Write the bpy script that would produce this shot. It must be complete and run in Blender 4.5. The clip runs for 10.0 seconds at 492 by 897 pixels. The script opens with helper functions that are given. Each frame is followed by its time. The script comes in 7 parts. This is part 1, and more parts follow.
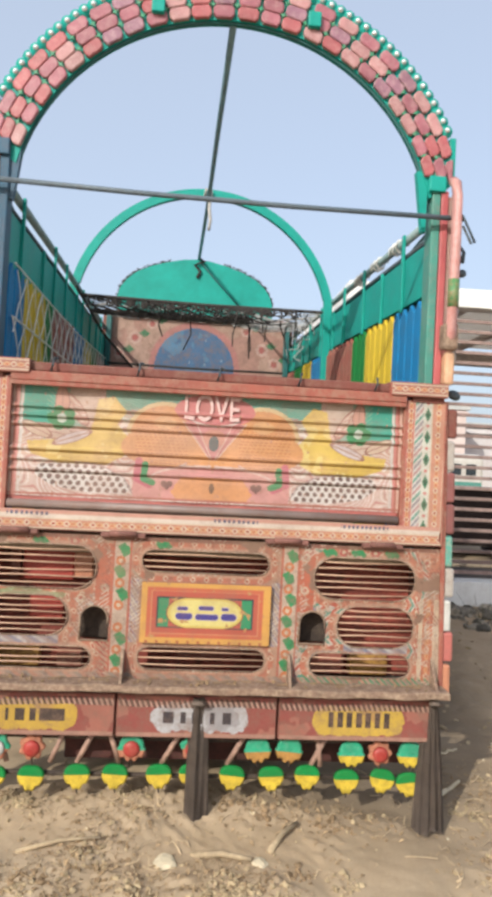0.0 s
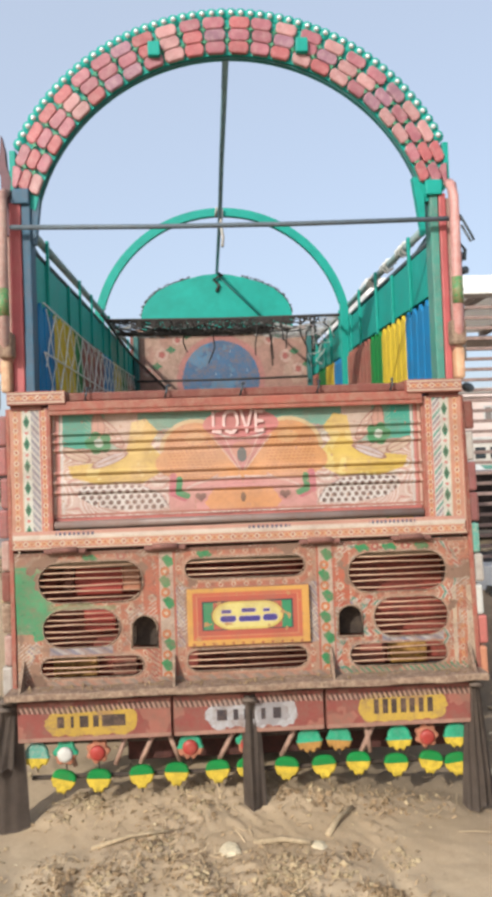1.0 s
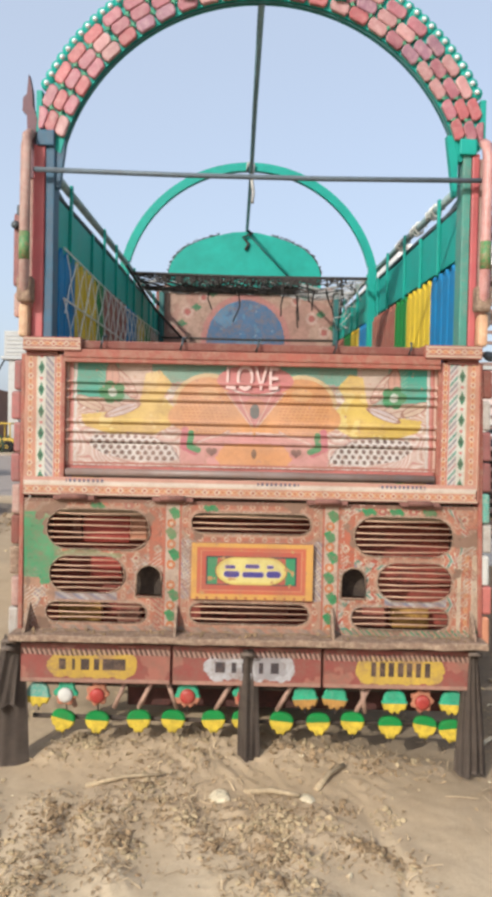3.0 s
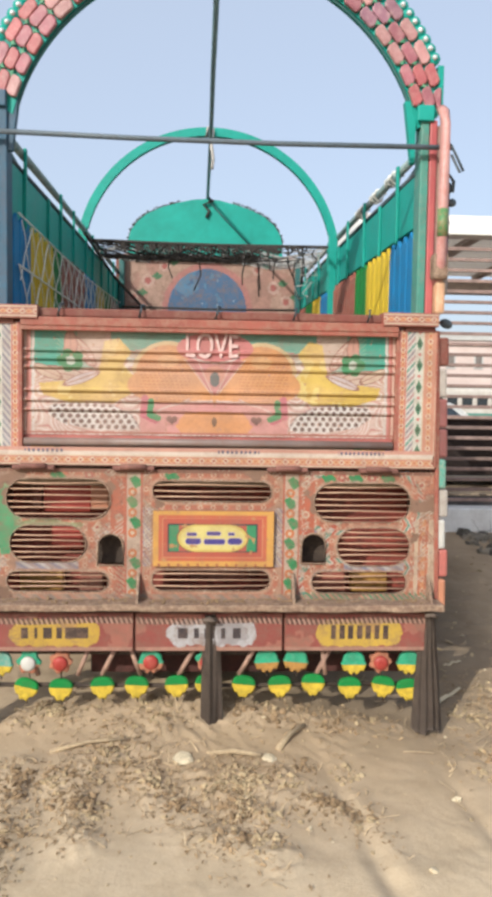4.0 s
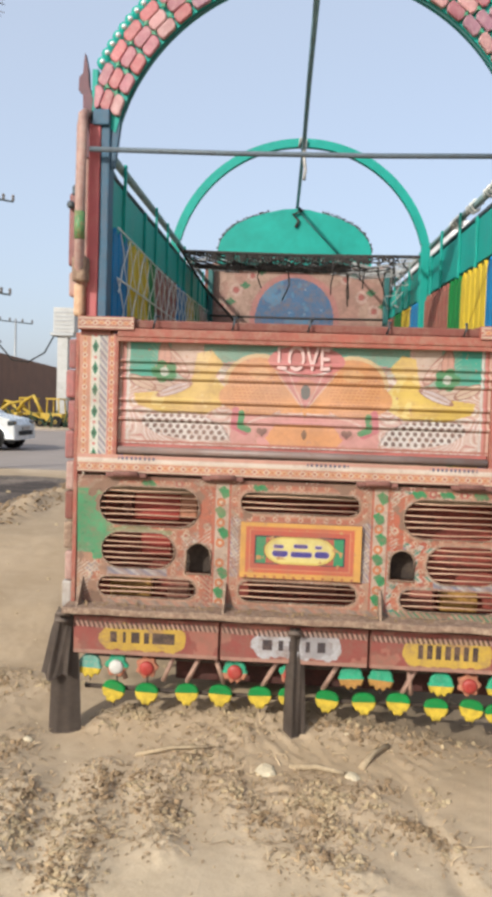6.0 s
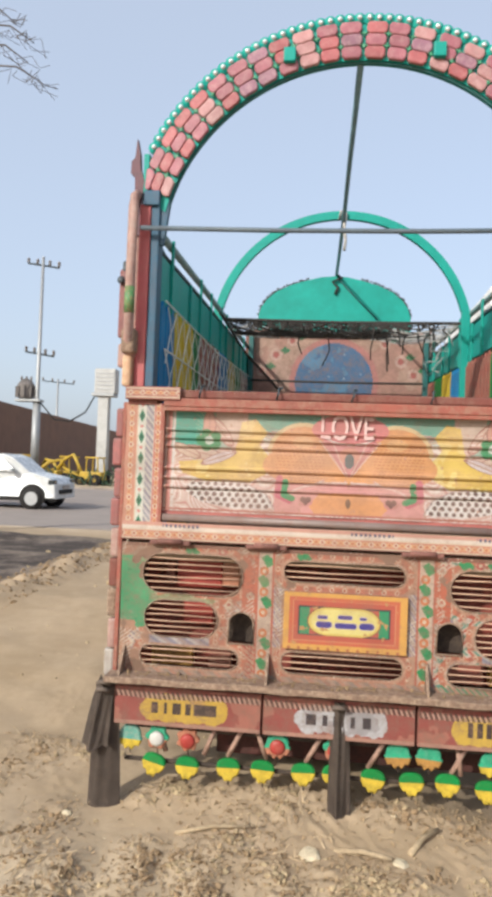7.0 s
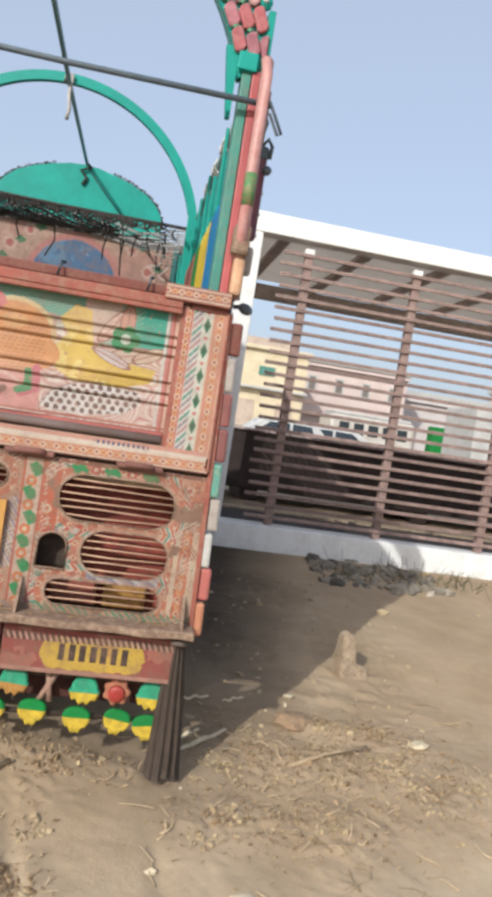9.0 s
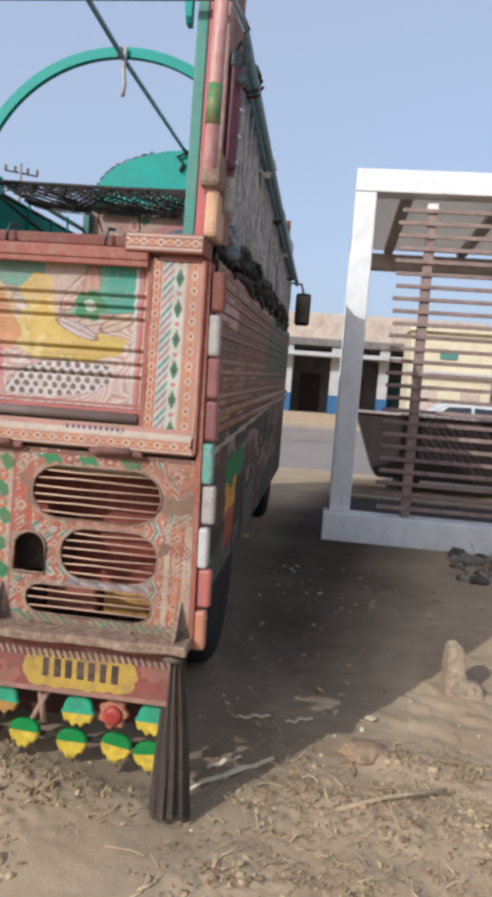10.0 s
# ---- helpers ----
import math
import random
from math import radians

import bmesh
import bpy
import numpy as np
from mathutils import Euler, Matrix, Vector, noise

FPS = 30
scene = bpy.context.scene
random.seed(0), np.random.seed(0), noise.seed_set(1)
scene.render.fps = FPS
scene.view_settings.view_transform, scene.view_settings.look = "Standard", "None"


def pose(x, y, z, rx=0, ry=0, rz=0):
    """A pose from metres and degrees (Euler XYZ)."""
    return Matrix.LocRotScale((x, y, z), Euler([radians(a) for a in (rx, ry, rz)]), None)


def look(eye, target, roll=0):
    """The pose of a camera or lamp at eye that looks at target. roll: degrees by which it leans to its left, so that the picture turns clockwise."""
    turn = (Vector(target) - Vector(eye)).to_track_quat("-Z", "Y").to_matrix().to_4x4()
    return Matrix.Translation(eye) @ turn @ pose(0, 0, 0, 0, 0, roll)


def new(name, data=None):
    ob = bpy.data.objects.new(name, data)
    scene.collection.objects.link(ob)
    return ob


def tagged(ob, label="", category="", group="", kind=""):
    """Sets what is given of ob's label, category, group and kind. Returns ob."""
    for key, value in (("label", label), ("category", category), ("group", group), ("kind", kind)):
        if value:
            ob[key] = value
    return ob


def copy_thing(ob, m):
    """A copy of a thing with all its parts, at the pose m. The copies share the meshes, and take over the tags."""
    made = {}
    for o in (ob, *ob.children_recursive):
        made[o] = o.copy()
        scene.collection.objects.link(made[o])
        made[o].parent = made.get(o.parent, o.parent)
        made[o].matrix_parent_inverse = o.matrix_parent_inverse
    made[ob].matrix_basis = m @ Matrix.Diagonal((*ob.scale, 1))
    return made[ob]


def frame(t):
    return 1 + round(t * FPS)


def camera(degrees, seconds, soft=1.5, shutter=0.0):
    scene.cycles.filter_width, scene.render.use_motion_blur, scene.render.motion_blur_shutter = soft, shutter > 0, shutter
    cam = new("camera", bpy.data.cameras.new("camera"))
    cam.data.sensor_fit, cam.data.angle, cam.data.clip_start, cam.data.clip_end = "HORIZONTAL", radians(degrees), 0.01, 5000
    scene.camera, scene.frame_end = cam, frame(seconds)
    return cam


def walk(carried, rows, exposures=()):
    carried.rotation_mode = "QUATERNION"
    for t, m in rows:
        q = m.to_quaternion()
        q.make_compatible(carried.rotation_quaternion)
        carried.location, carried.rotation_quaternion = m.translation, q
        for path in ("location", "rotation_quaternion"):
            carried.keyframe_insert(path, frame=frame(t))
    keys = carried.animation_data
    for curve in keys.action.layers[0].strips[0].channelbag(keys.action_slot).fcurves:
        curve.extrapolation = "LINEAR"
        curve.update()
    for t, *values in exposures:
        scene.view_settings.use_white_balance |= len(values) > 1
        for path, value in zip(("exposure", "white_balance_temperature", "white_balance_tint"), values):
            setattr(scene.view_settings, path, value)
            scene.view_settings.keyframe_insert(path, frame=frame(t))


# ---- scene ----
cam = camera(37.5, 10.0, soft=4.6)
PATH = [
    (0, (-0.129, -3.32, 1.687), (0.045, -1.328, 1.732), 3.0),
    (0.5, (-0.129, -3.482, 1.729), (0.009, -1.487, 1.768), -1.5),
    (1, (-0.092, -3.516, 1.712), (-0.021, -1.518, 1.764), -2.05),
    (1.5, (0.012, -3.515, 1.723), (0.115, -1.531, 1.954), 0.40),
    (2, (0.032, -3.533, 1.739), (0.168, -1.55, 1.961), -1.60),
    (2.2, (0.012, -3.528, 1.724), (0.057, -1.538, 1.914), -0.20),
    (3.3, (-0.031, -3.502, 1.666), (-0.025, -1.506, 1.57), 1.40),
    (3.5, (-0.028, -3.505, 1.662), (0.005, -1.508, 1.556), 1.35),
    (4, (-0.01, -3.518, 1.655), (0.091, -1.524, 1.535), 0.9),
    (4.5, (-0.02, -3.522, 1.656), (0.023, -1.526, 1.533), 1.0),
    (5, (-0.043, -3.522, 1.666), (-0.137, -1.527, 1.561), 1.20),
    (5.2, (-0.044, -3.516, 1.672), (-0.182, -1.523, 1.565), 1.20),
    (6.3, (-0.07, -3.522, 1.693), (-0.185, -1.528, 1.584), 2.15),
    (6.5, (-0.079, -3.534, 1.702), (-0.236, -1.542, 1.619), 2.40),
    (7, (-0.096, -3.537, 1.733), (-0.319, -1.55, 1.782), 2.20),
    (7.5, (-0.067, -3.495, 1.718), (-0.146, -1.499, 1.819), 0.85),
    (8, (0.134, -3.414, 1.631), (0.179, -1.415, 1.592), 0.10),
    (8.5, (0.5, -3.315, 1.648), (0.694, -1.335, 1.453), 3.3),
    (9, (0.765, -3.043, 1.6), (1.078, -1.069, 1.525), 8.85),
    (9.5, (1.176, -2.768, 1.601), (1.143, -0.769, 1.548), 4.3),
    (10, (1.568, -2.508, 1.578), (1.337, -0.526, 1.434), 4.40),
]
walk(cam, [(t, look(eye, target, roll)) for t, eye, target, roll in PATH],
     exposures=((0, 0.6, 6300, 7), (8.2, 0.6, 6300, 7), (8.7, 0.55, 6300, 7), (9.2, 0.36, 6000, 8), (9.6, 0.27, 5750, 9), (10, 0.30, 5850, 9)))

# ---- light ----
SUN_EL, SUN_AZ = radians(29.0), math.atan2(-0.565, -0.825)
world = bpy.data.worlds.new("sky")
scene.world = world
world.use_nodes = True
wn = world.node_tree.nodes
sky = wn.new("ShaderNodeTexSky")
sky.sky_type, sky.sun_disc = "NISHITA", False
sky.sun_elevation, sky.sun_rotation = SUN_EL, SUN_AZ
sky.air_density, sky.dust_density, sky.ozone_density = 1.0, 4.4, 2.0
haze = wn.new("ShaderNodeMix")
haze.data_type, haze.inputs["Factor"].default_value = "RGBA", 0.58
haze.inputs["B"].default_value = (3.26, 3.45, 3.94, 1)  # thin even haze over the whole sky
world.node_tree.links.new(sky.outputs[0], haze.inputs["A"])
world.node_tree.links.new(haze.outputs["Result"], wn["Background"].inputs[0])
wn["Background"].inputs[1].default_value = 0.155
sun = new("sun", bpy.data.lights.new("sun", "SUN"))
sun.data.energy, sun.data.angle, sun.data.color = 2.65, radians(0.6), (1.0, 0.962, 0.885)
sun.matrix_world = look((0, 0, 30), (0.565, 0.825, 30 - math.tan(SUN_EL)))


# ---- materials ----
def lin(r, g, b):
    """A colour given in everyday 0-255 values as it looks in full sun, as the surface's own linear one."""
    rgb = [0.65 * ((c / 255) / 12.92 if c < 11 else ((c / 255 + 0.055) / 1.055) ** 2.4) for c in (r, g, b)]
    grey = 0.3 * rgb[0] + 0.6 * rgb[1] + 0.1 * rgb[2]
    return tuple(0.93 * c + 0.07 * grey for c in rgb)


def surface(name, rgb, rough=0.6, metal=0.0, vary=0.25, scale=6.0, grain=90.0, bump=0.15, dirt=None, amount=0.35, paint=False, random=0.0, spec=0.4):
    """A worn surface: base colour, broad stains, fine grain, dirt patches and relief. paint: the colour is the mesh's own painting."""
    m = bpy.data.materials.new(name)
    m.use_nodes = True
    nt = m.node_tree
    n, link = nt.nodes, nt.links.new
    b = n["Principled BSDF"]
    b.inputs["Metallic"].default_value = metal
    b.inputs["Specular IOR Level"].default_value = spec
    co = n.new("ShaderNodeTexCoord")
    big, fine = n.new("ShaderNodeTexNoise"), n.new("ShaderNodeTexNoise")
    for t, sc, det in ((big, scale, 6), (fine, grain, 3)):
        t.inputs["Scale"].default_value, t.inputs["Detail"].default_value = sc, det
        t.inputs["Roughness"].default_value = 0.65
        link(co.outputs["Object"], t.inputs["Vector"])
    if paint:
        col = n.new("ShaderNodeVertexColor")
        col.layer_name = "paint"
        base = col.outputs["Color"]
    else:
        col = n.new("ShaderNodeRGB")
        col.outputs[0].default_value = (*rgb, 1)
        base = col.outputs[0]
    hsv = n.new("ShaderNodeHueSaturation")
    link(base, hsv.inputs["Color"])
    rng = n.new("ShaderNodeMapRange")
    rng.inputs["From Min"].default_value, rng.inputs["From Max"].default_value = 0.3, 0.7
    rng.inputs["To Min"].default_value, rng.inputs["To Max"].default_value = 1 - vary, 1 + vary
    link(big.outputs["Fac"], rng.inputs["Value"])
    val = rng.outputs[0]
    if random:
        info, r2, mul = n.new("ShaderNodeObjectInfo"), n.new("ShaderNodeMapRange"), n.new("ShaderNodeMath")
        r2.inputs["To Min"].default_value, r2.inputs["To Max"].default_value = 1 - random, 1 + random
        link(info.outputs["Random"], r2.inputs["Value"])
        mul.operation = "MULTIPLY"
        link(val, mul.inputs[0])
        link(r2.outputs[0], mul.inputs[1])
        val = mul.outputs[0]
    link(val, hsv.inputs["Value"])
    out = hsv.outputs["Color"]
    if dirt:
        mix, ramp, add = n.new("ShaderNodeMix"), n.new("ShaderNodeMapRange"), n.new("ShaderNodeMath")
        mix.data_type = "RGBA"
        mix.inputs["B"].default_value = (*dirt, 1)
        d = n.new("ShaderNodeTexNoise")
        d.inputs["Scale"].default_value, d.inputs["Detail"].default_value, d.inputs["Roughness"].default_value = scale * 2.3, 8, 0.75
        link(co.outputs["Object"], d.inputs["Vector"])
        add.operation = "MULTIPLY_ADD"
        add.inputs[1].default_value = 0.35
        link(fine.outputs["Fac"], add.inputs[0])
        link(d.outputs["Fac"], add.inputs[2])
        ramp.inputs["From Min"].default_value, ramp.inputs["From Max"].default_value = 0.62, 0.95
        ramp.inputs["To Min"].default_value, ramp.inputs["To Max"].default_value = amount * 0.25, amount * 2.0
        link(add.outputs[0], ramp.inputs["Value"])
        link(ramp.outputs[0], mix.inputs["Factor"])
        link(out, mix.inputs["A"])
        out = mix.outputs["Result"]
    link(out, b.inputs["Base Color"])
    rr = n.new("ShaderNodeMapRange")
    rr.inputs["To Min"].default_value, rr.inputs["To Max"].default_value = max(rough - 0.15, 0.05), min(rough + 0.18, 1)
    link(big.outputs["Fac"], rr.inputs["Value"])
    link(rr.outputs[0], b.inputs["Roughness"])
    bp = n.new("ShaderNodeBump")
    bp.inputs["Strength"].default_value, bp.inputs["Distance"].default_value = bump, 0.01
    link(fine.outputs["Fac"], bp.inputs["Height"])
    link(bp.outputs[0], b.inputs["Normal"])
    return m


PAINTED = surface("painted_metal", None, 0.55, vary=0.12, scale=5, bump=0.12, dirt=lin(150, 112, 92), amount=0.3, paint=True)
PAINTED_OLD = surface("worn_painted_metal", None, 0.65, vary=0.18, scale=7, bump=0.2, dirt=lin(140, 108, 90), amount=0.5, paint=True)
RED = surface("red_oxide_paint", lin(172, 84, 68), 0.65, vary=0.25, scale=8, dirt=lin(176, 128, 106), amount=0.7)
DARKRED = surface("dark_red_paint", lin(136, 66, 56), 0.7, vary=0.25, scale=8, dirt=lin(150, 108, 90), amount=0.6)
PINK = surface("pink_enamel", lin(214, 118, 108), 0.45, vary=0.15, dirt=lin(150, 105, 92), amount=0.35)
ORANGE = surface("orange_enamel", lin(226, 150, 112), 0.45, vary=0.15, dirt=lin(150, 108, 90), amount=0.35)
TEAL = surface("teal_enamel", lin(0, 176, 160), 0.5, vary=0.14, dirt=lin(20, 140, 128), amount=0.15, spec=0.25)
DTEAL = surface("dark_teal_enamel", lin(28, 110, 108), 0.5, vary=0.18, dirt=lin(80, 96, 92), amount=0.3)
YELLOW = surface("yellow_enamel", lin(250, 212, 24), 0.5, vary=0.14, dirt=lin(150, 120, 60), amount=0.2, spec=0.12)
BLUE = surface("blue_enamel", lin(20, 142, 206), 0.5, vary=0.14, dirt=lin(90, 100, 110), amount=0.15, spec=0.12)
GREEN = surface("green_enamel", lin(12, 146, 66), 0.5, vary=0.14, dirt=lin(90, 100, 60), amount=0.2, spec=0.12)
LAMPRED = surface("red_lens", lin(186, 50, 44), 0.45, vary=0.15, scale=20, dirt=lin(190, 120, 100), amount=0.35, spec=0.3)
WHITE = surface("white_paint", lin(226, 222, 214), 0.5, vary=0.08, scale=3, dirt=lin(170, 160, 148), amount=0.3)
STEEL = surface("dark_steel_tube", lin(92, 108, 118), 0.5, 0.2, vary=0.2, dirt=lin(84, 70, 60), amount=0.4)
RIDGE = surface("slate_blue_tube", lin(140, 180, 196), 0.5, vary=0.15, scale=9, dirt=lin(92, 86, 82), amount=0.2)
BAR = surface("blue_grey_tube", lin(108, 124, 136), 0.5, vary=0.15, scale=9, dirt=lin(92, 86, 82), amount=0.3)
# Teal with its shade put into the colour, for the left corner post.
SHADED_TEAL = surface("slate_blue_paint", lin(58, 108, 136), 0.6, vary=0.25, scale=7, dirt=lin(100, 100, 116), amount=0.4)
HINGE = surface("rusty_brown_hinge", lin(152, 100, 88), 0.75, vary=0.3, scale=14, dirt=lin(112, 78, 68), amount=0.5)
BARE = surface("bare_brass_rod", lin(240, 194, 160), 0.45, 0.0, vary=0.15, dirt=lin(170, 110, 86), amount=0.3)
CHROME = surface("bright_bead", lin(246, 250, 250), 0.2, 0.35, vary=0.05, bump=0.02)
BLACK = surface("black_rubber", lin(32, 30, 30), 0.8, vary=0.3, dirt=lin(80, 70, 60), amount=0.2)
CLOTH = surface("dark_cloth", lin(120, 107, 98), 0.95, vary=0.2, scale=8, grain=250, bump=0.2, dirt=lin(150, 128, 112), amount=0.3, spec=0.05)
ROPE = surface("dark_rope", lin(50, 46, 46), 0.9, vary=0.3, scale=20, dirt=lin(110, 98, 88), amount=0.4)
GREYROPE = surface("grey_rope", lin(222, 216, 210), 0.9, vary=0.3, scale=14, dirt=lin(110, 104, 100), amount=0.4)
LEDGE = surface("dusty_steel_ledge", lin(136, 104, 86), 0.85, vary=0.4, scale=15, dirt=lin(198, 170, 142), amount=0.65, bump=0.5)
TILES = [surface(f"{nm}_reflector_tile", lin(*rgb), 0.35, vary=0.2, scale=14, random=0.18, dirt=lin(238, 200, 192), amount=am)
         for nm, rgb, am in (("salmon", (188, 90, 94), 0.2), ("pink", (178, 98, 112), 0.22), ("mauve", (158, 104, 126), 0.3), ("peach", (196, 134, 134), 0.35))]
PALETEAL = surface("faded_teal_paint", lin(64, 158, 140), 0.6, vary=0.2, scale=9, dirt=lin(150, 150, 140), amount=0.4)
MAUVE = surface("mauve_block", lin(168, 96, 92), 0.5, vary=0.2, random=0.25, scale=12, dirt=lin(140, 110, 100), amount=0.4)
TRUCKSIDE = surface("side_panel_paint", lin(88, 52, 42), 0.35, vary=0.5, scale=5, dirt=lin(48, 38, 34), amount=0.5, spec=0.45)
RIBPAINT = surface("side_rib_paint", lin(164, 122, 98), 0.45, vary=0.35, scale=6, random=0.5, dirt=lin(104, 72, 58), amount=0.4, spec=0.15)
PALEPINK = surface("pale_pink_enamel", lin(224, 172, 164), 0.45, vary=0.15, scale=8, dirt=lin(206, 120, 110), amount=0.5)
MUD = surface("underbody", lin(64, 52, 46), 0.9, vary=0.3, dirt=lin(110, 92, 76), amount=0.5)
SHEDWHITE = surface("white_plastered_steel", (0.78, 0.77, 0.75), 0.7, vary=0.05, scale=2.5, dirt=lin(206, 196, 186), amount=0.3)
SLAT = surface("brown_timber_slat", lin(178, 148, 138), 0.7, vary=0.2, scale=5, random=0.15, dirt=lin(90, 74, 66), amount=0.4)
ASPHALT = surface("asphalt", lin(174, 158, 147), 0.9, vary=0.12, scale=0.5, grain=40, bump=0.2, dirt=lin(160, 146, 132), amount=0.4)
PLASTER = surface("cream_plaster", lin(238, 214, 194), 0.85, vary=0.12, scale=0.6, dirt=lin(150, 130, 108), amount=0.4)
SHOPDARK = surface("shop_interior", lin(150, 140, 134), 0.8, vary=0.2, scale=0.8, dirt=lin(60, 54, 52), amount=0.4)
COLWHITE = surface("shop_column", lin(220, 218, 214), 0.7, vary=0.08, scale=1.0, dirt=lin(160, 150, 140), amount=0.3)
COLBLUE = surface("blue_dado", lin(50, 110, 160), 0.6, vary=0.1, scale=1.0)
BRICKWALL = surface("brown_wall", lin(150, 112, 92), 0.9, vary=0.12, scale=0.4, dirt=lin(120, 90, 76), amount=0.4)
MACHINE = surface("yellow_machine", lin(232, 190, 40), 0.5, vary=0.15, scale=1.5, dirt=lin(120, 96, 50), amount=0.3)
CONCRETE = surface("rough_concrete", lin(216, 190, 158), 0.95, vary=0.25, scale=9, grain=60, bump=0.6, dirt=lin(110, 94, 78), amount=0.5)
POLEGREY = surface("pole_steel", lin(190, 190, 190), 0.5, 0.4, vary=0.1, scale=1.0)
GLASS = surface("dark_glass", lin(44, 54, 60), 0.08, vary=0.05, bump=0.0, spec=0.8)
DAMPCLOD = surface("damp_clod", lin(178, 148, 112), 1.0, vary=0.3, scale=14, grain=120, bump=0.5, spec=0.1)
CLOD = surface("dry_clod", lin(216, 190, 148), 1.0, vary=0.25, scale=14, grain=120, bump=0.5, spec=0.1)
LITTER = surface("brown_litter", lin(204, 172, 130), 0.95, vary=0.45, scale=40, spec=0.1)
STRAW = surface("dry_stalk", lin(226, 198, 158), 0.9, vary=0.3, scale=20, spec=0.2)
LEAFDRY = surface("dusty_scrub", lin(112, 108, 78), 0.9, vary=0.35, scale=10, spec=0.1)
CARWHITE = surface("white_car_paint", lin(232, 232, 230), 0.25, vary=0.03, bump=0.0, spec=0.6)


def flecks(m, low, high):
    """Lets each loose piece of one joined mesh have its own brightness."""
    n, link = m.node_tree.nodes, m.node_tree.links.new
    b = n["Principled BSDF"]
    src = b.inputs["Base Color"].links[0].from_socket
    geo, r, mul = n.new("ShaderNodeNewGeometry"), n.new("ShaderNodeMapRange"), n.new("ShaderNodeVectorMath")
    r.inputs["To Min"].default_value, r.inputs["To Max"].default_value = low, high
    link(geo.outputs["Random Per Island"], r.inputs["Value"])
    mul.operation = "SCALE"
    link(src, mul.inputs[0])
    link(r.outputs[0], mul.inputs["Scale"])
    link(mul.outputs[0], b.inputs["Base Color"])


flecks(LITTER, 0.65, 1.05)
flecks(CLOD, 0.7, 1.02)
flecks(DAMPCLOD, 0.7, 1.05)
flecks(STRAW, 0.5, 1.15)


def earth():
    """Dry earth: pale dust, browner patches, grit, a dark mud spread by the roadside, and shade painted beside the
    truck.
    """
    m = surface("dry_earth", lin(232, 208, 174), 1.0, vary=0.16, scale=1.1, grain=90, bump=0.3, dirt=lin(168, 141, 104), amount=0.22, spec=0.1)
    nt = m.node_tree
    n, link = nt.nodes, nt.links.new
    b = n["Principled BSDF"]
    src = b.inputs["Base Color"].links[0].from_socket
    co = n.new("ShaderNodeTexCoord")
    sep = n.new("ShaderNodeSeparateXYZ")
    link(co.outputs["Object"], sep.inputs[0])
    wob = n.new("ShaderNodeTexNoise")
    wob.inputs["Scale"].default_value, wob.inputs["Detail"].default_value = 0.8, 6
    link(co.outputs["Object"], wob.inputs["Vector"])

    def band(sock, lo, hi, soft):
        a, c = n.new("ShaderNodeMapRange"), n.new("ShaderNodeMapRange")
        for node, f, t in ((a, lo - soft, lo + soft), (c, hi + soft, hi - soft)):
            node.inputs["From Min"].default_value, node.inputs["From Max"].default_value = f, t
            link(sock, node.inputs["Value"])
        mul = n.new("ShaderNodeMath")
        mul.operation = "MULTIPLY"
        link(a.outputs[0], mul.inputs[0])
        link(c.outputs[0], mul.inputs[1])
        return mul.outputs[0]

    def shifted(sock, k):
        ad = n.new("ShaderNodeMath")
        ad.operation = "MULTIPLY_ADD"
        ad.inputs[1].default_value = k
        link(wob.outputs["Fac"], ad.inputs[0])
        link(sock, ad.inputs[2])
        return ad.outputs[0]

    mud = n.new("ShaderNodeMath")
    mud.operation = "MULTIPLY"
    link(band(shifted(sep.outputs["Y"], 2.0), 5.5, 10.8, 0.25), mud.inputs[0])
    link(band(shifted(sep.outputs["X"], 1.2), -16.0, -3.2, 0.15), mud.inputs[1])
    # browner turned-up soil in irregular patches
    spots = n.new("ShaderNodeTexNoise")
    spots.inputs["Scale"].default_value, spots.inputs["Detail"].default_value, spots.inputs["Roughness"].default_value = 0.9, 12, 0.78
    link(co.outputs["Object"], spots.inputs["Vector"])
    sr = n.new("ShaderNodeMapRange")
    sr.inputs["From Min"].default_value, sr.inputs["From Max"].default_value = 0.44, 0.70
    sr.inputs["To Max"].default_value = 0.55
    link(spots.outputs["Fac"], sr.inputs["Value"])
    # trodden smooth and pale towards the shelter
    pale, keep = n.new("ShaderNodeMath"), n.new("ShaderNodeMath")
    pale.operation, keep.operation = "MULTIPLY", "MULTIPLY_ADD"
    link(band(shifted(sep.outputs["X"], 1.2), 0.75, 3.2, 0.35), pale.inputs[0])
    link(band(shifted(sep.outputs["Y"], 1.0), -4.0, 0.2, 0.3), pale.inputs[1])
    keep.inputs[1].default_value, keep.inputs[2].default_value = -0.85, 1.15
    link(pale.outputs[0], keep.inputs[0])
    fade = n.new("ShaderNodeMath")
    fade.operation = "MULTIPLY"
    link(sr.outputs[0], fade.inputs[0])
    link(keep.outputs[0], fade.inputs[1])
    brown = n.new("ShaderNodeMix")
    brown.data_type = "RGBA"
    brown.inputs["B"].default_value = (*lin(172, 150, 112), 1)
    link(fade.outputs[0], brown.inputs["Factor"])
    link(src, brown.inputs["A"])
    src = brown.outputs["Result"]
    # warmer, browner soil round the truck than on the trodden ground behind it
    warm, wm, wk = n.new("ShaderNodeMix"), n.new("ShaderNodeMath"), n.new("ShaderNodeMath")
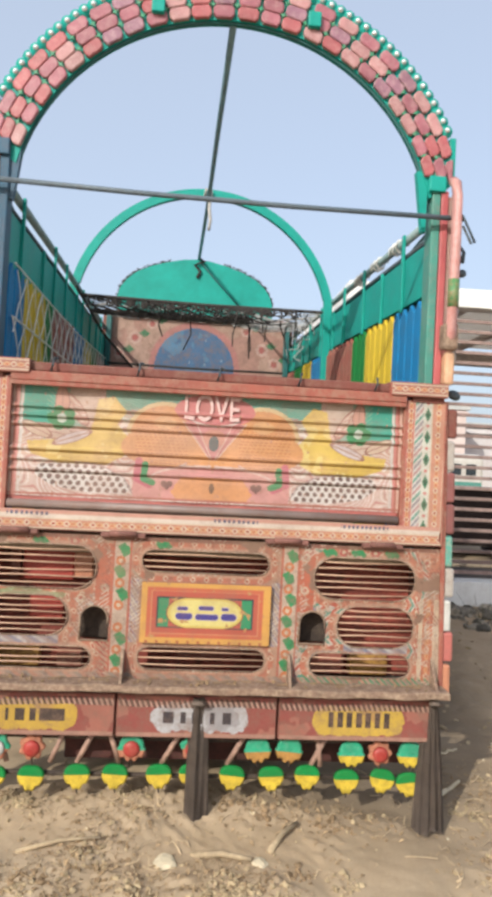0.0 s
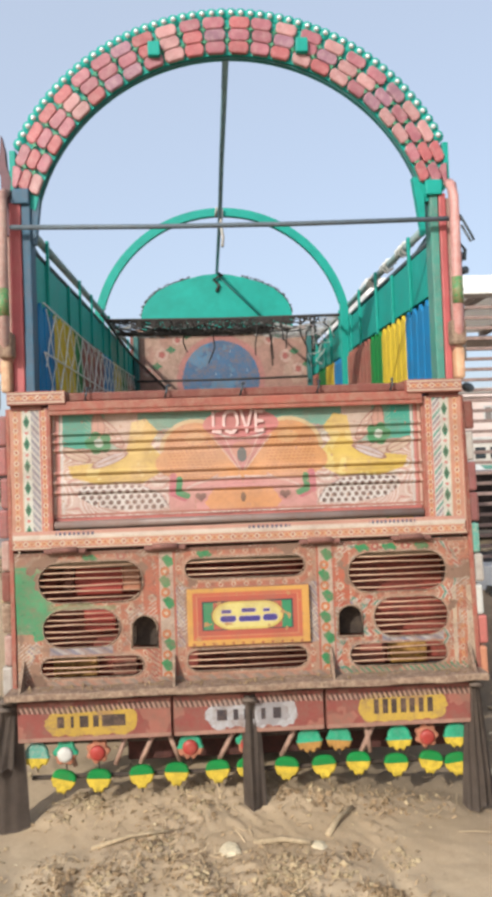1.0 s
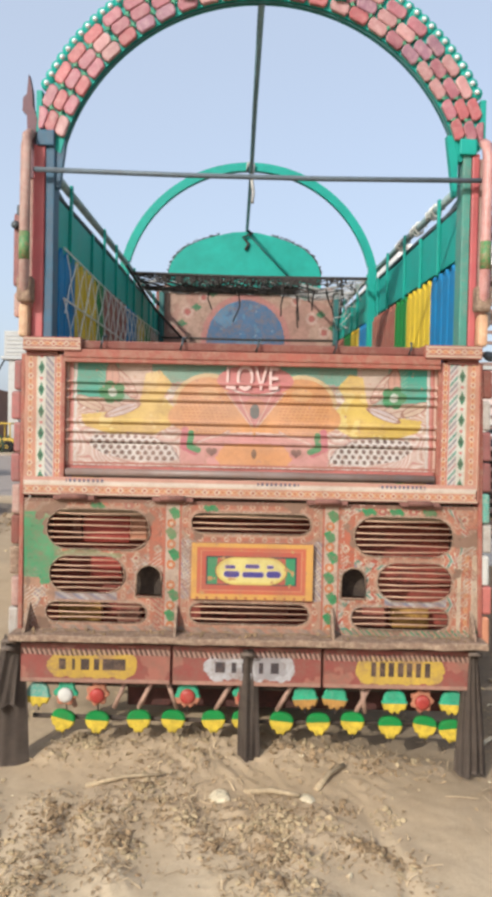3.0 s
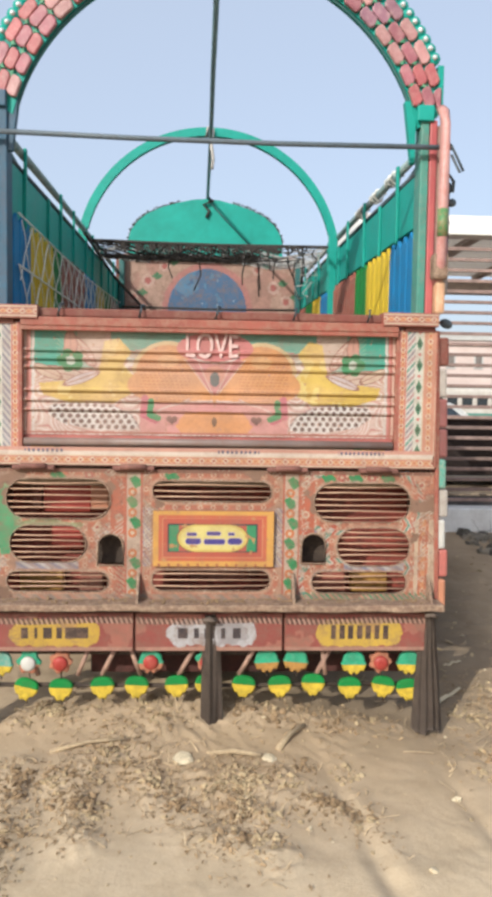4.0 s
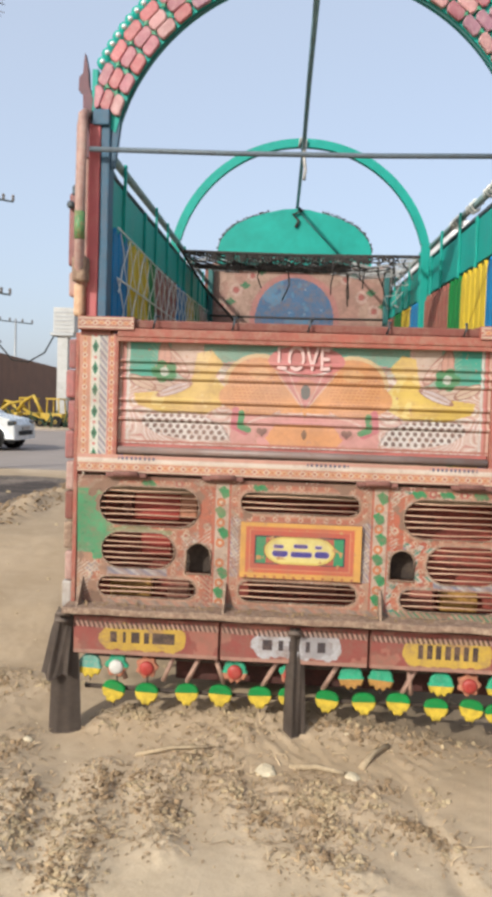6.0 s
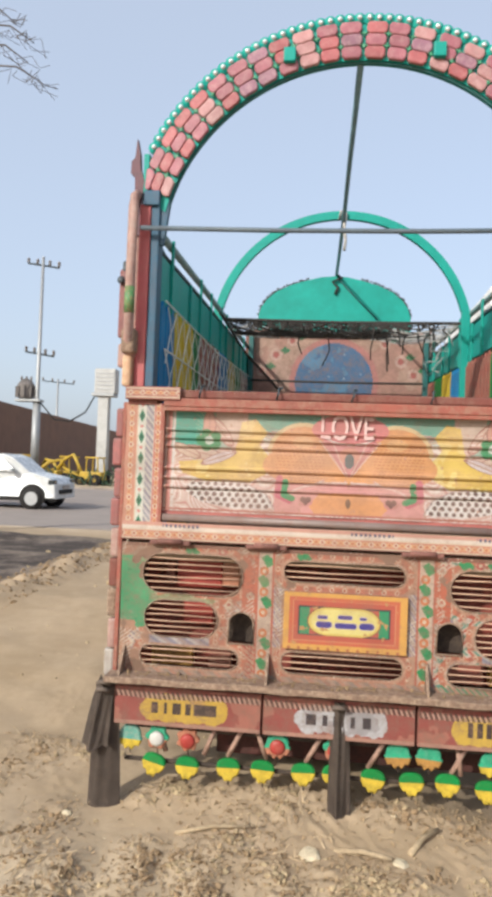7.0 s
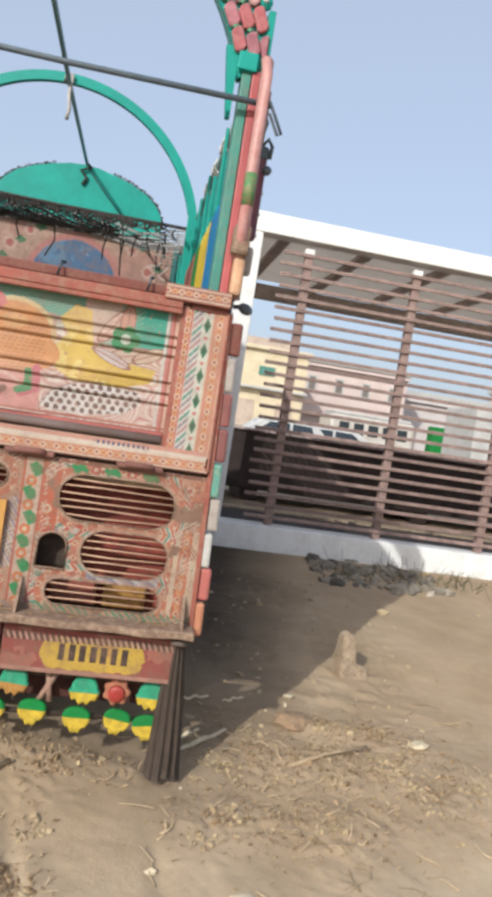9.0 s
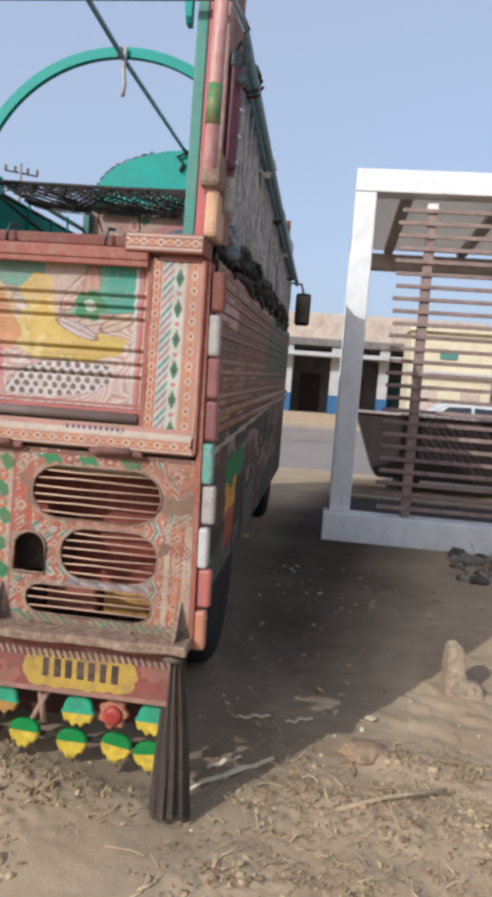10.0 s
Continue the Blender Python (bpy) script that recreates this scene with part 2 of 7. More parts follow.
    warm.data_type = "RGBA"
    warm.inputs["B"].default_value = (*lin(172, 138, 103), 1)
    wm.operation = wk.operation = "MULTIPLY"
    wk.inputs[1].default_value = 0.42
    link(band(shifted(sep.outputs["Y"], 1.5), 0.1, 12.0, 0.45), wm.inputs[0])
    link(band(shifted(sep.outputs["X"], 1.5), -30.0, 30.0, 0.5), wm.inputs[1])
    link(wm.outputs[0], wk.inputs[0])
    link(wk.outputs[0], warm.inputs["Factor"])
    link(src, warm.inputs["A"])
    src = warm.outputs["Result"]
    # irregular dark patch that paints the truck's shade into the soil, towards the shelter
    shade, off, dist, dr = n.new("ShaderNodeMix"), n.new("ShaderNodeMapping"), n.new("ShaderNodeVectorMath"), n.new("ShaderNodeMapRange")
    shade.data_type, dist.operation = "RGBA", "LENGTH"
    shade.inputs["B"].default_value = (*lin(76, 65, 58), 1)
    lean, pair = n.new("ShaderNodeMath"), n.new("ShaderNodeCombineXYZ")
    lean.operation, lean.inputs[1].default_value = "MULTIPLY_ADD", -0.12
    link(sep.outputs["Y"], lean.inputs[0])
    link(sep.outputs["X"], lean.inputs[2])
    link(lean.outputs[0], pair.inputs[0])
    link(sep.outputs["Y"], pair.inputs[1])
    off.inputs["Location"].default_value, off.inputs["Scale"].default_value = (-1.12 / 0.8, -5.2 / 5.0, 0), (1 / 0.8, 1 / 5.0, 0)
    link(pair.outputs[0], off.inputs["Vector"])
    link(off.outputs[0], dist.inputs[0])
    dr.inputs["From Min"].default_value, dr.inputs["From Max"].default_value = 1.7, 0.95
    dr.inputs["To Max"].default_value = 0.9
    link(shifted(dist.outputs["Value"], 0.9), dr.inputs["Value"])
    link(dr.outputs[0], shade.inputs["Factor"])
    link(src, shade.inputs["A"])
    src = shade.outputs["Result"]
    mix = n.new("ShaderNodeMix")
    mix.data_type = "RGBA"
    wet, wr = n.new("ShaderNodeMix"), n.new("ShaderNodeMapRange")
    wet.data_type = "RGBA"
    wet.inputs["A"].default_value, wet.inputs["B"].default_value = (*lin(88, 78, 72), 1), (*lin(176, 156, 138), 1)
    wr.inputs["From Min"].default_value, wr.inputs["From Max"].default_value = 0.47, 0.66
    link(spots.outputs["Fac"], wr.inputs["Value"])
    link(wr.outputs[0], wet.inputs["Factor"])
    link(wet.outputs["Result"], mix.inputs["B"])
    link(mud.outputs[0], mix.inputs["Factor"])
    link(src, mix.inputs["A"])
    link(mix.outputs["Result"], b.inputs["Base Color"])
    return m


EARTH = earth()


# ---- building helpers ----
def part(name, bm, material, parent=None, label="", smooth=False):
    """Links a bmesh as one mesh object under a thing or a part. material: one, or a list that the faces index."""
    me = bpy.data.meshes.new(name)
    bm.normal_update()
    bm.to_mesh(me)
    bm.free()
    for mt in material if isinstance(material, (list, tuple)) else [material]:
        me.materials.append(mt)
    if smooth:
        me.polygons.foreach_set("use_smooth", [True] * len(me.polygons))
    ob = new(name, me)
    ob.parent = parent
    return tagged(ob, label)


def thing(name, label, category, group="", kind="", at=(0, 0, 0)):
    ob = new(name)
    ob.location = at
    ob.empty_display_size = 0.1
    return tagged(ob, label, category, group, kind)


def slab(bm, x0, x1, y0, y1, z0, z1, bev=0.0):
    r = bmesh.ops.create_cube(bm, size=1, matrix=Matrix.LocRotScale(((x0 + x1) / 2, (y0 + y1) / 2, (z0 + z1) / 2), None, (x1 - x0, y1 - y0, z1 - z0)))
    if bev:
        es = list({e for v in r["verts"] for e in v.link_edges})
        bmesh.ops.bevel(bm, geom=es, offset=bev, segments=2, affect="EDGES", profile=0.5)
    return bm


def block(x0, x1, y0, y1, z0, z1, bev=0.0):
    return slab(bmesh.new(), x0, x1, y0, y1, z0, z1, bev)


def tube(bm, pts, r, n=8, taper=None):
    """A round tube along points."""
    pts = [Vector(p) for p in pts]
    rings = []
    for i, p in enumerate(pts):
        d = (pts[min(i + 1, len(pts) - 1)] - pts[max(i - 1, 0)]).normalized()
        a = d.cross(Vector((0.13, 0.31, 0.94)) if abs(d.z) < 0.9 else Vector((1, 0, 0))).normalized()
        c = d.cross(a)
        rr = r if taper is None else r + (taper - r) * i / (len(pts) - 1)
        rings.append([bm.verts.new(p + rr * (a * math.cos(6.28319 * k / n) + c * math.sin(6.28319 * k / n))) for k in range(n)])
    for u, v in zip(rings, rings[1:]):
        for k in range(n):
            bm.faces.new((u[k], u[(k + 1) % n], v[(k + 1) % n], v[k]))
    bm.faces.new(rings[0][::-1])
    bm.faces.new(rings[-1])
    return bm


def prism(bm, pts, y0, y1):
    """A flat shape in x and z, given depth from y0 to y1."""
    f = [bm.verts.new((x, y0, z)) for x, z in pts]
    g = [bm.verts.new((x, y1, z)) for x, z in pts]
    bm.faces.new(f)
    bm.faces.new(g[::-1])
    for k in range(len(pts)):
        bm.faces.new((f[k], g[k], g[(k + 1) % len(pts)], f[(k + 1) % len(pts)]))
    bmesh.ops.recalc_face_normals(bm, faces=bm.faces)
    return bm


def lathe(bm, profile, n=16, m=Matrix()):
    """A turned body round z, from (radius, z) pairs."""
    rings = [[bm.verts.new(m @ Vector((r * math.cos(6.28319 * k / n), r * math.sin(6.28319 * k / n), z))) for k in range(n)] for r, z in profile]
    for u, v in zip(rings, rings[1:]):
        for k in range(n):
            bm.faces.new((u[k], u[(k + 1) % n], v[(k + 1) % n], v[k]))
    bm.faces.new(rings[0][::-1])
    bm.faces.new(rings[-1])
    return bm


def grid_noise(x, y, seed=0):
    """Smooth value noise on arrays."""
    xi, yi = np.floor(x).astype(np.int64), np.floor(y).astype(np.int64)
    fx, fy = x - xi, y - yi
    fx, fy = fx * fx * (3 - 2 * fx), fy * fy * (3 - 2 * fy)

    def h(a, b):
        k = (a * 374761393 + b * 668265263 + seed * 974711) & 0x7FFFFFFF
        k = ((k ^ (k >> 13)) * 1274126177) & 0x7FFFFFFF
        return ((k ^ (k >> 16)) & 0xFFFF) / 65535.0

    return (h(xi, yi) * (1 - fx) + h(xi + 1, yi) * fx) * (1 - fy) + (h(xi, yi + 1) * (1 - fx) + h(xi + 1, yi + 1) * fx) * fy


def fbm(x, y, octaves=5, seed=0):
    s, a = np.zeros_like(x, dtype=float), 0.5
    for o in range(octaves):
        s += a * (grid_noise(x * 2 ** o, y * 2 ** o, seed + o) - 0.5)
        a *= 0.5
    return s


def sheet(name, x0, x1, z0, z1, step, paint, parent, y=0.0, relief=None, hole=None, material=None, label="", bend=None):
    """An upright sheet facing -y as a fine grid, painted cell by cell, with a relief in depth and openings cut out."""
    nx, nz = max(2, round((x1 - x0) / step)), max(2, round((z1 - z0) / step))
    xs, zs = np.linspace(x0, x1, nx + 1), np.linspace(z0, z1, nz + 1)
    X, Z = np.meshgrid(xs, zs)
    Y = np.full_like(X, y) + (relief(X, Z) if relief else 0)
    co = np.stack([X, Y, Z], -1).reshape(-1, 3)
    if bend:
        co = bend(co)
    k = np.arange((nx + 1) * (nz + 1)).reshape(nz + 1, nx + 1)
    faces = np.stack([k[:-1, :-1], k[:-1, 1:], k[1:, 1:], k[1:, :-1]], -1).reshape(-1, 4)
    cx, cz = np.meshgrid((xs[:-1] + xs[1:]) / 2, (zs[:-1] + zs[1:]) / 2)
    cx, cz = cx.ravel(), cz.ravel()
    if hole:
        keep = ~hole(cx, cz)
        faces, cx, cz = faces[keep], cx[keep], cz[keep]
    col = np.ones((len(faces), 4))
    tint = paint(cx, cz)
    tint = np.where((tint[:, :1] > tint[:, 1:2]) * np.array([[True, False, False]]), 0.94 * tint, tint)  # reds fade first
    col[:, :3] = 0.91 * tint
    me = bpy.data.meshes.new(name)
    me.from_pydata(co.tolist(), [], faces.tolist())
    at = me.color_attributes.new("paint", "FLOAT_COLOR", "CORNER")
    at.data.foreach_set("color", np.repeat(col, 4, axis=0).ravel().astype(np.float32))
    me.materials.append(material or PAINTED)
    me.polygons.foreach_set("use_smooth", [True] * len(me.polygons))
    ob = new(name, me)
    ob.parent = parent
    return tagged(ob, label)


# ---- ground ----
# strips of turned-up, crumbled earth: both ends, half width and strength
STRIPS = ((-0.84, -0.38, -0.79, -1.2, 0.10, 1.0), (-0.60, -0.50, -0.27, -0.08, 0.13, 1.0), (-0.56, -0.55, -0.48, -0.95, 0.08, 0.8), (-1.14, -0.55, -1.05, -1.05, 0.11, 0.9),
          (-0.32, -0.42, -0.08, -0.78, 0.12, 0.8), (-0.02, -0.50, 0.32, -0.50, 0.14, 1.0), (0.05, -0.62, 0.20, -0.78, 0.10, 0.8), (-0.05, -0.86, 0.25, -1.03, 0.11, 0.7),
          (0.55, -0.12, 0.70, -1.05, 0.05, 0.3), (0.43, -0.64, 0.60, -0.79, 0.07, 0.8), (-0.95, 0.05, 0.95, 0.03, 0.10, 0.7), (1.3, 0.30, 2.25, 0.10, 0.22, 0.7),
          (1.25, -0.25, 1.9, -0.32, 0.16, 0.6), (1.95, 0.62, 2.45, 0.5, 0.14, 0.7), (2.2, -0.2, 2.7, 0.1, 0.2, 0.5), (-1.75, -0.5, -1.55, -1.6, 0.12, 0.6),
          (-1.35, -0.05, -1.25, -0.8, 0.10, 0.5), (-1.6, 0.5, -2.1, -0.4, 0.13, 0.5), (-1.3, 0.5, -1.9, 0.75, 0.09, 0.5))


def crumbled(x, y):
    """How crumbled the earth is, from 0 to 1."""
    r = np.zeros(np.broadcast(x, y).shape)
    for x0, y0, x1, y1, w, amp in STRIPS:
        dx, dy = x1 - x0, y1 - y0
        t = np.clip(((x - x0) * dx + (y - y0) * dy) / (dx * dx + dy * dy), 0, 1)
        r = np.maximum(r, amp * np.exp(-((x - x0 - t * dx) ** 2 + (y - y0 - t * dy) ** 2) / (w * w)))
    return r


def strip_point(R, spread=0.75):
    """A chance place on one of the strips."""
    x0, y0, x1, y1, w, amp = R.choices(STRIPS, [(0.2 + math.hypot(q[2] - q[0], q[3] - q[1])) * q[4] * q[5] for q in STRIPS])[0]
    t = R.random()
    return x0 + (x1 - x0) * t + R.gauss(0, w * spread), y0 + (y1 - y0) * t + R.gauss(0, w * spread)


def rise(y):
    return 0.03 + 0.23 * np.clip((y - 0.8) / 3.2, 0, 1)


def height(x, y):
    x, y = np.asarray(x, float), np.asarray(y, float)
    near = np.exp(-((x - 0.5) / 7) ** 2 - ((y - 1) / 7) ** 2)
    z = rise(y) + near * (0.10 * fbm(x * 0.8, y * 0.8, 4, 3) + 0.018 * fbm(x * 4.5 + y * 1.7, y * 4.5 - x * 1.7, 4, 9))
    z += near * (0.006 * np.abs(fbm(x * 13 - y * 6, y * 13 + x * 6, 3, 41)) + 0.02 * np.clip(fbm(x * 2.2, y * 2.2, 4, 51) - 0.02, 0, 1) * fbm(x * 22, y * 22, 2, 61))
    z += 0.14 * np.exp(-((x + 0.15) / 0.75) ** 2 - ((y - 0.35) / 0.45) ** 2)
    trod = np.exp(-((x - 1.9) / 0.95) ** 4 - ((y - 2.2) / 1.7) ** 4)  # lumpy trodden soil between the truck and the shelter
    z += trod * (0.075 * np.abs(fbm(x * 4 + y * 2, y * 7, 3, 15)) + 0.03 * np.abs(fbm(x * 12, y * 16, 3, 25)))
    z += near * 0.028 * np.clip(fbm(x * 1.7 + 5, y * 1.7, 3, 52) + 0.05, 0, 1) * np.abs(fbm(x * 17 + y * 12, y * 9 - x * 3, 3, 35)) * 4
    rough = crumbled(x, y)
    z += rough * (0.012 + 0.072 * np.abs(fbm(x * 9, y * 9, 4, 21)) + 0.038 * np.abs(fbm(x * 24, y * 24, 2, 91)) + 0.024 * np.abs(fbm(x * 46 + y * 9, y * 46 - x * 9, 2, 33)))
    for a, w in ((-0.95, 0.16), (0.62, 0.05), (1.12, 0.04)):
        z -= 0.025 * np.exp(-((x - a + 0.12 * (y + 1)) / w) ** 2) * np.clip(-y - 0.2, 0, 1) * (0.6 + 0.8 * grid_noise(x * 9, y * 9, 5))
    z += 0.20 * np.exp(-((x + 8.5) / 2.6) ** 2 - ((y - 9.6) / 0.8) ** 2) * (0.6 + 0.9 * grid_noise(x * 2.5, y * 2.5, 8))
    z += 0.09 * np.exp(-((x + 3.55 + 0.12 * np.sin(y * 2.1)) / 0.22) ** 2) * np.clip((y - 3.2) / 0.6, 0, 1) * np.clip((9.4 - y) / 1.0, 0, 1) * (0.35 + 1.1 * grid_noise(x * 7, y * 7, 8))
    z -= 0.12 * np.exp(-((x - 2.6) / 1.2) ** 2 - ((y - 3.6) / 0.5) ** 2) * 0.3
    return z * np.clip((10.6 - y) / 1.5, 0, 1) + 0.26 * np.clip((y - 9.1) / 1.5, 0, 1)


def build_ground():
    far = [0.5, 1.2, 2.2, 3.6, 6, 10, 18, 32, 60, 120, 260, 520, 900]
    xs = np.concatenate([[-7.0 - f for f in far[::-1]], np.arange(-7.0, -4.0, 0.15), np.arange(-4.0, -3.2, 0.05), np.arange(-3.2, -1.9, 0.035), np.arange(-1.9, 2.9, 0.012), np.arange(2.9, 4.6, 0.04), [4.6 + f for f in far]])
    ys = np.concatenate([[-3.4 - f for f in far[::-1]], np.arange(-3.4, -2.2, 0.04), np.arange(-2.2, 0.8, 0.012), np.arange(0.8, 4.0, 0.024), np.arange(4.0, 5.2, 0.04), np.arange(5.2, 11, 0.08), [11 + f for f in far]])
    X, Y = np.meshgrid(xs, ys)
    Z = height(X, Y)
    nx, ny = len(xs), len(ys)
    k = np.arange(nx * ny).reshape(ny, nx)
    faces = np.stack([k[:-1, :-1], k[:-1, 1:], k[1:, 1:], k[1:, :-1]], -1).reshape(-1, 4)
    me = bpy.data.meshes.new("ground")
    me.from_pydata(np.stack([X, Y, Z], -1).reshape(-1, 3).tolist(), [], faces.tolist())
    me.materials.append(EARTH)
    me.polygons.foreach_set("use_smooth", [True] * len(me.polygons))
    tagged(new("ground", me), "pale dry trampled earth with ruts and dark mud by the road", "ground", kind="structure")


build_ground()
bm = bmesh.new()
slab(bm, -400, 400, 11.4, 32.0, 0.1, 0.275)
tagged(part("road", bm, ASPHALT), "dusty grey asphalt road with worn edges", "road", kind="structure")
bm = block(-400, 400, 32.0, 32.3, 0.1, 0.36, 0.02)
tagged(part("kerb", bm, surface("dusty_kerb", lin(186, 168, 152), 0.9, vary=0.2, scale=1.5, dirt=lin(150, 132, 116), amount=0.5)), "low dusty concrete kerb along the road", "kerb", kind="structure")


# ---- the painted truck ----
truck = thing("cargo_truck", "brightly painted cargo truck with arched rear hoop, standing on dry earth", "truck", at=(0.012, 0, 0))


def along(y):
    """The truck stands a little nose-up and heads slightly aside: shift of x and z at depth y."""
    return -0.008 * max(y, 0), 0.036 * max(y, 0)


def drawn_in(x, z, low=1.30, high=1.38):
    """The upper body is knocked a little inwards on one side: how far a point there moves."""
    return -0.033 * np.clip((np.asarray(x) - 0.4) / 0.5, 0, 1) * np.clip((np.asarray(z) - low) / (high - low), 0, 1)


def tpart(name, bm, material, parent=None, label="", smooth=False):
    for v in bm.verts:
        if v.co.y < 0.126 and v.co.x > 0.4 and name[:5] not in ("side_", "upper", "band_", "board", "rear_", "arch_", "tile"):
            v.co.x += float(drawn_in(v.co.x, v.co.z, 0.66, 2.03) if name[:5] == "edge_" else drawn_in(v.co.x, v.co.z))
        dx, dz = along(v.co.y)
        v.co.x, v.co.z = v.co.x + dx, v.co.z + dz
    return part(name, bm, material, parent or truck, label, smooth)


def bend(co):
    y = np.clip(co[:, 1], 0, None)
    co[:, 0] -= 0.008 * y
    co[:, 2] += 0.036 * y
    return co


def leant(co):
    co[:, 0] += drawn_in(co[:, 0], co[:, 2])
    return co


C_ORANGE, C_PEACH, C_RED, C_PINK = lin(230, 150, 104), lin(240, 184, 132), lin(190, 92, 74), lin(226, 130, 124)
C_WHITE, C_CREAM, C_GREEN, C_TEAL = lin(232, 220, 212), lin(236, 206, 178), lin(0, 150, 92), lin(0, 174, 150)
C_YELLOW, C_BLUE, C_GREY, C_DARK = lin(238, 196, 78), lin(60, 96, 170), lin(150, 140, 140), lin(92, 66, 60)
C_SKIN, C_BROWN, C_LILAC = lin(226, 186, 164), lin(150, 104, 84), lin(176, 150, 176)


def rep(u, d):
    """Distance from the middle of the nearest of the marks spaced d apart."""
    return (u + d / 2) % d - d / 2


def chain(C, m, u, v, w, base, d=0.05):
    """A painted chain of white rings and long ovals along u; v runs across, from -1 to 1, over a width w."""
    C[m] = base
    a, b = rep(u, d), rep(u + d / 2, d)
    r = np.hypot(a, v * w / 2)
    C[m & (r < 0.0125)] = C_CREAM
    C[m & (r < 0.0065)] = C_RED
    e = np.hypot(b / 0.017, v * w / 2 / 0.0085)
    C[m & (e < 1)] = C_PEACH
    C[m & (e < 0.55)] = lin(214, 110, 74)
    C[m & (np.abs(v) > 0.86)] = C_CREAM


def hatch(C, m, x, z, cols, d=0.045, slope=1.0):
    k = np.floor(((x * slope + z) / d) * len(cols)).astype(int) % len(cols)
    for i, c in enumerate(cols):
        C[m & (k == i)] = c


def inside(x, z, pts):
    """Whether points lie in a polygon."""
    r = np.zeros(x.shape, bool)
    for (x0, z0), (x1, z1) in zip(pts, pts[1:] + pts[:1]):
        hit = (z0 > z) != (z1 > z)
        r ^= hit & (x < (x1 - x0) * (z - z0) / ((z1 - z0) if z1 != z0 else 1e-9) + x0)
    return r


def stroke(C, x, z, pts, w, col):
    for (x0, z0), (x1, z1) in zip(pts, pts[1:]):
        dx, dz = x1 - x0, z1 - z0
        t = np.clip(((x - x0) * dx + (z - z0) * dz) / (dx * dx + dz * dz + 1e-9), 0, 1)
        C[np.hypot(x - x0 - t * dx, z - z0 - t * dz) < w / 2] = col


def arc(cx, cz, rx, rz, a0, a1, n=14):
    return [(cx + rx * math.cos(radians(a0 + (a1 - a0) * k / n)), cz + rz * math.sin(radians(a0 + (a1 - a0) * k / n))) for k in range(n + 1)]


# tailgate: ribs, painted picture, borders
RIBS = [1.905, 1.865, 1.825, 1.715, 1.668, 1.622]


def rib_relief(X, Z):
    y = np.zeros_like(X)
    for r in RIBS:
        y -= 0.014 * np.exp(-((Z - r) / 0.009) ** 4)
        y += 0.004 * np.exp(-((Z - r + 0.017) / 0.006) ** 2)
    y += 0.003 * np.sin(X * 5.3 + Z * 3) + 0.002 * np.sin(X * 17)
    return y


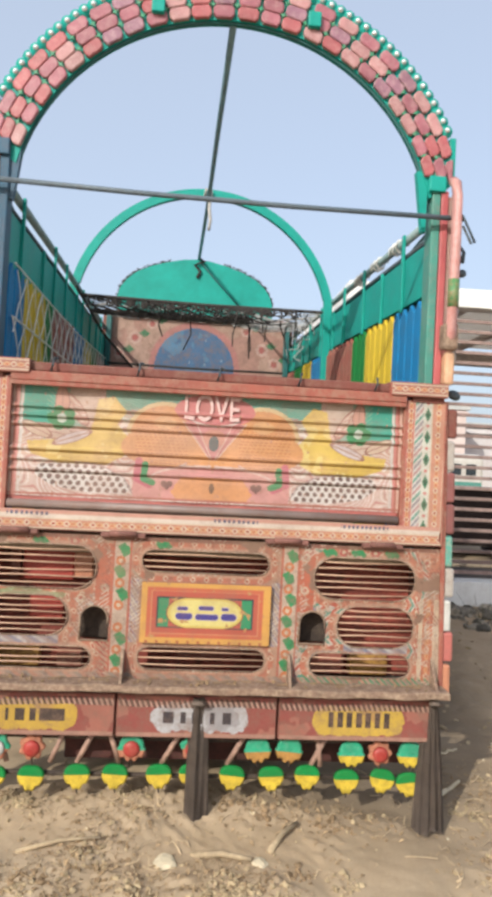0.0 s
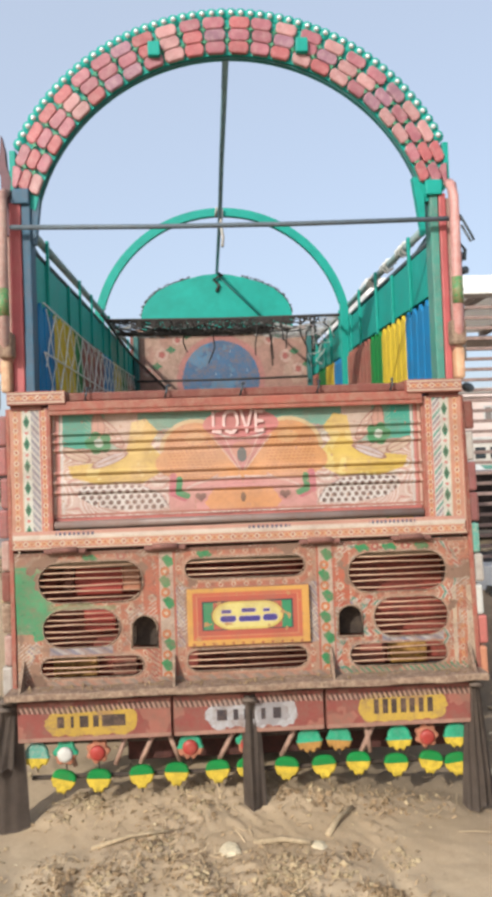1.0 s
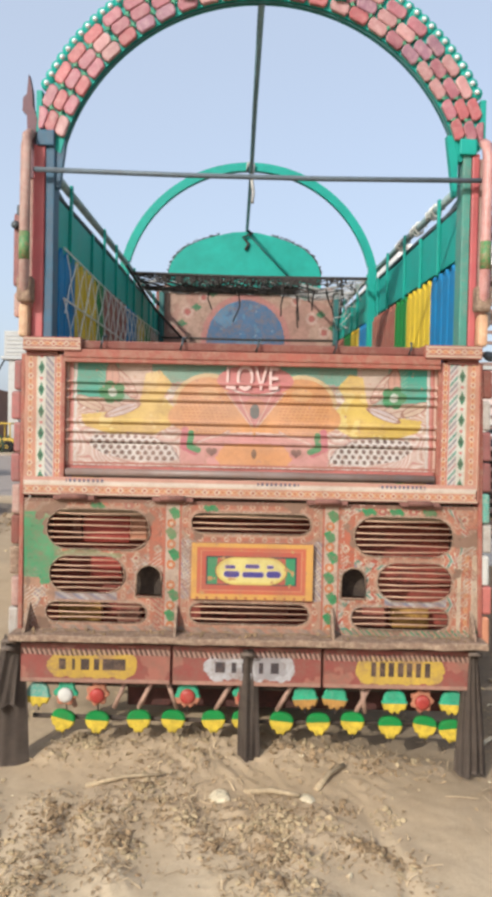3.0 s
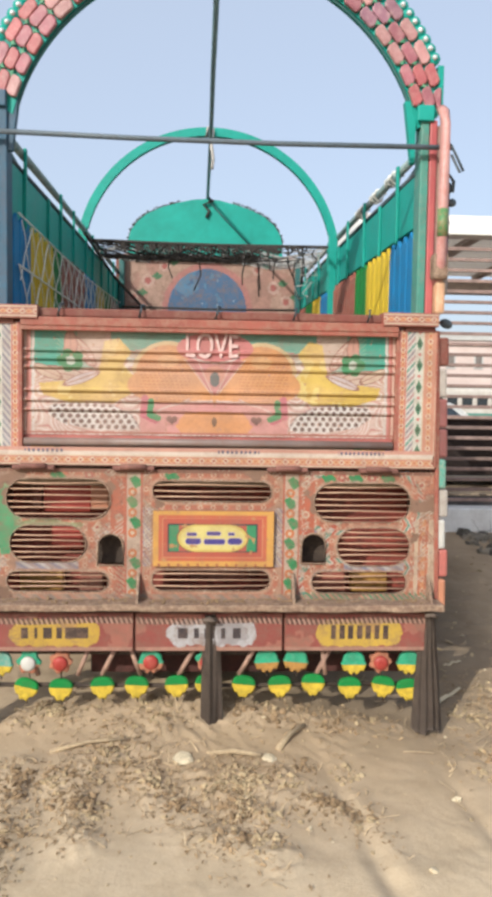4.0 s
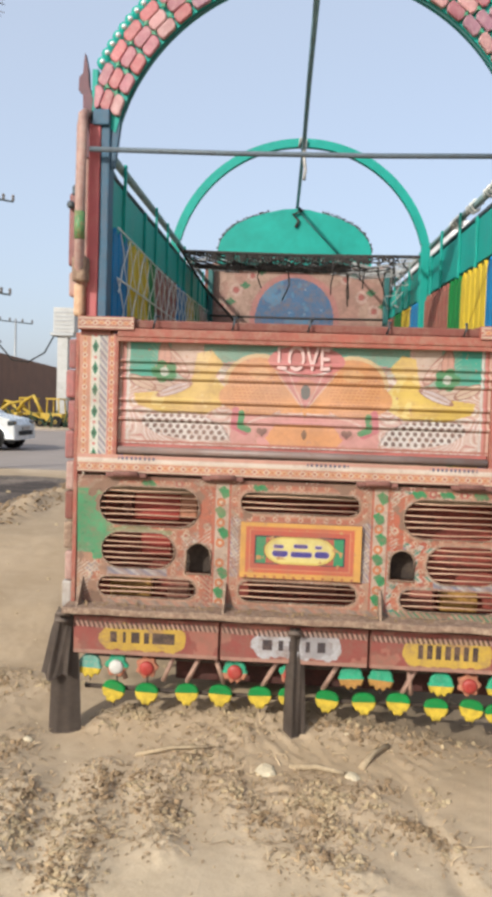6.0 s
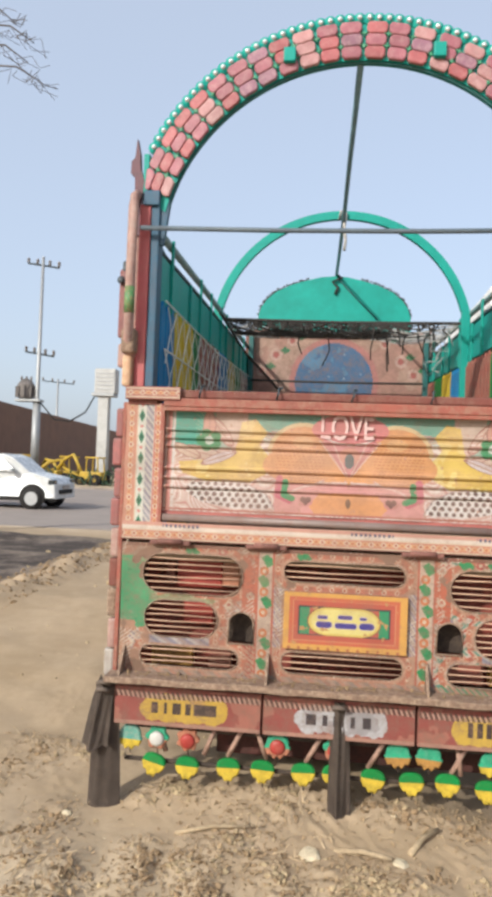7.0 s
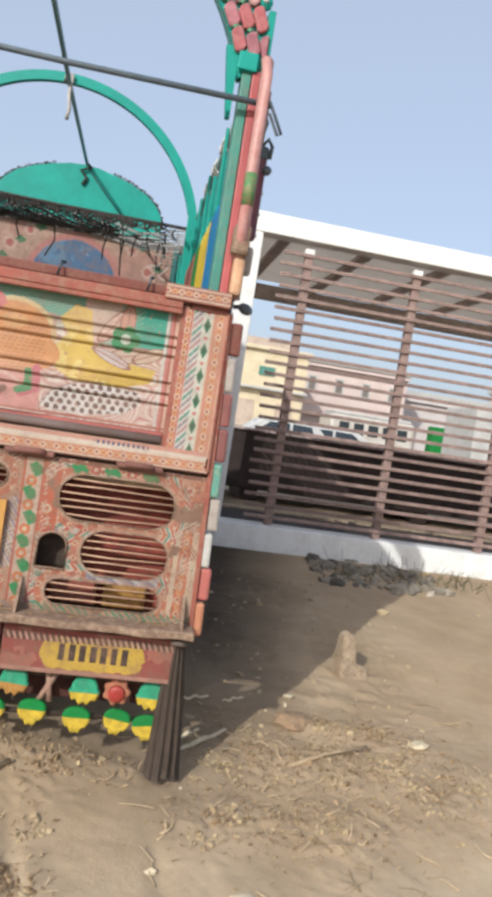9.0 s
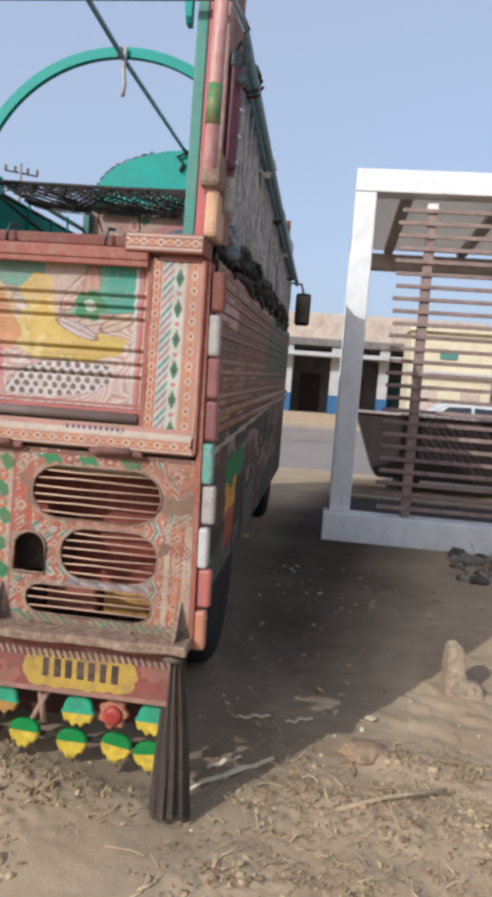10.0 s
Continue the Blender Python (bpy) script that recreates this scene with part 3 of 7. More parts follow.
def gate_paint(x, z):
    C = np.tile(np.array(C_SKIN), (len(x), 1))
    ax = np.abs(x)
    n = fbm(x * 14, z * 14, 3, 4)
    C[z > 1.80] = lin(222, 176, 160)
    C[(z < 1.68)] = lin(230, 196, 184)
    # green corners shading into blue-grey towards the middle
    deep = np.clip((ax - 0.60) / 0.16 + 0.5 * fbm(x * 9, z * 9, 3, 14), 0, 1)[:, None]
    m = ((z > 1.79 + 0.03 * np.sin(ax * 23)) & (ax > 0.58) & (ax < 0.9))[:, None]
    C = np.where(m, np.array(lin(168, 178, 166)) * (1 - deep) + np.array(C_TEAL) * deep, C)
    fan = (np.abs(rep(np.arctan2(z - 1.80, ax - 0.56), 0.075)) < 0.012) & (z > 1.82) & (ax > 0.60) & (ax < 0.76)
    C[fan] = lin(120, 190, 160)
    m = (z > 1.915 + 0.02 * np.sin(ax * 9)) & (ax < 0.5) & (ax > 0.12)
    C[m] = lin(84, 168, 146)
    streak = (np.abs(rep(z - ax * 0.3, 0.012)) < 0.002) & (z > 1.86) & (ax < 0.5)
    C[streak] = lin(150, 190, 170)
    m = (z > 1.85) & (ax > 0.52) & (ax < 0.66)
    C[m] = lin(216, 188, 170)
    # birds in yellow
    bird = inside(ax, z, [(0.40, 1.70), (0.385, 1.78), (0.44, 1.84), (0.40, 1.90), (0.46, 1.965), (0.53, 1.95), (0.545, 1.86), (0.56, 1.80), (0.66, 1.765), (0.84, 1.745), (0.82, 1.69), (0.70, 1.655), (0.48, 1.655)])
    C[bird] = C_YELLOW
    C[bird & (z < 1.715)] = lin(222, 180, 58)
    C[bird & (n > 0.12)] = lin(246, 214, 120)
    # wings and petals
    for cx, cz, rx, rz, rot, col in ((0.63, 1.90, 0.085, 0.028, 0.9, C_SKIN), (0.69, 1.92, 0.075, 0.03, 1.5, lin(226, 160, 140)), (0.72, 1.79, 0.10, 0.03, 0.2, lin(222, 190, 172)),
                                     (0.64, 1.77, 0.085, 0.020, -0.35, lin(226, 206, 206)), (0.80, 1.80, 0.07, 0.024, 0.4, lin(230, 196, 170))):
        u = (ax - cx) * math.cos(rot) + (z - cz) * math.sin(rot)
        v = -(ax - cx) * math.sin(rot) + (z - cz) * math.cos(rot)
        e = np.hypot(u / rx, v / rz)
        C[e < 1.12] = lin(166, 112, 96)
        C[e < 0.95] = col
        C[(e < 0.95) & (np.abs(v) < 0.003)] = lin(190, 140, 120)
    # green rosettes
    for k in range(5):
        a = k * 1.2566
        C[np.hypot(ax - 0.69 - 0.04 * np.cos(a), z - 1.855 - 0.03 * np.sin(a)) < 0.026] = C_GREEN
    C[np.hypot(ax - 0.69, z - 1.855) < 0.022] = lin(206, 230, 216)
    # the two pears with net pattern
    e = np.hypot((ax - 0.225) / 0.165, (z - 1.80) / 0.148)
    pear = (e < 1) | ((np.hypot((ax - 0.25) / 0.17, (z - 1.745) / 0.085) < 1))
    C[pear] = lin(236, 160, 92)
    C[(e > 0.93) & (e < 1.05) & (z > 1.80)] = lin(240, 206, 150)
    row = np.floor(z / 0.015)
    dash = (np.abs(z / 0.015 - row - 0.5) < 0.2) & (np.abs(rep(ax + 0.011 * (row % 2) + 0.3 * z, 0.022)) < 0.0072)
    C[pear & dash & (z < 1.86) & (ax < 0.36)] = lin(208, 128, 70)
    C[pear & (np.hypot((ax - 0.225) / 0.05, (z - 1.86) / 0.03) < 1)] = lin(242, 180, 116)
    # heart between them, with the lettered badge at its head
    C[(ax < 0.12) & (z > 1.665) & (z < 1.80)] = lin(236, 160, 92)
    C[inside(x, z, [(-0.14, 1.87), (0.14, 1.87), (0.012, 1.70), (-0.012, 1.70)])] = lin(222, 140, 140)
    for q in (0.145, 0.115, 0.085):
        stroke(C, ax, z, [(q, 1.87), (0.09 * q, 1.70)], 0.005, lin(240, 206, 190) if q != 0.115 else lin(198, 104, 104))
    e = np.hypot(x / 0.185, (z - 1.925) / 0.074)
    C[e < 1.0] = lin(228, 128, 128)
    stroke(C, x, z, arc(0.0, 1.90, 0.12, 0.045, 200, 340), 0.009, lin(244, 216, 208))
    C[(np.hypot(x / 0.05, (z - 1.80) / 0.04) < 1)] = lin(228, 150, 128)
    C[(np.hypot(x / 0.024, (z - 1.775) / 0.036) < 1)] = lin(88, 110, 112)
    # lower middle: pink scroll, orange fan and green commas
    C[(ax < 0.36) & (z < 1.66) & (z > 1.515)] = lin(228, 150, 146)
    C[inside(ax, z, [(0, 1.62), (0.14, 1.615), (0.19, 1.55), (0.16, 1.515), (0, 1.512)])] = lin(238, 156, 90)
    stroke(C, ax, z, arc(0.0, 1.60, 0.28, 0.07, 10, 88), 0.010, lin(240, 200, 190))
    stroke(C, ax, z, [(0.335, 1.68), (0.34, 1.60), (0.285, 1.575)], 0.034, lin(206, 80, 112))
    stroke(C, ax, z, [(0.305, 1.665), (0.312, 1.60), (0.272, 1.585)], 0.030, C_GREEN)
    C[np.hypot((ax - 0.205) / 0.036, (z - 1.575) / 0.026) < 1] = lin(214, 134, 130)
    C[(np.hypot(ax - 0.192, z - 1.582) < 0.014) | (np.hypot(ax - 0.218, z - 1.582) < 0.014) | inside(ax, z, [(0.180, 1.577), (0.230, 1.577), (0.205, 1.552)])] = lin(96, 50, 50)
    C[np.hypot(x / 0.012, (z - 1.57) / 0.024) < 1] = lin(120, 84, 52)
    # spotted white fans
    spot = inside(ax, z, [(0.36, 1.545), (0.40, 1.60), (0.50, 1.645), (0.62, 1.655), (0.78, 1.645), (0.80, 1.60), (0.72, 1.55), (0.56, 1.525), (0.40, 1.525)])
    C[spot] = lin(236, 226, 220)
    row = np.floor((z - 1.5) / 0.026)
    dots = np.hypot(rep(ax + 0.019 * (row % 2) + 0.10 * (z - 1.5), 0.038), (z - 1.5) - (row + 0.5) * 0.026) < 0.0112 + 0.004 * n
    C[spot & dots] = lin(96, 74, 74)
    stroke(C, ax, z, [(0.36, 1.53), (0.40, 1.60), (0.50, 1.65), (0.62, 1.662)], 0.006, lin(170, 150, 150))
    # fine pale and rose brush lines over the bare ground of the picture
    flow = fbm(ax * 5, z * 7, 2, 33) * 9
    ground = (np.abs(C - np.array(C_SKIN)).sum(1) < 0.03) | (np.abs(C - np.array(lin(222, 176, 160))).sum(1) < 0.03) | (np.abs(C - np.array(lin(230, 196, 184))).sum(1) < 0.03)
    C[ground & (np.abs(rep(flow, 0.32)) < 0.035)] = lin(246, 226, 216)
    C[ground & (np.abs(rep(flow + 0.16, 0.32)) < 0.03)] = lin(206, 138, 130)
    # thin frame lines at both ends
    for a, col in ((0.862, C_WHITE), (0.877, C_PINK), (0.888, C_RED), (0.9, lin(236, 190, 170))):
        C[(ax > a) & (ax < a + 0.012)] = col
    C[(z < 1.515) & (z > 1.505)] = C_RED
    # sun-bleached, with a worn bloom and scratches
    w = np.clip(0.22 + 0.8 * fbm(x * 4, z * 9, 5, 77), 0.05, 0.65)[:, None]
    w = np.where(C[:, 1:2] > 1.3 * C[:, :1], 0.4 * w, w)
    C = C * (1 - w) + np.array(lin(234, 184, 166)) * w
    C[(fbm(x * 60, z * 25, 3, 78) > 0.27)] = lin(206, 150, 126)
    return C


gate = sheet("tailgate", -0.912, 0.912, 1.50, 2.0, 0.0032, gate_paint, truck, y=0.006, relief=rib_relief, bend=leant, label="ribbed steel tailgate painted with yellow birds, orange pears and spotted fans")


def side_border(x, z):
    C = np.tile(np.array(C_RED), (len(x), 1))
    ax = np.abs(x)
    m = ax > 1.045
    chain(C, m, z, (ax - 1.078) / 0.033, 0.066, lin(224, 152, 124), 0.052)
    m = (ax > 1.005) & (ax <= 1.045)
    C[m] = lin(232, 222, 206)
    e = np.abs(ax - 1.026) / 0.016 + np.abs(rep(z + 0.03, 0.105)) / 0.034
    C[m & (e < 1)] = lin(34, 128, 92)
    C[m & (e < 0.45)] = lin(20, 90, 66)
    C[m & (np.hypot(ax - 1.026, rep(z + 0.0825, 0.105)) < 0.008)] = C_PINK
    m = (ax > 0.965) & (ax <= 1.005)
    hatch(C, m & (x < 0), ax, z, [lin(170, 160, 166), lin(206, 190, 186), lin(156, 144, 154), lin(214, 200, 190)], 0.07, -1.2)
    hatch(C, m & (x > 0), ax, z, [lin(160, 150, 156), lin(226, 212, 204), lin(96, 166, 146), lin(230, 218, 208), lin(206, 150, 150), lin(226, 212, 204)], 0.09, -1.2)
    m = (ax > 0.925) & (ax <= 0.965)
    chain(C, m, z, (ax - 0.945) / 0.02, 0.04, lin(218, 124, 112), 0.046)
    C[(ax < 0.928)] = lin(160, 70, 60)
    return C


for sgn in (-1, 1):
    a, b = sorted((sgn * 0.915, sgn * 1.11))
    sheet("tailgate_border", a, b, 1.415, 2.03, 0.003, side_border, gate, y=-0.022, label="painted border strip with chains and green diamonds", relief=lambda X, Z: 0.0015 * np.sin(Z * 21 + X * 40), bend=leant)
    e0, e1 = sorted((sgn * 0.912, sgn * 0.93))
    tpart("border_edge", block(e0, e1, -0.0235, 0.03, 1.415, 2.02, 0.003), RED, gate)
    e0, e1 = sorted((sgn * 1.105, sgn * 1.116))
    tpart("border_edge", block(e0, e1, -0.024, 0.06, 1.36, 2.03, 0.003), RED, gate)


def foot_border(x, z):
    C = np.tile(np.array(lin(236, 178, 150)), (len(x), 1))
    chain(C, z < 1.405, x, (z - 1.382) / 0.021, 0.042, lin(222, 146, 118), 0.058)
    C[(z > 1.405) & (z < 1.43)] = lin(240, 214, 196)
    C[(z > 1.425)] = lin(226, 160, 140)
    m = (z > 1.418) & (z < 1.432)
    for u0, u1 in ((-0.90, -0.72), (0.02, 0.22), (0.62, 0.86)):
        C[m & (x > u0) & (x < u1) & (np.abs(rep(x, 0.022)) < 0.006)] = lin(96, 100, 130)
    return C


sheet("tailgate_foot", -1.105, 1.105, 1.358, 1.442, 0.003, foot_border, gate, y=-0.024, bend=leant, label="painted foot strip with a chain of white rings")
tpart("foot_edge", block(-1.108, 1.108, -0.022, 0.03, 1.352, 1.3585, 0.002), DARKRED, gate)
tpart("gate_rod", tube(bmesh.new(), [(-0.905, -0.012, 1.466), (0.0, -0.014, 1.468), (0.905, -0.012, 1.466)], 0.019, 10), surface("grey_rod", lin(150, 132, 126), 0.45, 0.1, vary=0.2, dirt=lin(150, 110, 94), amount=0.4), gate, smooth=True)
tpart("gate_rod_seat", block(-0.91, 0.91, 0.012, 0.03, 1.442, 1.50, 0.004), PINK, gate)
for x in (-0.86, -0.385, 0.36, 0.82):
    hinge = tpart("hinge", block(x - 0.10, x + 0.10, -0.034, 0.0, 1.332, 1.354, 0.006), HINGE, truck)
    tpart("hinge_pin", tube(bmesh.new(), [(x - 0.06, -0.036, 1.35), (x + 0.06, -0.036, 1.35)], 0.014, 8), HINGE, hinge, smooth=True)
# lettering in the badge
font = bpy.data.curves.new("letters", "FONT")
font.body, font.size, font.align_x, font.align_y, font.extrude, font.offset = "LOVE", 0.135, "CENTER", "CENTER", 0.0015, 0.0012
letters_ob = new("letters_curve", font)
bpy.context.view_layer.update()
letters_me = bpy.data.meshes.new_from_object(letters_ob.evaluated_get(bpy.context.evaluated_depsgraph_get()))
bpy.data.objects.remove(letters_ob)
letters_me.name = "lettering"
for v in letters_me.vertices:
    v.co.y = v.co.y * (1.12 - 6.0 * v.co.x ** 2) + 0.004
letters_me.materials.clear()
letters_me.materials.append(surface("letter_paint", lin(244, 216, 208), 0.5, vary=0.15, scale=30, dirt=lin(228, 150, 146), amount=0.5))
lettering = new("lettering", letters_me)
lettering.parent = gate
lettering.matrix_world = Matrix.Translation((-0.005, -0.005, 1.925)) @ Euler((radians(90), 0, 0)).to_matrix().to_4x4() @ Matrix.Diagonal((0.80, 1.15, 1, 1))
tagged(lettering, "white painted word on a pink badge")

# red top rail with rivets, painted end boxes
rail = tpart("top_rail", block(-0.915, 0.915, -0.05, 0.04, 2.012, 2.055, 0.006), RED, truck, "red-brown steel rail along the tailgate's top")
tpart("rail_lip", block(-0.90, 0.90, -0.03, 0.05, 2.057, 2.098, 0.008), DARKRED, rail)
tpart("rail_drip", block(-0.915, 0.915, -0.046, -0.02, 1.992, 2.012, 0.004), RED, rail)
for x in (-0.74, -0.36, 0.0, 0.37, 0.75):
    tpart("rail_hook", tube(bmesh.new(), [(x, -0.045, 2.06), (x + 0.008, -0.06, 2.085), (x + 0.012, -0.045, 2.115), (x + 0.02, -0.01, 2.12)], 0.007, 6), STEEL, rail, smooth=True)


def box_paint(x, z):
    C = np.tile(np.array(lin(186, 112, 96)), (len(x), 1))
    chain(C, (z > 2.052) & (z < 2.1), x, (z - 2.076) / 0.022, 0.044, lin(190, 118, 102), 0.06)
    return C


for sgn in (-1, 1):
    a, b = sorted((sgn * 0.83, sgn * 1.108))
    bx = tpart("end_box", block(a, b, -0.058, 0.12, 2.042, 2.108, 0.006), RED, truck, "red painted box end of the rail")
    sheet("end_box_face", a + 0.004, b - 0.004, 2.046, 2.104, 0.003, box_paint, bx, y=-0.0605, bend=leant)
    a, b = sorted((sgn * 0.95, sgn * 1.10))
    tpart("box_bracket", block(a, b, -0.03, 0.06, 2.02, 2.042, 0.003), DARKRED, bx)

# lower panel with grilles
VENTS = [(-0.746, 1.19, 0.25, 0.098), (-0.797, 0.97, 0.183, 0.09), (-0.750, 0.786, 0.245, 0.05), (-0.006, 1.232, 0.29, 0.05), (-0.006, 0.793, 0.29, 0.051),
         (0.736, 1.183, 0.24, 0.097), (0.795, 0.963, 0.182, 0.095), (0.728, 0.785, 0.237, 0.055)]
DOORS = [(-0.496, 0.865, 0.062, 0.155), (0.497, 0.878, 0.06, 0.15)]


def oval(x, z, v, grow=0.0):
    cx, cz, hw, hh = v
    dx = np.clip(np.abs(x - cx) - (hw - hh), 0, None)
    return np.hypot(dx, z - cz) - hh - grow


def door_sdf(x, z, d):
    cx, z0, hw, h = d
    return np.where(z > z0 + h - hw, np.hypot(x - cx, z - (z0 + h - hw)) - hw, np.maximum(np.abs(x - cx) - hw, z0 - z))


def lower_hole(x, z):
    h = np.zeros(x.shape, bool)
    for v in VENTS:
        h |= oval(x, z, v) < 0
    for d in DOORS:
        h |= door_sdf(x, z, d) < 0
    return h


def lower_paint(x, z):
    n = fbm(x * 6, z * 6, 5, 11)
    C = np.tile(np.array(lin(206, 158, 134)), (len(x), 1))
    C[n > 0.03] = lin(196, 140, 118)
    C[n > 0.12] = lin(184, 156, 136)
    ax = np.abs(x)
    C[(x > 0.40) & (n < 0.10)] = lin(216, 136, 108)
    C[(x > 0.40) & (n < -0.08)] = lin(224, 170, 146)
    # striped backing in the outer bays
    m = (ax > 0.40) & (z < 1.08)
    hatch(C, m & (np.abs(n) < 0.055), x, z, [lin(206, 176, 160), lin(176, 160, 156), lin(214, 150, 124), lin(190, 176, 164)], 0.05, 1.1)
    # bold slanting strokes between the grilles
    q = (np.abs(rep(x * 1.0 + z * 1.3, 0.034)) < 0.006) & (ax > 0.42) & (z < 1.10) & (z > 0.70)
    sel = grid_noise(x * 7, z * 7, 91)
    C[q & (sel > 0.45)] = lin(226, 206, 190)
    q2 = (np.abs(rep(x * 1.0 + z * 1.3 + 0.017, 0.034)) < 0.006) & (ax > 0.42) & (z < 1.10)
    C[q2 & (sel > 0.55)] = lin(150, 140, 160)
    C[q2 & (sel < 0.35)] = lin(206, 96, 78)
    m = (np.abs(ax - 0.58) < 0.05) & (z > 0.88) & (z < 1.05)
    hatch(C, m, x, z, [lin(206, 120, 96), lin(226, 200, 184), lin(170, 120, 104), lin(214, 170, 150)], 0.045, 1.3)
    m = np.abs(z - 1.066) < 0.016
    hatch(C, m & (ax > 0.5) & (x > 0), x, z, [lin(160, 150, 150), lin(226, 206, 190), lin(196, 130, 110)], 0.05, -1.0)
    # rings round each grille
    for v in VENTS:
        d = oval(x, z, v)
        ang = np.arctan2(z - v[1], x - v[0])
        m = (d > 0.004) & (d < 0.016)
        C[m] = lin(222, 170, 144)
        m = (d > 0.016) & (d < 0.042)
        C[m] = lin(214, 128, 102)
        u = np.where(np.abs(z - v[1]) > v[3] * 0.6, x, z)
        r = np.hypot(rep(u, 0.062), d - 0.029)
        C[m & (r < 0.012)] = C_CREAM
        C[m & (r < 0.006)] = lin(200, 84, 66)
    # ticks in teal, cream and red round the grilles of one bay
    for v in VENTS[5:]:
        d = oval(x, z, v)
        m = (d > 0.042) & (d < 0.066) & (x > 0.43)
        k = np.floor(np.where(np.abs(z - v[1]) > v[3] * 0.6, x + d, z + d) / 0.014).astype(int) % 4
        for i, c in enumerate((lin(70, 160, 140), lin(232, 214, 200), lin(206, 84, 66), lin(226, 190, 170))):
            C[m & (k == i)] = c
    # orange-red bays beside the upper grilles
    C[(ax > 0.41) & (ax < 0.50) & (z > 1.02) & (z < 1.30)] = lin(216, 116, 90)
    C[(x > 1.0) & (z < 1.10)] = lin(218, 124, 96)
    m = (ax > 1.0) & (z < 1.10) & (x > 0)
    chain(C, m, z, (ax - 1.045) / 0.03, 0.06, lin(216, 124, 92), 0.062)
    for cx, cz in ((0.455, 1.27), (0.455, 1.12), (-0.455, 1.10), (0.53, 1.02), (-0.56, 1.05), (1.03, 1.27), (1.04, 1.15), (-1.05, 0.84), (-0.60, 1.30), (0.66, 1.30), (-0.36, 1.30)):
        r = np.hypot(x - cx, z - cz)
        C[r < 0.019] = C_CREAM
        C[r < 0.009] = lin(206, 90, 80)
    # repainted green corner
    g = (x < -0.55) & ((x < -0.93) | (np.abs(z - 1.063) < 0.022 + 0.012 * np.sin(x * 21))) & (z > 0.93 + 0.12 * fbm(x * 9, z * 9, 3, 2)) & (z < 1.27)
    g &= x < -0.64 + 0.1 * fbm(x * 8, z * 30, 3, 7)
    soft = np.clip(((-0.925 - x) / 0.05 + 2.2 * fbm(x * 14, z * 5, 4, 3)), 0, 1) * np.clip((z - 0.92) / 0.08 + 2.0 * fbm(x * 22, z * 6, 3, 2), 0, 1) * np.clip((1.285 - z) / 0.05, 0, 1)
    soft = np.maximum(soft, g * np.clip(0.75 + 1.6 * fbm(x * 9, z * 40, 3, 6), 0, 1))[:, None]
    C = C * (1 - soft) + (np.array(lin(64, 170, 116)) * (1 + 0.6 * n[:, None])) * soft
    g = soft[:, 0] > 0.4
    C[(x < -0.9) & (z < 0.95) & (n > 0.0)] = lin(200, 150, 124)
    # green leaves on top strip
    for cx in (-0.75, -0.20, 0.565, 0.70, 0.86):
        e = np.hypot((x - cx) / 0.036, (z - 1.302 - 0.006 * np.sin((x - cx) * 150)) / 0.019)
        C[e < 1] = lin(0, 154, 94)
    for cx in (0.63, 0.78, 0.47, -0.6):
        C[np.hypot(x - cx, z - 1.305) < 0.02] = lin(206, 96, 90)
        C[np.hypot(x - cx, z - 1.305) < 0.009] = C_CREAM
    # floral columns beside the name board
    for s in (-1, 1):
        m = (np.abs(x - s * 0.385) < 0.042) & (z > 0.72)
        C[m] = lin(226, 196, 176)
        C[m & (np.abs(x - s * 0.385) > 0.034)] = lin(206, 110, 90)
        for k in range(6):
            cz = 1.275 - 0.1 * k
            lx, lz = x - s * 0.385 - 0.008 * (-1) ** k, z - cz
            leaf = (np.abs(lx) / 0.03 + np.abs(lz + lx * 0.5) / 0.034) < 1
            leaf |= np.hypot(lx - 0.004, lz) < 0.022
            C[leaf & (k != 3 or s > 0)] = lin(0, 152, 92)
            r = np.hypot(x - s * 0.385 + 0.006, z - cz + 0.05)
            C[m & (r < 0.022)] = lin(230, 130, 84)
            C[m & (r < 0.010)] = C_CREAM
        hatch(C, (np.abs(x - s * 0.322) < 0.018) & (z > 0.86) & (z < 1.15), x, z, [lin(160, 140, 160), lin(216, 190, 176), lin(190, 160, 150), lin(226, 210, 196)], 0.05, 1.4)
    # striped low sills under grilles
    m = (np.abs(z - 0.865) < 0.018) & (np.abs(ax - 0.8) < 0.15)
    hatch(C, m, x, z, [lin(150, 150, 170), lin(214, 206, 204), lin(190, 170, 170)], 0.05, 0.6)
    m = z < 0.722
    hatch(C, m, x, z, [lin(196, 160, 140), lin(170, 150, 136), lin(206, 150, 126)], 0.06, 0.8)
    C[(z > 1.318)] = lin(150, 100, 84)
    # green and white ticks along the low right sill
    q = (np.abs(z - 0.715) < 0.02) & (x > 0.45)
    C[q & (np.abs(rep(x + z, 0.03)) < 0.006)] = lin(70, 150, 110)
    # fine pale brushwork between the painted rings
    curl = np.abs(fbm(x * 30, z * 30, 2, 55)) < 0.022
    out = np.min([np.abs(oval(x, z, v) - 0.03) for v in VENTS], 0) > 0.02
    C[curl & out & (soft[:, 0] < 0.3) & (ax > 0.43)] = lin(226, 192, 170)
    tick = (np.abs(rep(x * 0.8 - z * 1.1, 0.021)) < 0.0035) & (grid_noise(x * 16, z * 16, 92) > 0.62) & out & (soft[:, 0] < 0.3)
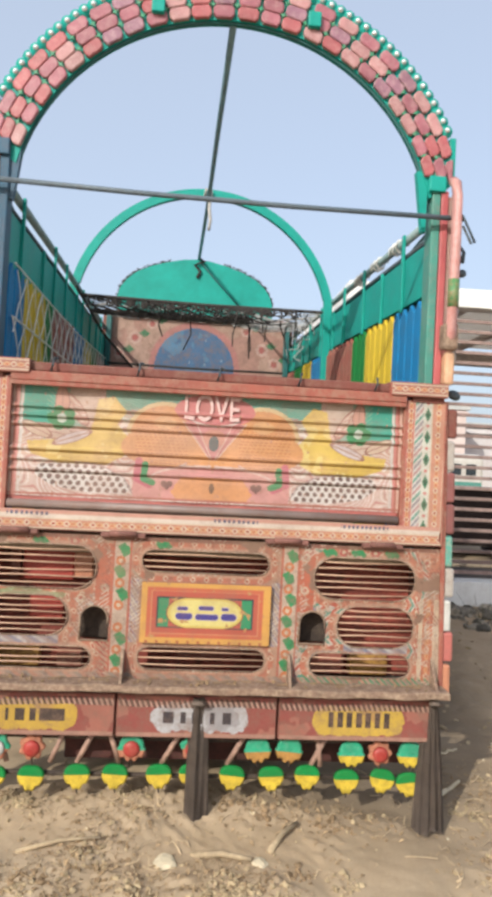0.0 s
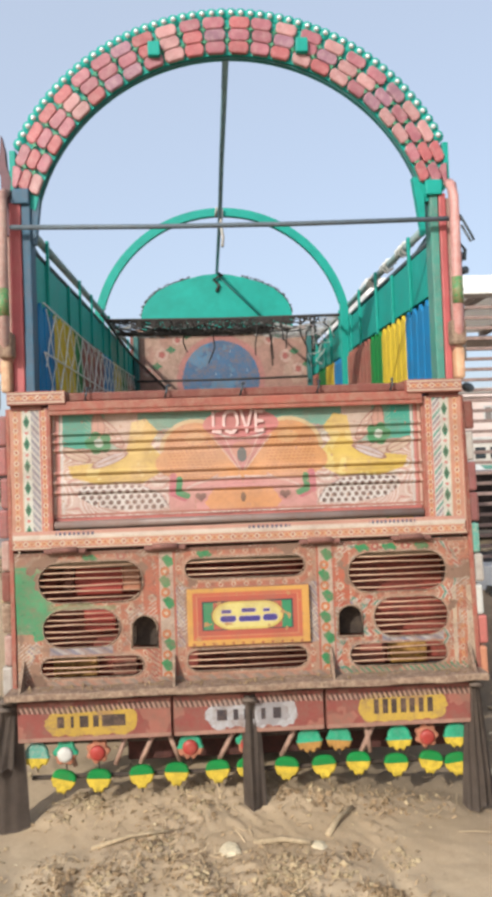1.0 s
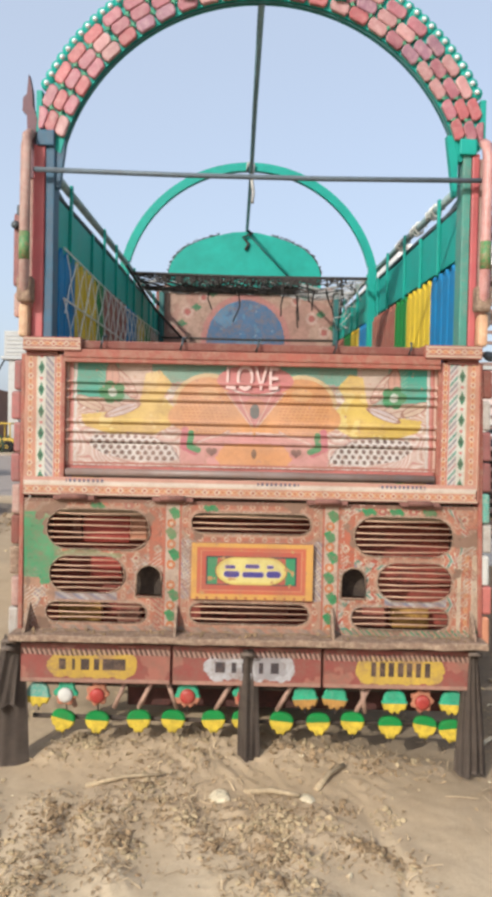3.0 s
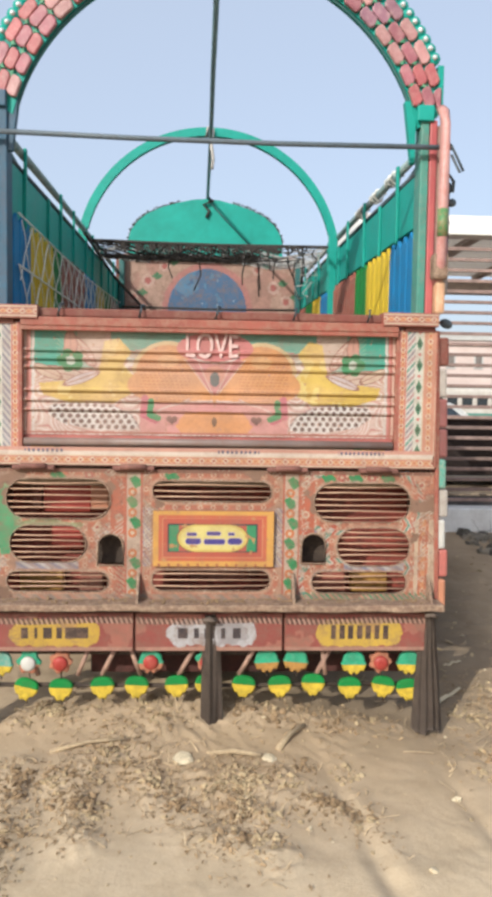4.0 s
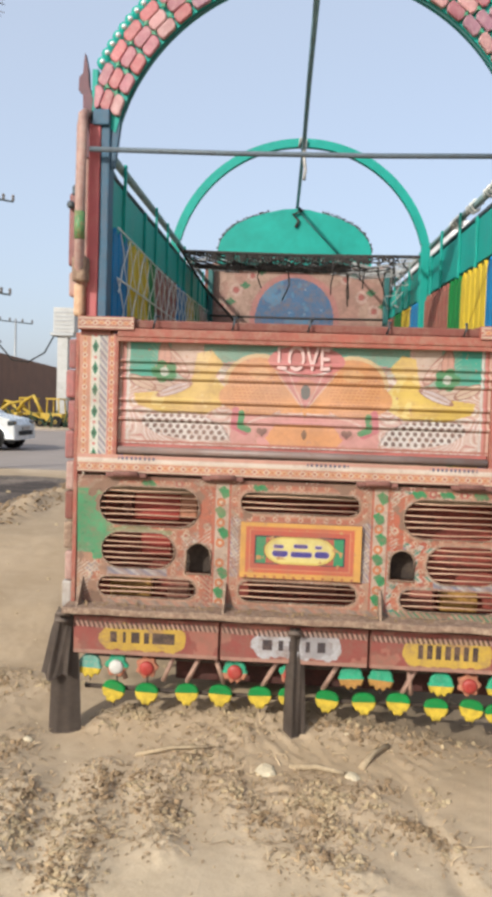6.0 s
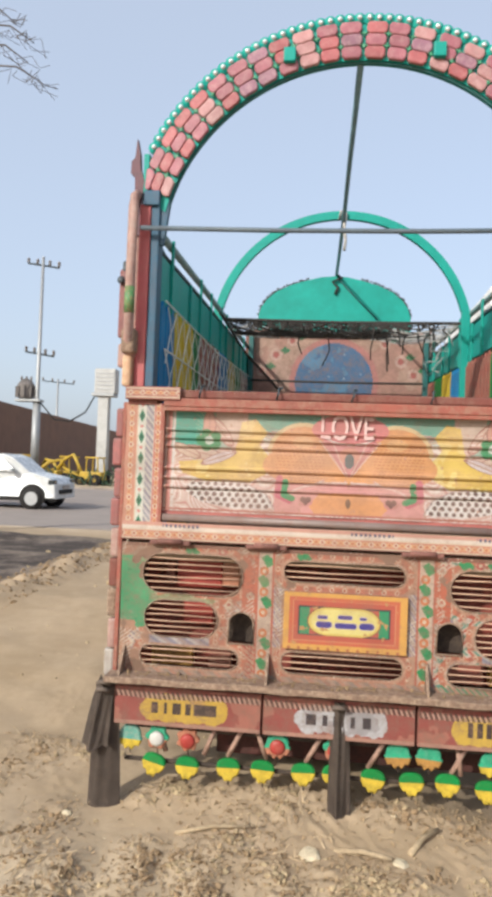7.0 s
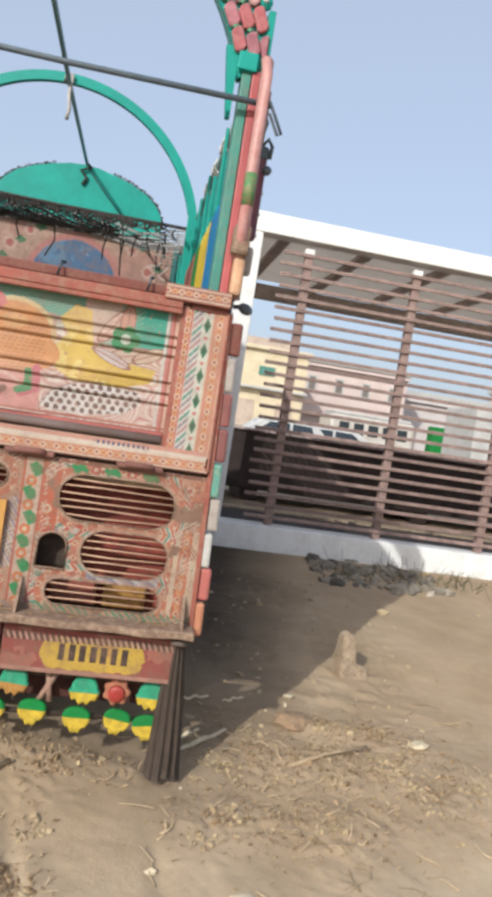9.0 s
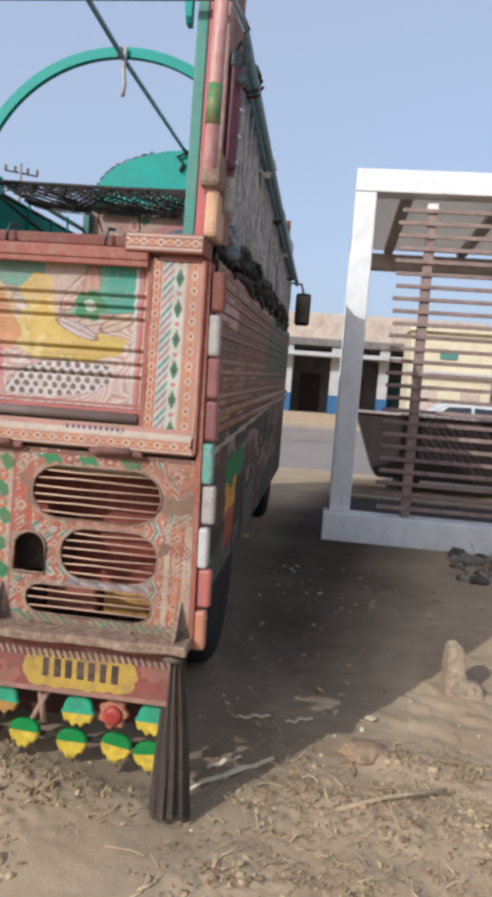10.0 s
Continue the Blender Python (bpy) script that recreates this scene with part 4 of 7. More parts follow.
    C[tick & (np.abs(ax - 0.385) > 0.05)] = lin(236, 214, 196)
    tick = (np.abs(rep(x * 1.1 + z * 0.9, 0.019)) < 0.003) & (grid_noise(x * 15, z * 15, 94) > 0.68) & out & (soft[:, 0] < 0.3)
    C[tick & (np.abs(ax - 0.385) > 0.05)] = lin(170, 84, 74)
    # bare scuffs and grime
    C[n > 0.2] = lin(158, 122, 102)
    w = np.clip(0.10 + 1.0 * fbm(x * 5, z * 8, 5, 79), 0.03, 0.6)[:, None]
    w[g] *= 0.4
    C = C * (1 - w) + np.array(lin(186, 138, 116)) * w
    C[(fbm(x * 45, z * 45, 2, 83) > 0.2)] *= 0.75
    grey = C.mean(1, keepdims=True)
    return 0.86 * np.clip(grey + 1.15 * (C - grey), 0, 1)


lower = sheet("rear_panel", -1.105, 1.105, 0.695, 1.336, 0.0035, lower_paint, truck, y=0.0, hole=lower_hole, material=PAINTED_OLD,
              relief=lambda X, Z: 0.003 * np.sin(X * 7 + Z * 5) + 0.002 * np.sin(X * 23 - Z * 11), label="rear panel with oval grilles, painted rings, leaves and stripes")
for i, v in enumerate(VENTS):
    cx, cz, hw, hh = v
    pts = [(cx + hw - hh + hh * math.cos(a), -0.002, cz + hh * math.sin(a)) for a in np.linspace(-math.pi / 2, math.pi / 2, 12)]
    pts += [(cx - hw + hh - hh * math.cos(a), -0.002, cz - hh * math.sin(a)) for a in np.linspace(-math.pi / 2, math.pi / 2, 12)]
    grille = tpart("grille", tube(bmesh.new(), pts + [pts[0]], 0.0035, 6), LEDGE, truck, smooth=True)
    nb = {0: 6, 1: 6, 2: 3, 3: 3, 4: 3, 5: 6, 6: 6, 7: 3}[i]
    for k in range(nb):
        z = cz - hh + 2 * hh * (k + 0.75) / (nb + 0.5)
        half = hw - hh + math.sqrt(max(hh * hh - (z - cz) ** 2, 0))
        sag = 0.004 * math.sin(k * 2.3 + i)
        tpart("grille_bar", tube(bmesh.new(), [(cx - half, 0.006, z), (cx - half * 0.3, 0.004, z + sag), (cx + half, 0.006, z - sag * 0.5)], 0.0033, 6), BARE, grille, smooth=True)
for d in DOORS:
    cx, z0, hw, h = d
    pts = [(cx - hw, -0.002, z0), (cx - hw, -0.002, z0 + h - hw)] + [(cx - hw * math.cos(a), -0.002, z0 + h - hw + hw * math.sin(a)) for a in np.linspace(0.1, 3.04, 12)] + [(cx + hw, -0.002, z0 + h - hw), (cx + hw, -0.002, z0)]
    tpart("hole_rim", tube(bmesh.new(), pts + [pts[0]], 0.005, 6), LEDGE, truck, smooth=True)
# what shows behind the grilles
STOWED = surface("dull_yellow_box", lin(200, 150, 60), 0.6, vary=0.3, scale=14, dirt=lin(120, 60, 44), amount=0.5)
INRED = surface("bright_red_crate", lin(196, 72, 58), 0.55, vary=0.2, dirt=lin(150, 70, 60), amount=0.3)
# Dark blocks added behind the door holes stand for their unlit depth.
for cx, z0, hw, h in DOORS:
    tpart("duct", block(cx - hw - 0.03, cx + hw + 0.03, 0.10, 0.24, z0 - 0.02, z0 + h + 0.02, 0.01), MUD, truck)
tpart("tail_box", block(-1.06, 1.06, 0.26, 0.29, 0.66, 1.34), surface("inner_red_paint", lin(172, 76, 60), 0.7, vary=0.35, scale=9, dirt=lin(104, 58, 48), amount=0.6), truck, "dark red inner bulkhead behind the grilles")
tpart("tail_roof", block(-1.08, 1.08, 0.012, 0.34, 1.338, 1.35), MUD)
for a, b, c, d, mt in ((-0.86, -0.62, 1.09, 1.27, INRED), (-0.62, -0.53, 1.10, 1.26, ORANGE), (-0.82, -0.66, 0.90, 1.02, INRED), (-0.98, -0.76, 0.68, 0.79, STOWED), (-0.68, -0.56, 0.68, 0.81, RED),
                       (0.55, 0.98, 1.24, 1.27, RED), (0.73, 0.92, 0.68, 0.78, STOWED), (0.50, 0.70, 0.68, 0.80, RED), (-0.12, 0.2, 0.74, 0.83, DARKRED), (-0.92, -0.87, 1.1, 1.27, DARKRED)):
    tpart("stowed_box", block(a, b, 0.19, 0.259, c, d, 0.01), mt, truck)


def name_paint(x, z):
    C = np.tile(np.array(lin(236, 168, 70)), (len(x), 1))
    u, w = np.abs(x), np.abs(z - 1.005)
    n = fbm(x * 30, z * 30, 3, 5)
    C[(u < 0.262) & (w < 0.113)] = lin(220, 104, 66)
    C[(u < 0.246) & (w < 0.098)] = lin(230, 140, 96)
    C[(u < 0.240) & (w < 0.093)] = lin(206, 88, 66)
    C[(u < 0.218) & (w < 0.070)] = lin(30, 60, 70)
    C[(u < 0.212) & (w < 0.064)] = lin(24, 152, 100)
    C[(u < 0.212) & (w < 0.064) & (u < 0.165)] = lin(206, 90, 72)
    e = np.hypot(np.clip(u - 0.075, 0, None) / 0.095, (z - 1.005) / 0.066)
    C[(e < 1.06)] = lin(150, 84, 60)
    C[e < 1.0] = lin(240, 206, 96)
    C[e < 0.86] = lin(246, 222, 130)
    # plain blue bars
    for pts, t in (([(-0.118, 0.99), (-0.07, 0.99)], 0.028), ([(-0.118, 1.024), (-0.086, 1.024)], 0.016), ([(-0.03, 0.988), (0.048, 0.988)], 0.026), ([(-0.02, 1.028), (0.03, 1.028)], 0.018), ([(0.088, 0.990), (0.128, 0.990)], 0.03), ([(0.082, 1.026), (0.10, 1.026)], 0.014)):
        stroke(C, x, z, pts, t + 0.006, lin(226, 200, 210))
        stroke(C, x, z, pts, t, lin(62, 58, 150))
    for k in range(12):
        C[np.hypot(x + 0.26 - k * 0.047, z - 0.873) < 0.007] = lin(190, 100, 60)
    C[n > 0.24] = lin(206, 150, 90)
    return C


board = sheet("painted_board", -0.289, 0.297, 0.866, 1.138, 0.0026, name_paint, truck, y=-0.022, label="yellow, orange and red painted board with green ends and blue marks")
tpart("board_body", block(-0.289, 0.297, -0.0205, -0.004, 0.866, 1.138, 0.002), RED, board)

# ledge, brackets, bumper panels
LEDGER = random.Random(19)
bm = block(-1.14, 1.125, -0.12, 0.0, 0.668, 0.700, 0.006)
bmesh.ops.bisect_plane(bm, geom=bm.verts[:] + bm.edges[:] + bm.faces[:], plane_co=(0, 0, 0.684), plane_no=(0, 0, 1))
for k in range(56):
    bmesh.ops.bisect_plane(bm, geom=bm.verts[:] + bm.edges[:] + bm.faces[:], plane_co=(-1.12 + 0.04 * k, 0, 0), plane_no=(1, 0, 0))
for v in bm.verts:
    d = noise.noise(v.co * 6) + 0.6 * noise.noise(v.co * 19)
    v.co.z += 0.007 * d * (1 if v.co.z > 0.676 else 0.7)
    v.co.y += 0.006 * noise.noise(v.co * 9 + Vector((4, 0, 0))) if v.co.y < -0.05 else 0
tpart("ledge", bm, LEDGE, truck, "dusty brown dented steel step ledge under the rear panel")
tpart("ledge_web", block(-1.10, 1.09, -0.034, 0.02, 0.642, 0.667), MUD)
for x in (-1.075, -0.36, 0.395, 1.07):
    bm = bmesh.new()
    v = [bm.verts.new((x + dx, y, z)) for dx in (-0.006, 0.006) for y, z in ((-0.10, 0.695), (-0.004, 0.695), (-0.004, 0.83))]
    for f in ((0, 1, 2), (5, 4, 3), (0, 3, 4, 1), (1, 4, 5, 2), (2, 5, 3, 0)):
        bm.faces.new([v[k] for k in f])
    bmesh.ops.recalc_face_normals(bm, faces=bm.faces)
    tpart("gusset", bm, LEDGE, truck)


bm = bmesh.new()
for k in range(110):
    c = Vector((LEDGER.uniform(-1.08, 1.08), LEDGER.uniform(-0.10, -0.008), 0.703))
    r = 0.003 + 0.009 * LEDGER.random() ** 3
    bmesh.ops.create_icosphere(bm, subdivisions=1, radius=r, matrix=Matrix.LocRotScale(c, Euler((k, k * 2, k * 3)), (1.6, 0.8, 0.5)))
for k in range(26):
    c, a = Vector((LEDGER.uniform(-1.05, 1.05), LEDGER.uniform(-0.08, -0.02), 0.706)), LEDGER.uniform(-0.6, 0.6)
    tube(bm, [c, c + Vector((0.05 * math.cos(a), 0.03 * math.sin(a), 0.003))], 0.002, 4)
tagged(tpart("ledge_grit", bm, DAMPCLOD, truck, "grit and chaff lying on the ledge"), kind="stuff")


def bumper_paint(x, z):
    C = np.tile(np.array(lin(166, 74, 66)), (len(x), 1))
    n = fbm(x * 9, z * 9, 4, 31)
    C[n > 0.1] = lin(190, 110, 92)
    C[z < 0.452] = lin(196, 140, 120)
    for x0, x1, col in ((-0.955, -0.555, lin(226, 176, 40)), (-0.205, 0.20, lin(206, 198, 200)), (0.52, 0.925, lin(230, 182, 44))):
        e = np.hypot(np.clip(np.abs(x - (x0 + x1) / 2) - (x1 - x0) / 2 + 0.05, 0, None), (z - 0.52)) 
        m = (e < 0.064 + 0.035 * fbm(x * 25, z * 25, 3, 37))
        C[m] = col
        C[m & (n > 0.12)] = lin(214, 160, 70) if col[2] < 0.3 else lin(180, 170, 172)
    # plain dark bars
    for k in range(7):
        C[(np.abs(x - (0.60 + 0.043 * k)) < 0.013) & (np.abs(z - 0.525) < 0.036)] = lin(58, 44, 40)
    for k, w in enumerate((0.016, 0.008, 0.020, 0.012, 0.026, 0.03)):
        C[(np.abs(x - (-0.90 + 0.055 * k)) < w) & (np.abs(z - 0.52) < 0.028)] = lin(60, 46, 40)
    for k, w in enumerate((0.024, 0.012, 0.026, 0.010, 0.02)):
        C[(np.abs(x - (-0.14 + 0.066 * k)) < w) & (np.abs(z - 0.52) < 0.026)] = lin(52, 50, 60)
    # fringe of small dark ticks along the top
    C[(np.abs(z - 0.583 - 0.004 * np.sin(x * 9)) < 0.018) & (np.abs(rep(x + z * 0.4, 0.024)) < 0.006)] = lin(86, 56, 50)
    C[(np.abs(z - 0.579 - 0.004 * np.sin(x * 9)) < 0.013) & (np.abs(rep(x + z * 0.4 + 0.012, 0.024)) < 0.004)] = lin(216, 170, 150)
    return C


for x0, x1 in ((-1.105, -0.377), (-0.371, 0.350), (0.357, 1.07)):
    bp = tpart("bumper", block(x0, x1, -0.036, 0.02, 0.448, 0.641, 0.008), DARKRED, truck, "dull red bumper panel with a painted patch")
    sheet("bumper_face", x0 + 0.006, x1 - 0.006, 0.454, 0.635, 0.003, lambda x, z: bumper_paint(x, z - 0.021), bp, y=-0.0385, relief=lambda X, Z: 0.0018 * np.sin(X * 15 + Z * 20), material=PAINTED_OLD)

# hanging reflectors under the bumper
def shield(kind):
    """Outline of a reflector badge about 12 cm wide."""
    pts = []
    for k in range(56):
        a = 6.28319 * k / 56
        r = 0.056
        if kind == "heart":
            s = math.sin(a)
            x = 0.058 * math.copysign(abs(math.cos(a)) ** 0.8, math.cos(a)) * (1 if s > 0 else 1 - 0.40 * s * s)
            z = 0.045 * max(s, 0) ** 0.8 if s > 0 else 0.058 * s
            z += 0.007 * math.cos(abs(x) * 210) if s < -0.6 else 0
            pts.append((x, z))
            continue
        elif kind == "petal":
            s = math.sin(a)
            x, z = (0.056 if s > -0.05 else 0.064) * math.cos(a), 0.058 * s
            z += 0.007 * math.cos(abs(x) * 190) if s < -0.4 else 0
            pts.append((x, z))
            continue
        elif kind == "lobe":
            r = 0.054 + 0.006 * math.cos(6 * a + 0.5) + 0.006 * (math.sin(a) > 0.8)
        elif kind == "gear":
            r = 0.053 + 0.006 * math.cos(7 * a)
        pts.append((r * math.cos(a), r * math.sin(a)))
    return pts


def badge(x, z, kind, top, foot, lens=None, tilt=0.0):
    split = -0.014 if kind in ("petal", "lobe") else 0.003
    bm = bmesh.new()
    prism(bm, shield(kind), -0.012, 0.004)
    bmesh.ops.bisect_plane(bm, geom=bm.verts[:] + bm.edges[:] + bm.faces[:], plane_co=(0, 0, split), plane_no=(0, 0, 1))
    mats = [top, foot]
    for f in bm.faces:
        f.material_index = 0 if f.calc_center_median().z > split else 1
    inner = bmesh.ops.inset_region(bm, faces=[f for f in bm.faces if f.normal.y < -0.9], thickness=0.006, depth=0.006)
    bmesh.ops.transform(bm, matrix=Matrix.Translation((x, 0.02, z)) @ Matrix.Rotation(tilt, 4, "Y") @ Matrix.Rotation(-0.10, 4, "X"), verts=bm.verts)
    ob = tpart("reflector", bm, mats, truck)
    if lens:
        lb = bmesh.new()
        lathe(lb, [(0.036, 0.0), (0.037, 0.008), (0.030, 0.015), (0.016, 0.0185), (0.002, 0.019)], 20, Matrix.Translation((x, 0.004, z - 0.004)) @ Matrix.Rotation(radians(90), 4, "X"))
        tpart("lens", lb, lens, ob, smooth=True)
    stem = tube(bmesh.new(), [(x, 0.02, z - 0.04), (x + 0.003, 0.022, z - 0.085)], 0.004, 5)
    tpart("stem", stem, MUD, ob)
    return ob


DUSTPINK = surface("dusty_pink_block", lin(186, 138, 126), 0.6, vary=0.25, scale=14, dirt=lin(200, 176, 160), amount=0.5)
DULLW = surface("dull_white", lin(200, 190, 180), 0.5, vary=0.2, dirt=lin(150, 130, 116), amount=0.5)
DULLT = surface("faded_teal", lin(50, 168, 150), 0.5, vary=0.3, scale=18, dirt=lin(196, 190, 170), amount=0.5)
BADGEYEL = surface("yellow_reflector", lin(236, 200, 40), 0.5, vary=0.25, scale=16, dirt=lin(150, 130, 50), amount=0.45, spec=0.2)
BADGEORG = surface("dull_orange_reflector", lin(206, 132, 100), 0.5, vary=0.2, scale=16, dirt=lin(140, 96, 76), amount=0.4, spec=0.2)
STRUT = surface("dusty_strut", lin(206, 164, 142), 0.7, vary=0.25, scale=12, dirt=lin(120, 88, 74), amount=0.5)
BADGETEAL = surface("green_teal_reflector", lin(0, 168, 122), 0.45, vary=0.3, scale=22, dirt=lin(120, 180, 150), amount=0.4, spec=0.3)
BADGEFOOT = surface("ochre_reflector_foot", lin(206, 150, 70), 0.5, vary=0.25, scale=18, dirt=lin(130, 100, 60), amount=0.45, spec=0.2)
for x, z, kind, top, foot, lens, tilt in (
        (-1.03, 0.355, "petal", DULLT, BADGEYEL, None, 0.05), (-0.892, 0.36, "lobe", BADGETEAL, BADGEORG, WHITE, 0), (-0.738, 0.36, "gear", BADGEORG, BADGEORG, LAMPRED, 0), (-0.297, 0.366, "petal", BADGETEAL, BADGEORG, LAMPRED, 0),
        (-0.02, 0.37, "lobe", BADGETEAL, BADGEORG, LAMPRED, 0.1), (0.277, 0.368, "petal", BADGETEAL, BADGEFOOT, None, -0.05), (0.423, 0.370, "petal", BADGETEAL, BADGEFOOT, None, 0.08), (0.715, 0.357, "petal", BADGETEAL, BADGEYEL, None, 0),
        (0.849, 0.36, "gear", BADGEORG, BADGEORG, LAMPRED, 0), (0.996, 0.357, "petal", BADGETEAL, BADGEYEL, None, 0.03),
        (-0.905, 0.232, "heart", GREEN, BADGEYEL, None, 0.25), (-0.737, 0.228, "heart", GREEN, BADGEYEL, None, 0.04), (-0.534, 0.237, "heart", GREEN, BADGEYEL, None, -0.03), (-0.366, 0.240, "heart", GREEN, BADGEYEL, None, 0.05),
        (-0.169, 0.243, "heart", GREEN, BADGEYEL, None, -0.04), (-0.02, 0.247, "heart", GREEN, BADGEYEL, None, 0.02), (0.164, 0.242, "heart", GREEN, BADGEYEL, None, 0.1), (0.345, 0.241, "heart", GREEN, BADGEYEL, None, -0.05),
        (0.512, 0.249, "heart", GREEN, BADGEYEL, None, 0.03), (0.697, 0.232, "heart", GREEN, BADGEYEL, None, 0.0), (0.867, 0.237, "heart", GREEN, BADGEYEL, None, 0.16), (0.992, 0.222, "heart", GREEN, BADGEYEL, None, -0.12)):
    badge(x, z + 0.02, kind, top, foot, lens, tilt)
for z, y in ((0.42, 0.05), (0.255, 0.045)):
    tpart("reflector_bar", tube(bmesh.new(), [(-1.06, y, z), (0.0, y, z - 0.01), (1.03, y, z)], 0.011, 8), MUD, truck, smooth=True)
for x0, x1 in ((-0.47, -0.54), (-0.40, -0.35), (-0.08, -0.16), (0.22, 0.14), (0.60, 0.53), (0.555, 0.575), (-0.60, -0.66), (-0.9, -0.85)):
    tpart("strut", tube(bmesh.new(), [(x0, 0.03, 0.448), (x1, 0.036, 0.305)], 0.0125, 6), STRUT, truck, smooth=True)

# Added dark sheet stands for the shade under the bumper.
tpart("under_apron", block(-0.62, 1.02, 0.20, 0.22, 0.25, 0.64, 0.006), surface("dark_apron_paint", lin(104, 58, 50), 0.8, vary=0.35, scale=7, dirt=lin(64, 46, 40), amount=0.6), truck, "dark maroon sheet added for the unlit gap behind the reflectors")

# cloth mud flaps gathered at the top
def flap(x0, x1, b0, b1, ztop, zfoot, seed, lean=0.0, deep=0.007, folds=11, knot=0.0):
    bm = bmesh.new()
    nu, nv = 36, 26
    rows = []
    for j in range(nv + 1):
        t = j / nv
        z = ztop + (zfoot - ztop) * t
        l, r = x0 + (b0 - x0) * t ** 0.7, x1 + (b1 - x1) * t ** 0.7
        amp = deep * (0.6 + 0.6 * t)
        pinch = knot * math.exp(-((t - 0.16) / 0.09) ** 2) * (r - l) * 0.5
        l, r = l + pinch, r - pinch
        bulge = 0.05 * knot * math.exp(-((t - 0.04) / 0.08) ** 2)
        row = []
        for i in range(nu + 1):
            u = i / nu
            y = -0.05 - lean * t - bulge * math.sin(3.14 * u) + 0.035 * (2 * u - 1) ** 2 + amp * math.sin(u * folds + seed + 1.2 * math.sin(t * 2.2 + seed)) + 0.3 * amp * math.sin(u * folds * 2.3 + t * 3 + seed)
            row.append(bm.verts.new((l + (r - l) * u, y, z + 0.012 * math.sin(u * 9 + seed) * t)))
        rows.append(row)
    for a, b in zip(rows, rows[1:]):
        for i in range(nu):
            bm.faces.new((a[i], a[i + 1], b[i + 1], b[i]))
    bmesh.ops.solidify(bm, geom=bm.faces[:], thickness=0.006)
    ob = tpart("mud_flap", bm, CLOTH, truck, "dark dusty cloth flap tied at its top and hanging to the earth", True)
    tpart("flap_tie", tube(bmesh.new(), [((x0 + x1) / 2 - 0.03, -0.075, ztop - 0.02), ((x0 + x1) / 2, -0.085, ztop - 0.015), ((x0 + x1) / 2 + 0.03, -0.07, ztop - 0.025)], 0.012, 6), CLOTH, ob, smooth=True)


flap(-0.045, 0.03, -0.05, 0.065, 0.635, 0.04, 1.0, deep=0.009, folds=9, knot=0.15)
flap(1.05, 1.095, 1.005, 1.165, 0.66, 0.04, 2.2, deep=0.008, folds=26)
flap(-1.205, -1.095, -1.225, -1.055, 0.64, 0.02, 4.1, deep=0.006, folds=7, knot=0.2)
flap(-1.185, -1.105, -1.255, -1.115, 0.675, 0.34, 0.6, lean=0.05, deep=0.012, folds=9, knot=0.15)

# ---- rear arch ----
R_IN, Z_IN, R_OUT, Z_OUT = 0.995, 2.765, 1.148, 2.802


def arch_point(a, f):
    """A point of the arch at angle a from the top; f from its inner (0) to its outer edge (1)."""
    r, zc = R_IN + (R_OUT - R_IN) * f, Z_IN + (Z_OUT - Z_IN) * f
    return r * math.sin(a), zc + r * math.cos(a)


A_END = 1.33
bm = bmesh.new()
n = 72
ring = []
for k in range(n + 1):
    a = -A_END + 2 * A_END * k / n
    (xi, zi), (xo, zo) = arch_point(a, 0), arch_point(a, 1)
    xo = max(-1.075, min(1.075, xo))
    ring.append([bm.verts.new((x, y, z)) for x, y, z in ((xi, 0.03, zi), (xo, 0.03, zo), (xo, 0.09, zo), (xi, 0.09, zi))])
for u, v in zip(ring, ring[1:]):
    for i in range(4):
        bm.faces.new((u[i], u[(i + 1) % 4], v[(i + 1) % 4], v[i]))
bm.faces.new(ring[0])
bm.faces.new(ring[-1][::-1])
bmesh.ops.recalc_face_normals(bm, faces=bm.faces)
arch = tpart("rear_arch", bm, TEAL, truck, "teal steel arch faced with three rows of pink tiles and bright beads")
LOOK = random.Random(5)
NT = 24
